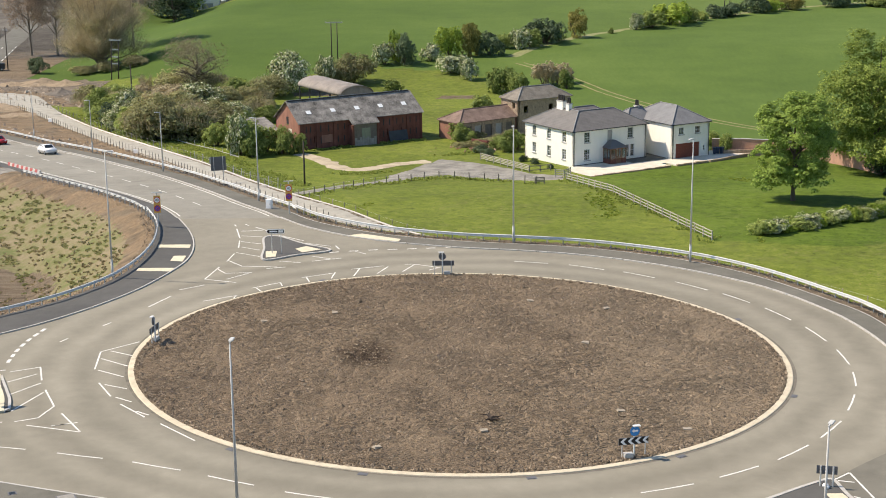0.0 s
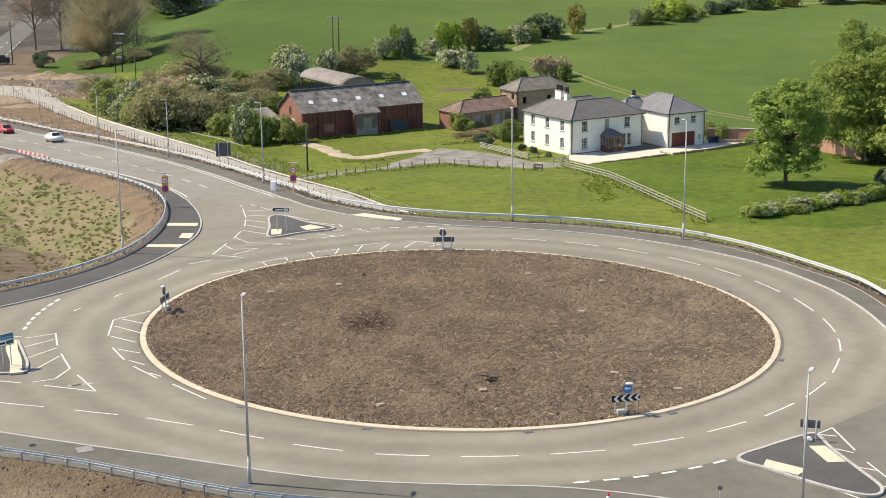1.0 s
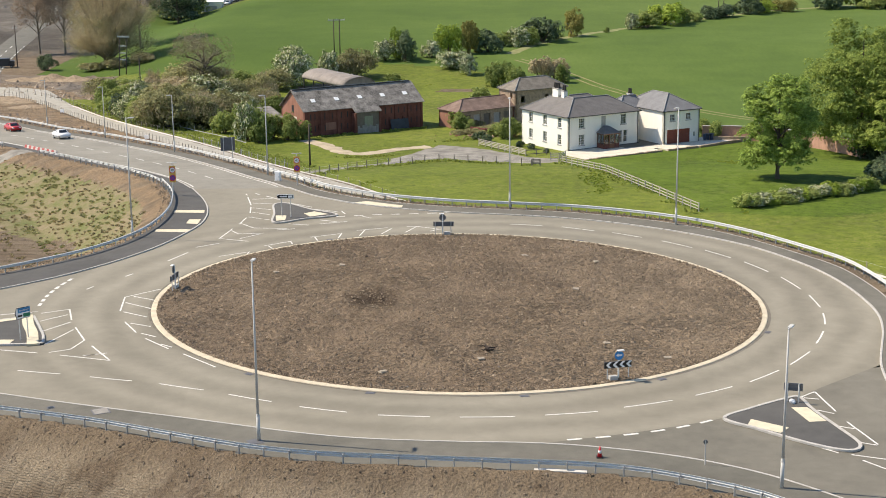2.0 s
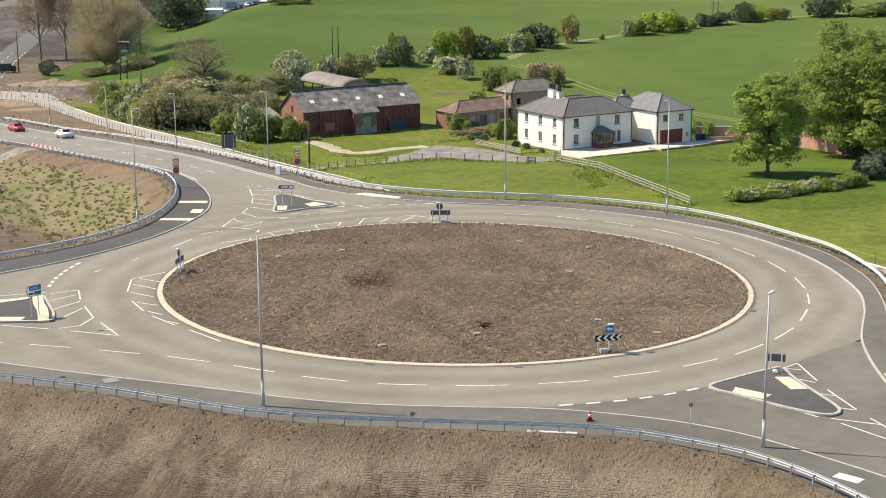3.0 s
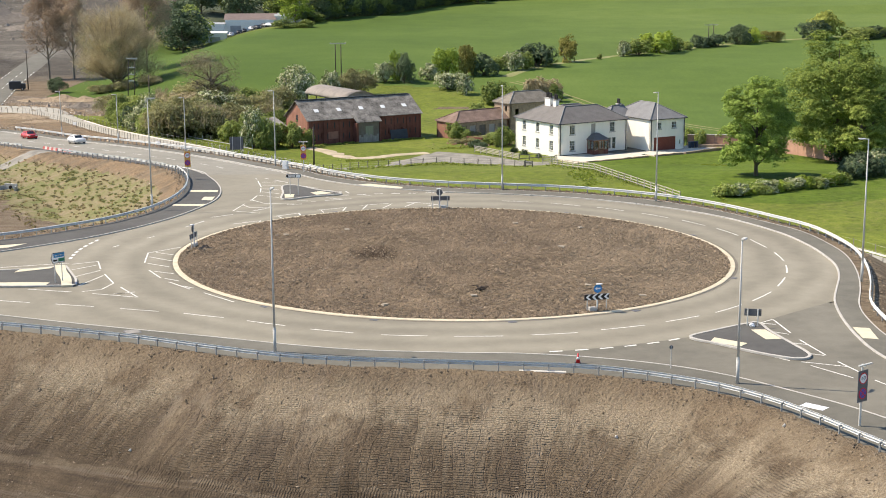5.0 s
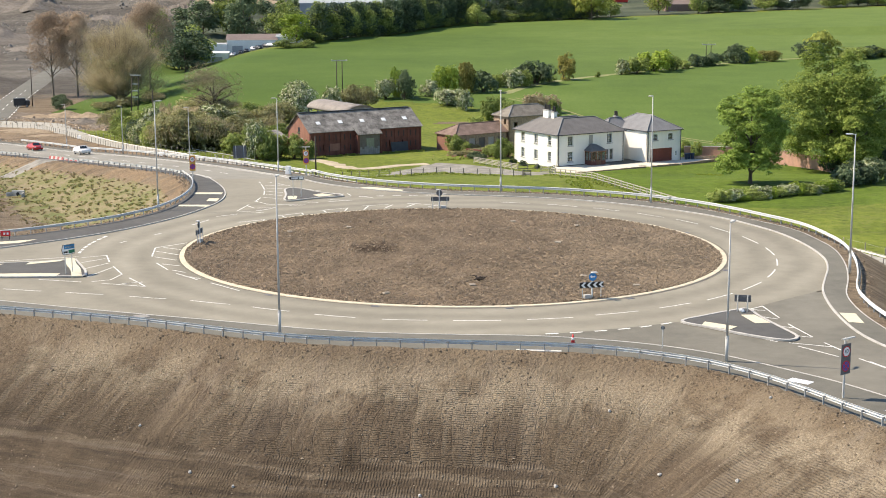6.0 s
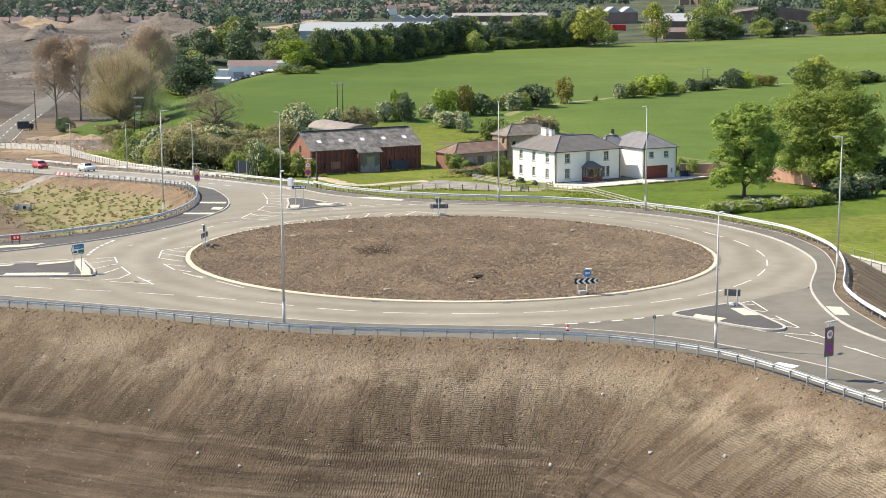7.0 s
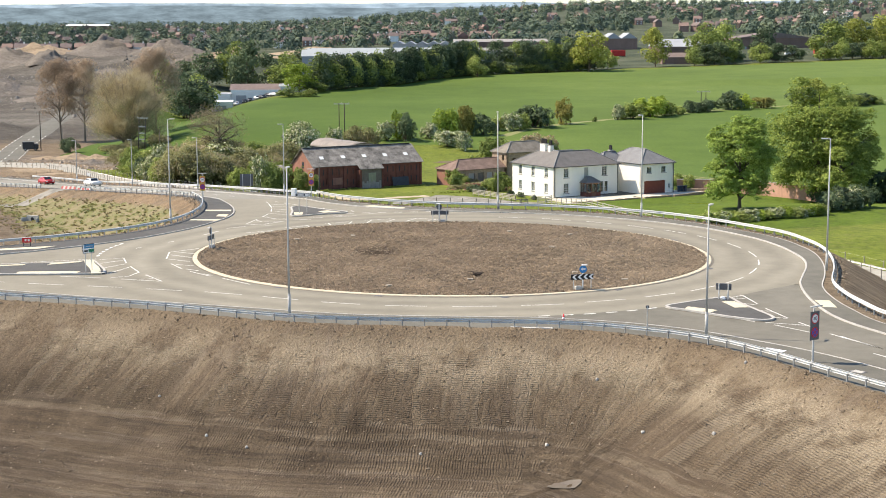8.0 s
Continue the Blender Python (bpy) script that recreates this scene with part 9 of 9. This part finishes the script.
def car(paint, label, m, L=4.2, W=1.75, H=1.48):
    t = thing("car", label, "car")
    prof = [(-L / 2, 0.35), (-L / 2, 0.75), (-L * 0.47, 0.86), (-L * 0.26, 0.96), (-L * 0.12, H - 0.04), (L * 0.02, H), (L * 0.24, H - 0.05), (L * 0.42, 1.0), (L / 2, 0.92), (L / 2, 0.38), (L * 0.4, 0.25), (-L * 0.4, 0.25)]
    bm = polyplate(prof, -W / 2, W / 2)
    for v in bm.verts:
        if v.co.z > 1.0:
            v.co.y *= 0.82
    bmesh.ops.bevel(bm, geom=bm.edges[:], offset=0.04, segments=2, affect="EDGES")
    body = part("body", bm, paint, t, "", True)
    for s in (-1, 1):
        bm = polyplate([(-L * 0.22, 0.98), (-L * 0.115, H - 0.1), (L * 0.23, H - 0.12), (L * 0.37, 1.02)], s * W * 0.445 - 0.012, s * W * 0.445 + 0.012)
        part("side_window", bm, M_CARGLASS, t)
        for x in (-L * 0.31, L * 0.3):
            wm = Matrix.Translation((x, s * (W / 2 - 0.08), 0.31)) @ Matrix.Rotation(radians(90), 4, "X")
            w = part("wheel", cyl(0.31, 0.31, -0.1, 0.1, 18, wm), M_TYRE, t, "black tyre")
            part("rim", cyl(0.19, 0.19, -0.11, 0.11, 14, wm), M_ALLOY, w)
        part("headlight", box(-L / 2 - 0.01, -L / 2 + 0.08, s * 0.62 - 0.16, s * 0.62 + 0.16, 0.62, 0.76, None, 0.02), M_SIGNWHITE, t)
        part("tail_light", box(L / 2 - 0.06, L / 2 + 0.012, s * 0.68 - 0.1, s * 0.68 + 0.1, 0.66, 0.88, None, 0.02), M_SIGNRED, t)
    v = [(-L * 0.255, -W * 0.38, 0.99), (-L * 0.255, W * 0.38, 0.99), (-L * 0.13, W * 0.33, H - 0.06), (-L * 0.13, -W * 0.33, H - 0.06)]
    link_mesh("windscreen", [(x - 0.015, y, z + 0.02) for x, y, z in v], [(0, 1, 2, 3)], M_CARGLASS, t)
    v = [(L * 0.405, -W * 0.36, 1.02), (L * 0.405, W * 0.36, 1.02), (L * 0.26, W * 0.33, H - 0.08), (L * 0.26, -W * 0.33, H - 0.08)]
    link_mesh("rear_window", [(x + 0.02, y, z + 0.02) for x, y, z in v], [(3, 2, 1, 0)], M_CARGLASS, t)
    t.matrix_world = m


M_CARWHITE = plain("white_car_paint", (0.72, 0.72, 0.71), 0.25, 0, 0.03, 1, 0.5)
M_CARRED = plain("red_car_paint", (0.42, 0.03, 0.03), 0.25, 0, 0.05, 1, 0.5)
M_VANDARK = plain("dark_van_paint", (0.035, 0.037, 0.04), 0.4, 0, 0.1)
for paint, label, x, y in ((M_CARWHITE, "white hatchback driving on the main road", -62.6, 121.6), (M_CARRED, "red hatchback driving on the main road", -75.4, 139.0)):
    sl = math.degrees(math.atan2(float(road_level(y + 2) - road_level(y - 2)), 4))
    car(paint, label, pose(x, y, float(road_level(y)) + 0.01, 0, 0, 124) @ Matrix.Rotation(radians(-sl), 4, "Y"))


def welfare_van():
    t = thing("van", "dark parked van with a raised rear body", "van")
    part("body", box(-2.0, 1.1, -1.0, 1.0, 0.45, 2.5, None, 0.06), M_VANDARK, t)
    part("cab", box(1.12, 2.3, -0.95, 0.95, 0.45, 1.9, None, 0.12), M_VANDARK, t)
    part("windscreen", box(2.2, 2.32, -0.8, 0.8, 1.2, 1.75, None, 0.02), M_CARGLASS, t)
    for x in (-1.3, 1.5):
        for s in (-1, 1):
            wm = Matrix.Translation((x, s * 0.9, 0.36)) @ Matrix.Rotation(radians(90), 4, "X")
            w = part("wheel", cyl(0.36, 0.36, -0.12, 0.12, 16, wm), M_TYRE, t)
            part("rim", cyl(0.2, 0.2, -0.13, 0.13, 12, wm), M_ALLOY, w)
    t.matrix_world = pose(-116.5, 279, land_at(-116.5, 279), 0, 0, 10)


welfare_van()


# ---- the far farm, works and town ----
M_WHITEWALL = stained("white_painted_wall", (0.80, 0.79, 0.75), 0.1, 0.9, 0.2)
M_PALEROOF = stained("pale_metal_roof", (0.33, 0.355, 0.355), 0.14, 0.6, 0.05)
M_TANROOF = stained("tan_flat_roof", (0.27, 0.255, 0.23), 0.15, 0.9, 0.05)
M_GREYROOF = stained("grey_metal_roof", (0.34, 0.35, 0.36), 0.15, 0.7, 0.06)
M_BROWNWALL = stained("brown_brick_wall", (0.19, 0.13, 0.105), 0.2, 0.9, 0.1)
M_TOWNBRICK = stained("town_red_brick", (0.235, 0.16, 0.13), 0.2, 0.9, 0.2)
M_TOWNROOF = stained("town_brown_tile", (0.19, 0.15, 0.135), 0.2, 0.9, 0.2)
M_TOWNORANGE = stained("town_orange_tile", (0.27, 0.19, 0.155), 0.2, 0.9, 0.2)


def shed(name, label, x0, x1, y0, y1, z0, eave, rise, wall_m, roof_m, bays=1, turn=0.0, along="x"):
    t = thing(name, label, "building", "works buildings")
    cx, cy = (x0 + x1) / 2, (y0 + y1) / 2
    w, d = x1 - x0, y1 - y0
    part("wall", box(-w / 2, w / 2, -d / 2, d / 2, z0, eave), wall_m, t)
    for b in range(bays):
        if along == "x":
            a0, a1 = -d / 2 + d * b / bays, -d / 2 + d * (b + 1) / bays
            v = [(-w / 2 - 0.5, a0, eave), (w / 2 + 0.5, a0, eave), (w / 2 + 0.5, (a0 + a1) / 2, eave + rise), (-w / 2 - 0.5, (a0 + a1) / 2, eave + rise), (w / 2 + 0.5, a1, eave), (-w / 2 - 0.5, a1, eave)]
        else:
            a0, a1 = -w / 2 + w * b / bays, -w / 2 + w * (b + 1) / bays
            v = [(a0, d / 2 + 0.5, eave), (a0, -d / 2 - 0.5, eave), ((a0 + a1) / 2, -d / 2 - 0.5, eave + rise), ((a0 + a1) / 2, d / 2 + 0.5, eave + rise), (a1, -d / 2 - 0.5, eave), (a1, d / 2 + 0.5, eave)]
        link_mesh("roof", v, [(0, 1, 2, 3), (3, 2, 4, 5), (1, 4, 2), (0, 3, 5), (0, 5, 4, 1)], roof_m, t)
    part("door", box(-w / 2 + 2, -w / 2 + 6, -d / 2 - 0.1, -d / 2, z0, z0 + (eave - z0) * 0.6), M_GREYROOF, t)
    t.matrix_world = pose(cx, cy, 0, 0, 0, turn)
    return t


shed("farm_shed", "long low white farm shed with a dark roof", -83, -64, 446, 456, -6, -0.6, 2.2, M_WHITEWALL, M_TOWNROOF, 1, 2)
shed("farm_shed", "white farm shed with a pale roof", -64, -54, 448, 456, -6, 0.6, 1.0, M_WHITEWALL, M_PALEROOF, 1, 2)
shed("farm_shed", "small white shed with a flat roof", -93, -83, 444, 452, -8, -2.0, 0.4, M_WHITEWALL, M_GREYROOF, 1, 2)
shed("farm_shed", "low white outbuilding among trees", -88, -80, 426, 431, -8, -4.4, 0.6, M_WHITEWALL, M_WHITEWALL, 1, 2)
for i in range(9):
    car((M_CARWHITE, M_VANDARK, M_VANDARK)[i % 3], "old car parked in the far farmyard", pose(-79 + i * 2.4, 436 + (i % 2) * 3, land_at(-79 + i * 2.4, 436), 0, 0, 80 + 10 * i))
shed("warehouse", "huge pale-roofed warehouse behind a tree belt", -76, 0, 646, 760, -10, 9.4, 3.2, M_GREYROOF, M_PALEROOF, 4, 3)
shed("warehouse", "wide low industrial building with a tan roof", 8, 66, 800, 860, 4, 15.4, 1.6, M_BROWNWALL, M_TANROOF, 2)
shed("warehouse", "grey works building with a sawtooth roof", -30, 20, 780, 830, 4, 14.2, 2.0, M_GREYROOF, M_GREYROOF, 7, 0, "y")
shed("warehouse", "low works building with a pale roof", 10, 68, 700, 740, 0, 11, 1.5, M_GREYROOF, M_TANROOF, 2)
shed("warehouse", "grey-roofed shed beside the trees", 118, 144, 676, 720, 2, 13, 4, M_BROWNWALL, M_GREYROOF, 1)
shed("warehouse", "red-walled shed with white gables", 92, 122, 800, 830, 4, 17, 3.5, M_TOWNBRICK, M_GREYROOF, 3, 0, "y")
shed("warehouse", "large plain brown industrial building beyond trees", 178, 224, 770, 810, 4, 17, 3.4, M_BROWNWALL, M_TOWNROOF, 1, 0, "y")
shed("warehouse", "low brick hall with a tiled roof", 112, 128, 625, 636, 0, 8.2, 2.2, M_TOWNBRICK, M_TOWNROOF, 1)
shed("warehouse", "white-topped building among the distant trees", -678, -602, 2600, 2640, 24, 37, 3.0, M_BROWNWALL, M_WHITEWALL, 1)


def container(x, y, L, m, label):
    t = thing("container", label, "container", "containers and lorries")
    part("box", box(-L / 2, L / 2, -1.4, 1.4, 0.3, 3.6, None, 0.05), m, t)
    for k in (-L / 2 + 0.6, L / 2 - 0.6):
        part("foot", box(k - 0.3, k + 0.3, -1.3, 1.3, 0, 0.3), M_VANDARK, t)
    t.matrix_world = pose(x, y, land_at(x, y), 0, 0, 8)


container(100, 715, 8, M_BARRIERRED, "red shipping container in a works yard")
container(212, 692, 13, M_BARRIERRED, "red lorry trailer beyond the field")
container(192, 690, 6, M_CARWHITE, "white van body beyond the field")
container(150, 668, 6, M_CARWHITE, "white van body beyond the field")
container(244, 700, 9, M_CARWHITE, "white trailer beyond the field")
container(53, 820, 9, M_BARRIERRED, "red shipping container in a works yard")


def town_house(wall_m, roof_m, label):
    t = thing("town_house", label, "house", "houses of the town")
    part("wall", box(-4, 4, -3.6, 3.6, -4, 5.2), wall_m, t)
    v = [(-4.3, -4, 5.1), (4.3, -4, 5.1), (4.3, 0, 8.2), (-4.3, 0, 8.2), (4.3, 4, 5.1), (-4.3, 4, 5.1)]
    link_mesh("roof", v, [(0, 1, 2, 3), (3, 2, 4, 5), (1, 4, 2), (0, 3, 5), (0, 5, 4, 1)], roof_m, t)
    part("chimney", box(2.6, 3.4, -0.5, 0.5, 7, 9.2), wall_m, t)
    for x in (-2.4, 1.6):
        for z in (0.8, 3.3):
            part("window", box(x, x + 1.3, -3.65, -3.6, z, z + 1.3), M_SIGNWHITE, t)
    return t


TOWN = [town_house(M_TOWNBRICK, M_TOWNROOF, "distant red brick house with a brown roof"), town_house(M_TOWNBRICK, M_TOWNORANGE, "distant brick house with an orange roof"), town_house(M_WHITEWALL, M_TOWNROOF, "distant white house with a brown roof")]
rnd = np.random.RandomState(61)
homes = [(-338 + i * 9.2, 1000 + 6 * math.sin(i), 5) for i in range(16)] + [(-330 + i * 13, 1030, 95) for i in range(9)]
homes += [(-118 + i * 9.5, 1190 + 10 * (i % 2), 8) for i in range(12)] + [(-105 + i * 12, 1225, 95) for i in range(9)] + [(-10 + i * 8.6, 985 + 8 * (i % 2), 92) for i in range(8)] + [(-4 + i * 10, 1010, 5) for i in range(7)]
for i in range(260):
    d = 1100 + 2000 * rnd.rand() ** 0.85
    u = -0.30 + 0.60 * rnd.rand() ** 0.75
    homes.append((u * (d + 140), d, rnd.rand() * 180))
for i, (x, y, rz) in enumerate(homes):
    src = TOWN[int(rnd.rand() * 2.35)]
    m = pose(x, y, land_at(x, y), 0, 0, rz)
    if i < 3:
        TOWN[i].matrix_world = m
    else:
        copy_thing(src, m)


# ---- spoil heaps ----
M_SPOIL = spoil("grey_spoil", (0.125, 0.108, 0.088), (0.245, 0.215, 0.18))
M_SPOILSAND = spoil("sandy_spoil", (0.25, 0.19, 0.125), (0.42, 0.33, 0.225))


def heap(x, y, r, h, m, label):
    """A loose heap with a rough crest, its foot sunk in the land."""
    bm = bmesh.new()
    seg, rings = 36, 14
    vx, vy, vh = [0.0], [0.0], [h]
    for j in range(1, rings + 1):
        for k in range(seg):
            a = 6.283 * k / seg
            w = 1 + 0.35 * noise.noise((math.cos(a) * 1.3 + x, math.sin(a) * 1.3 + y, 0.2))
            u = j / rings
            rr = r * w * u
            vx.append(rr * math.cos(a))
            vy.append(rr * math.sin(a))
            lump = 1 + 0.5 * noise.noise((vx[-1] * 0.12 + x, vy[-1] * 0.12 + y, 5.0)) + 0.25 * noise.noise((vx[-1] * 0.4 + x, vy[-1] * 0.4, 7.0))
            vh.append(h * max(0.0, 1 - u) ** 1.25 * lump - (1.2 if j == rings else 0))
    z0 = land_at(x, y)
    zs = land(np.array(vx) + x, np.array(vy) + y) - z0 + np.array(vh)
    vs = [bm.verts.new(c) for c in zip(vx, vy, zs)]
    for k in range(seg):
        q = (k + 1) % seg
        bm.faces.new([vs[0], vs[1 + k], vs[1 + q]])
        for j in range(rings - 1):
            a, b = 1 + j * seg, 1 + (j + 1) * seg
            bm.faces.new([vs[a + k], vs[b + k], vs[b + q], vs[a + q]])
    ob = part("spoil", bm, m, None, smooth=True)
    ob.matrix_world = pose(x, y, z0)
    tagged(ob, label, "heap", "spoil heaps")


for x, y, r, h in ((-247, 816, 20, 8), (-199, 960, 34, 13), (-252, 1000, 40, 13), (-296, 880, 44, 11), (-290, 700, 44, 7), (-225, 620, 34, 5), (-250, 540, 40, 5), (-180, 720, 26, 5), (-150, 760, 22, 7), (-340, 960, 40, 12), (-180, 560, 22, 4), (-215, 470, 26, 5), (-160, 840, 26, 6)):
    heap(x, y, r, h, M_SPOIL, "grey conical heap of crushed spoil")
for x, y, r, h in ((-97, 249, 6.5, 1.5), (-90.5, 246, 4.5, 1.1), (-104, 248, 4.5, 0.8), (-92.5, 200, 6.0, 0.35), (-86, 189, 4.5, 0.3), (-97, 206, 5.0, 0.3), (-145, 940, 34, 5), (-95, 985, 34, 4), (-300, 985, 40, 8)):
    heap(x, y, r, h, M_SPOILSAND, "low heap of orange sandy spoil")
heap(-87, 228, 4.0, 1.3, M_SPOIL, "dark heap of grubbed-up roots and earth")
rnd = np.random.RandomState(71)
x, y = rnd.uniform(-118, -34, 6000), rnd.uniform(90, 246, 6000)
dn = near_line(x, y, NW_N[::3])
ok = ~inside(x, y, PLATFORM) & (((y > 172) & (x < -68) & (np.abs(y - 218 + 0.5 * (x + 80)) < 15)) | ((dn > 3.3) & (dn < 11) & (x > -100) & (x < np.interp(y, [90, 172], [-30, -72])))) & (near_line(x, y, FOOTPATH[::4, :2]) > 2.4)
x, y = x[ok], y[ok]
stones("rubble", "broken stone and clods heaped beside the footpath", np.stack([x, y, land(x, y)], axis=1), 0.12 + 0.5 * rnd.rand(len(x)) ** 3, clod_material("stony_spoil", (0.16, 0.13, 0.10), (0.38, 0.31, 0.23)), 73)
x, y = rnd.uniform(-420, -78, 9000), rnd.uniform(330, 1000, 9000)
ok = (x < -84 - 0.13 * (y - 240)) & (np.array([noise.noise((a * 0.02, b * 0.012, 3.0)) for a, b in zip(x, y)]) > 0.02)
x, y = x[ok], y[ok]
stones("rubble", "broken concrete and rubble strewn over the works ground", np.stack([x, y, land(x, y)], axis=1), 0.25 + 1.1 * rnd.rand(len(x)) ** 4, clod_material("rubble", (0.13, 0.115, 0.095), (0.27, 0.245, 0.21)), 72)


# ---- distant hills ----
def backdrop_hills(dist, top, wob, colour, seed, name="backdrop"):
    n = 160
    verts, faces = [], []
    for i in range(n):
        a = radians(-34 + 68 * i / (n - 1))
        z = top + wob * (noise.noise((i * 0.045, seed, 0)) + 0.4 * noise.noise((i * 0.17, seed, 3)))
        for k, zz in enumerate((-40, z * 0.6, z)):
            verts.append((math.sin(a) * (dist + k * 40), math.cos(a) * (dist + k * 40), zz))
    for i in range(n - 1):
        for k in range(2):
            faces.append((i * 3 + k, (i + 1) * 3 + k, (i + 1) * 3 + k + 1, i * 3 + k + 1))
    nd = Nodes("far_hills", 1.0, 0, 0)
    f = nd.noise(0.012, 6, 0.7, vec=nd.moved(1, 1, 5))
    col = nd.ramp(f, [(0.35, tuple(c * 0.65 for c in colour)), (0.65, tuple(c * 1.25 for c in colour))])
    # no lit surface: the hills glow, with haze painted into their blue
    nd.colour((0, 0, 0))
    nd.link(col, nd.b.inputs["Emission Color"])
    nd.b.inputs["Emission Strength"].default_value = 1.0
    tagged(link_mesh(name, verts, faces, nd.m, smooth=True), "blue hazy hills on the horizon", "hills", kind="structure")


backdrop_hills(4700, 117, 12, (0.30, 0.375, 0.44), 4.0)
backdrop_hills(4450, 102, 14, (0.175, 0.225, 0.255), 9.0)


# ---- standing water on the basin floor ----
def puddle(x, y, rx, ry, colour, label, seed):
    n = Nodes("puddle_water", 0.35, 0, 0.3)
    n.colour(n.ramp(n.noise(1.2, 4), [(0.35, tuple(v * 0.7 for v in colour)), (0.65, colour)]))
    n.bump(n.noise(6, 3), 0.1, 0.01)
    # a film of water that fills the low place, rounded off at its rim
    v, f = [(x, y)], []
    for r in range(1, 7):
        for k in range(40):
            a = 6.283 * k / 40
            w = (1 + 0.3 * noise.noise((math.cos(a), math.sin(a), seed))) * r / 6
            v.append((x + rx * w * math.cos(a), y + ry * w * math.sin(a)))
    for k in range(40):
        f.append((0, 1 + k, 1 + (k + 1) % 40))
        f += [(1 + 40 * r + k, 41 + 40 * r + k, 41 + 40 * r + (k + 1) % 40, 1 + 40 * r + (k + 1) % 40) for r in range(5)]
    v = np.array(v)
    z = land(v[:, 0], v[:, 1]) + 0.06
    ob = link_mesh("puddle", np.column_stack([v, z]).tolist(), f, n.m, smooth=True)
    tagged(ob, label, "puddle")


puddle(6.7, -54.5, 1.05, 0.6, (0.19, 0.157, 0.117), "pale muddy puddle on the basin floor", 1.0)

# fallen brickwork beside the outbuilding
rnd = np.random.RandomState(81)
x, y = 7.0 + 2.6 * rnd.normal(size=420), 137.5 + 2.2 * rnd.normal(size=420)
stones("rubble", "fallen red brick and pale stone rubble beside the outbuilding", np.stack([x, y, land(x, y) + 0.05], axis=1), 0.10 + 0.28 * rnd.rand(420) ** 2, clod_material("brick_rubble", (0.20, 0.085, 0.06), (0.36, 0.24, 0.18)), 82)
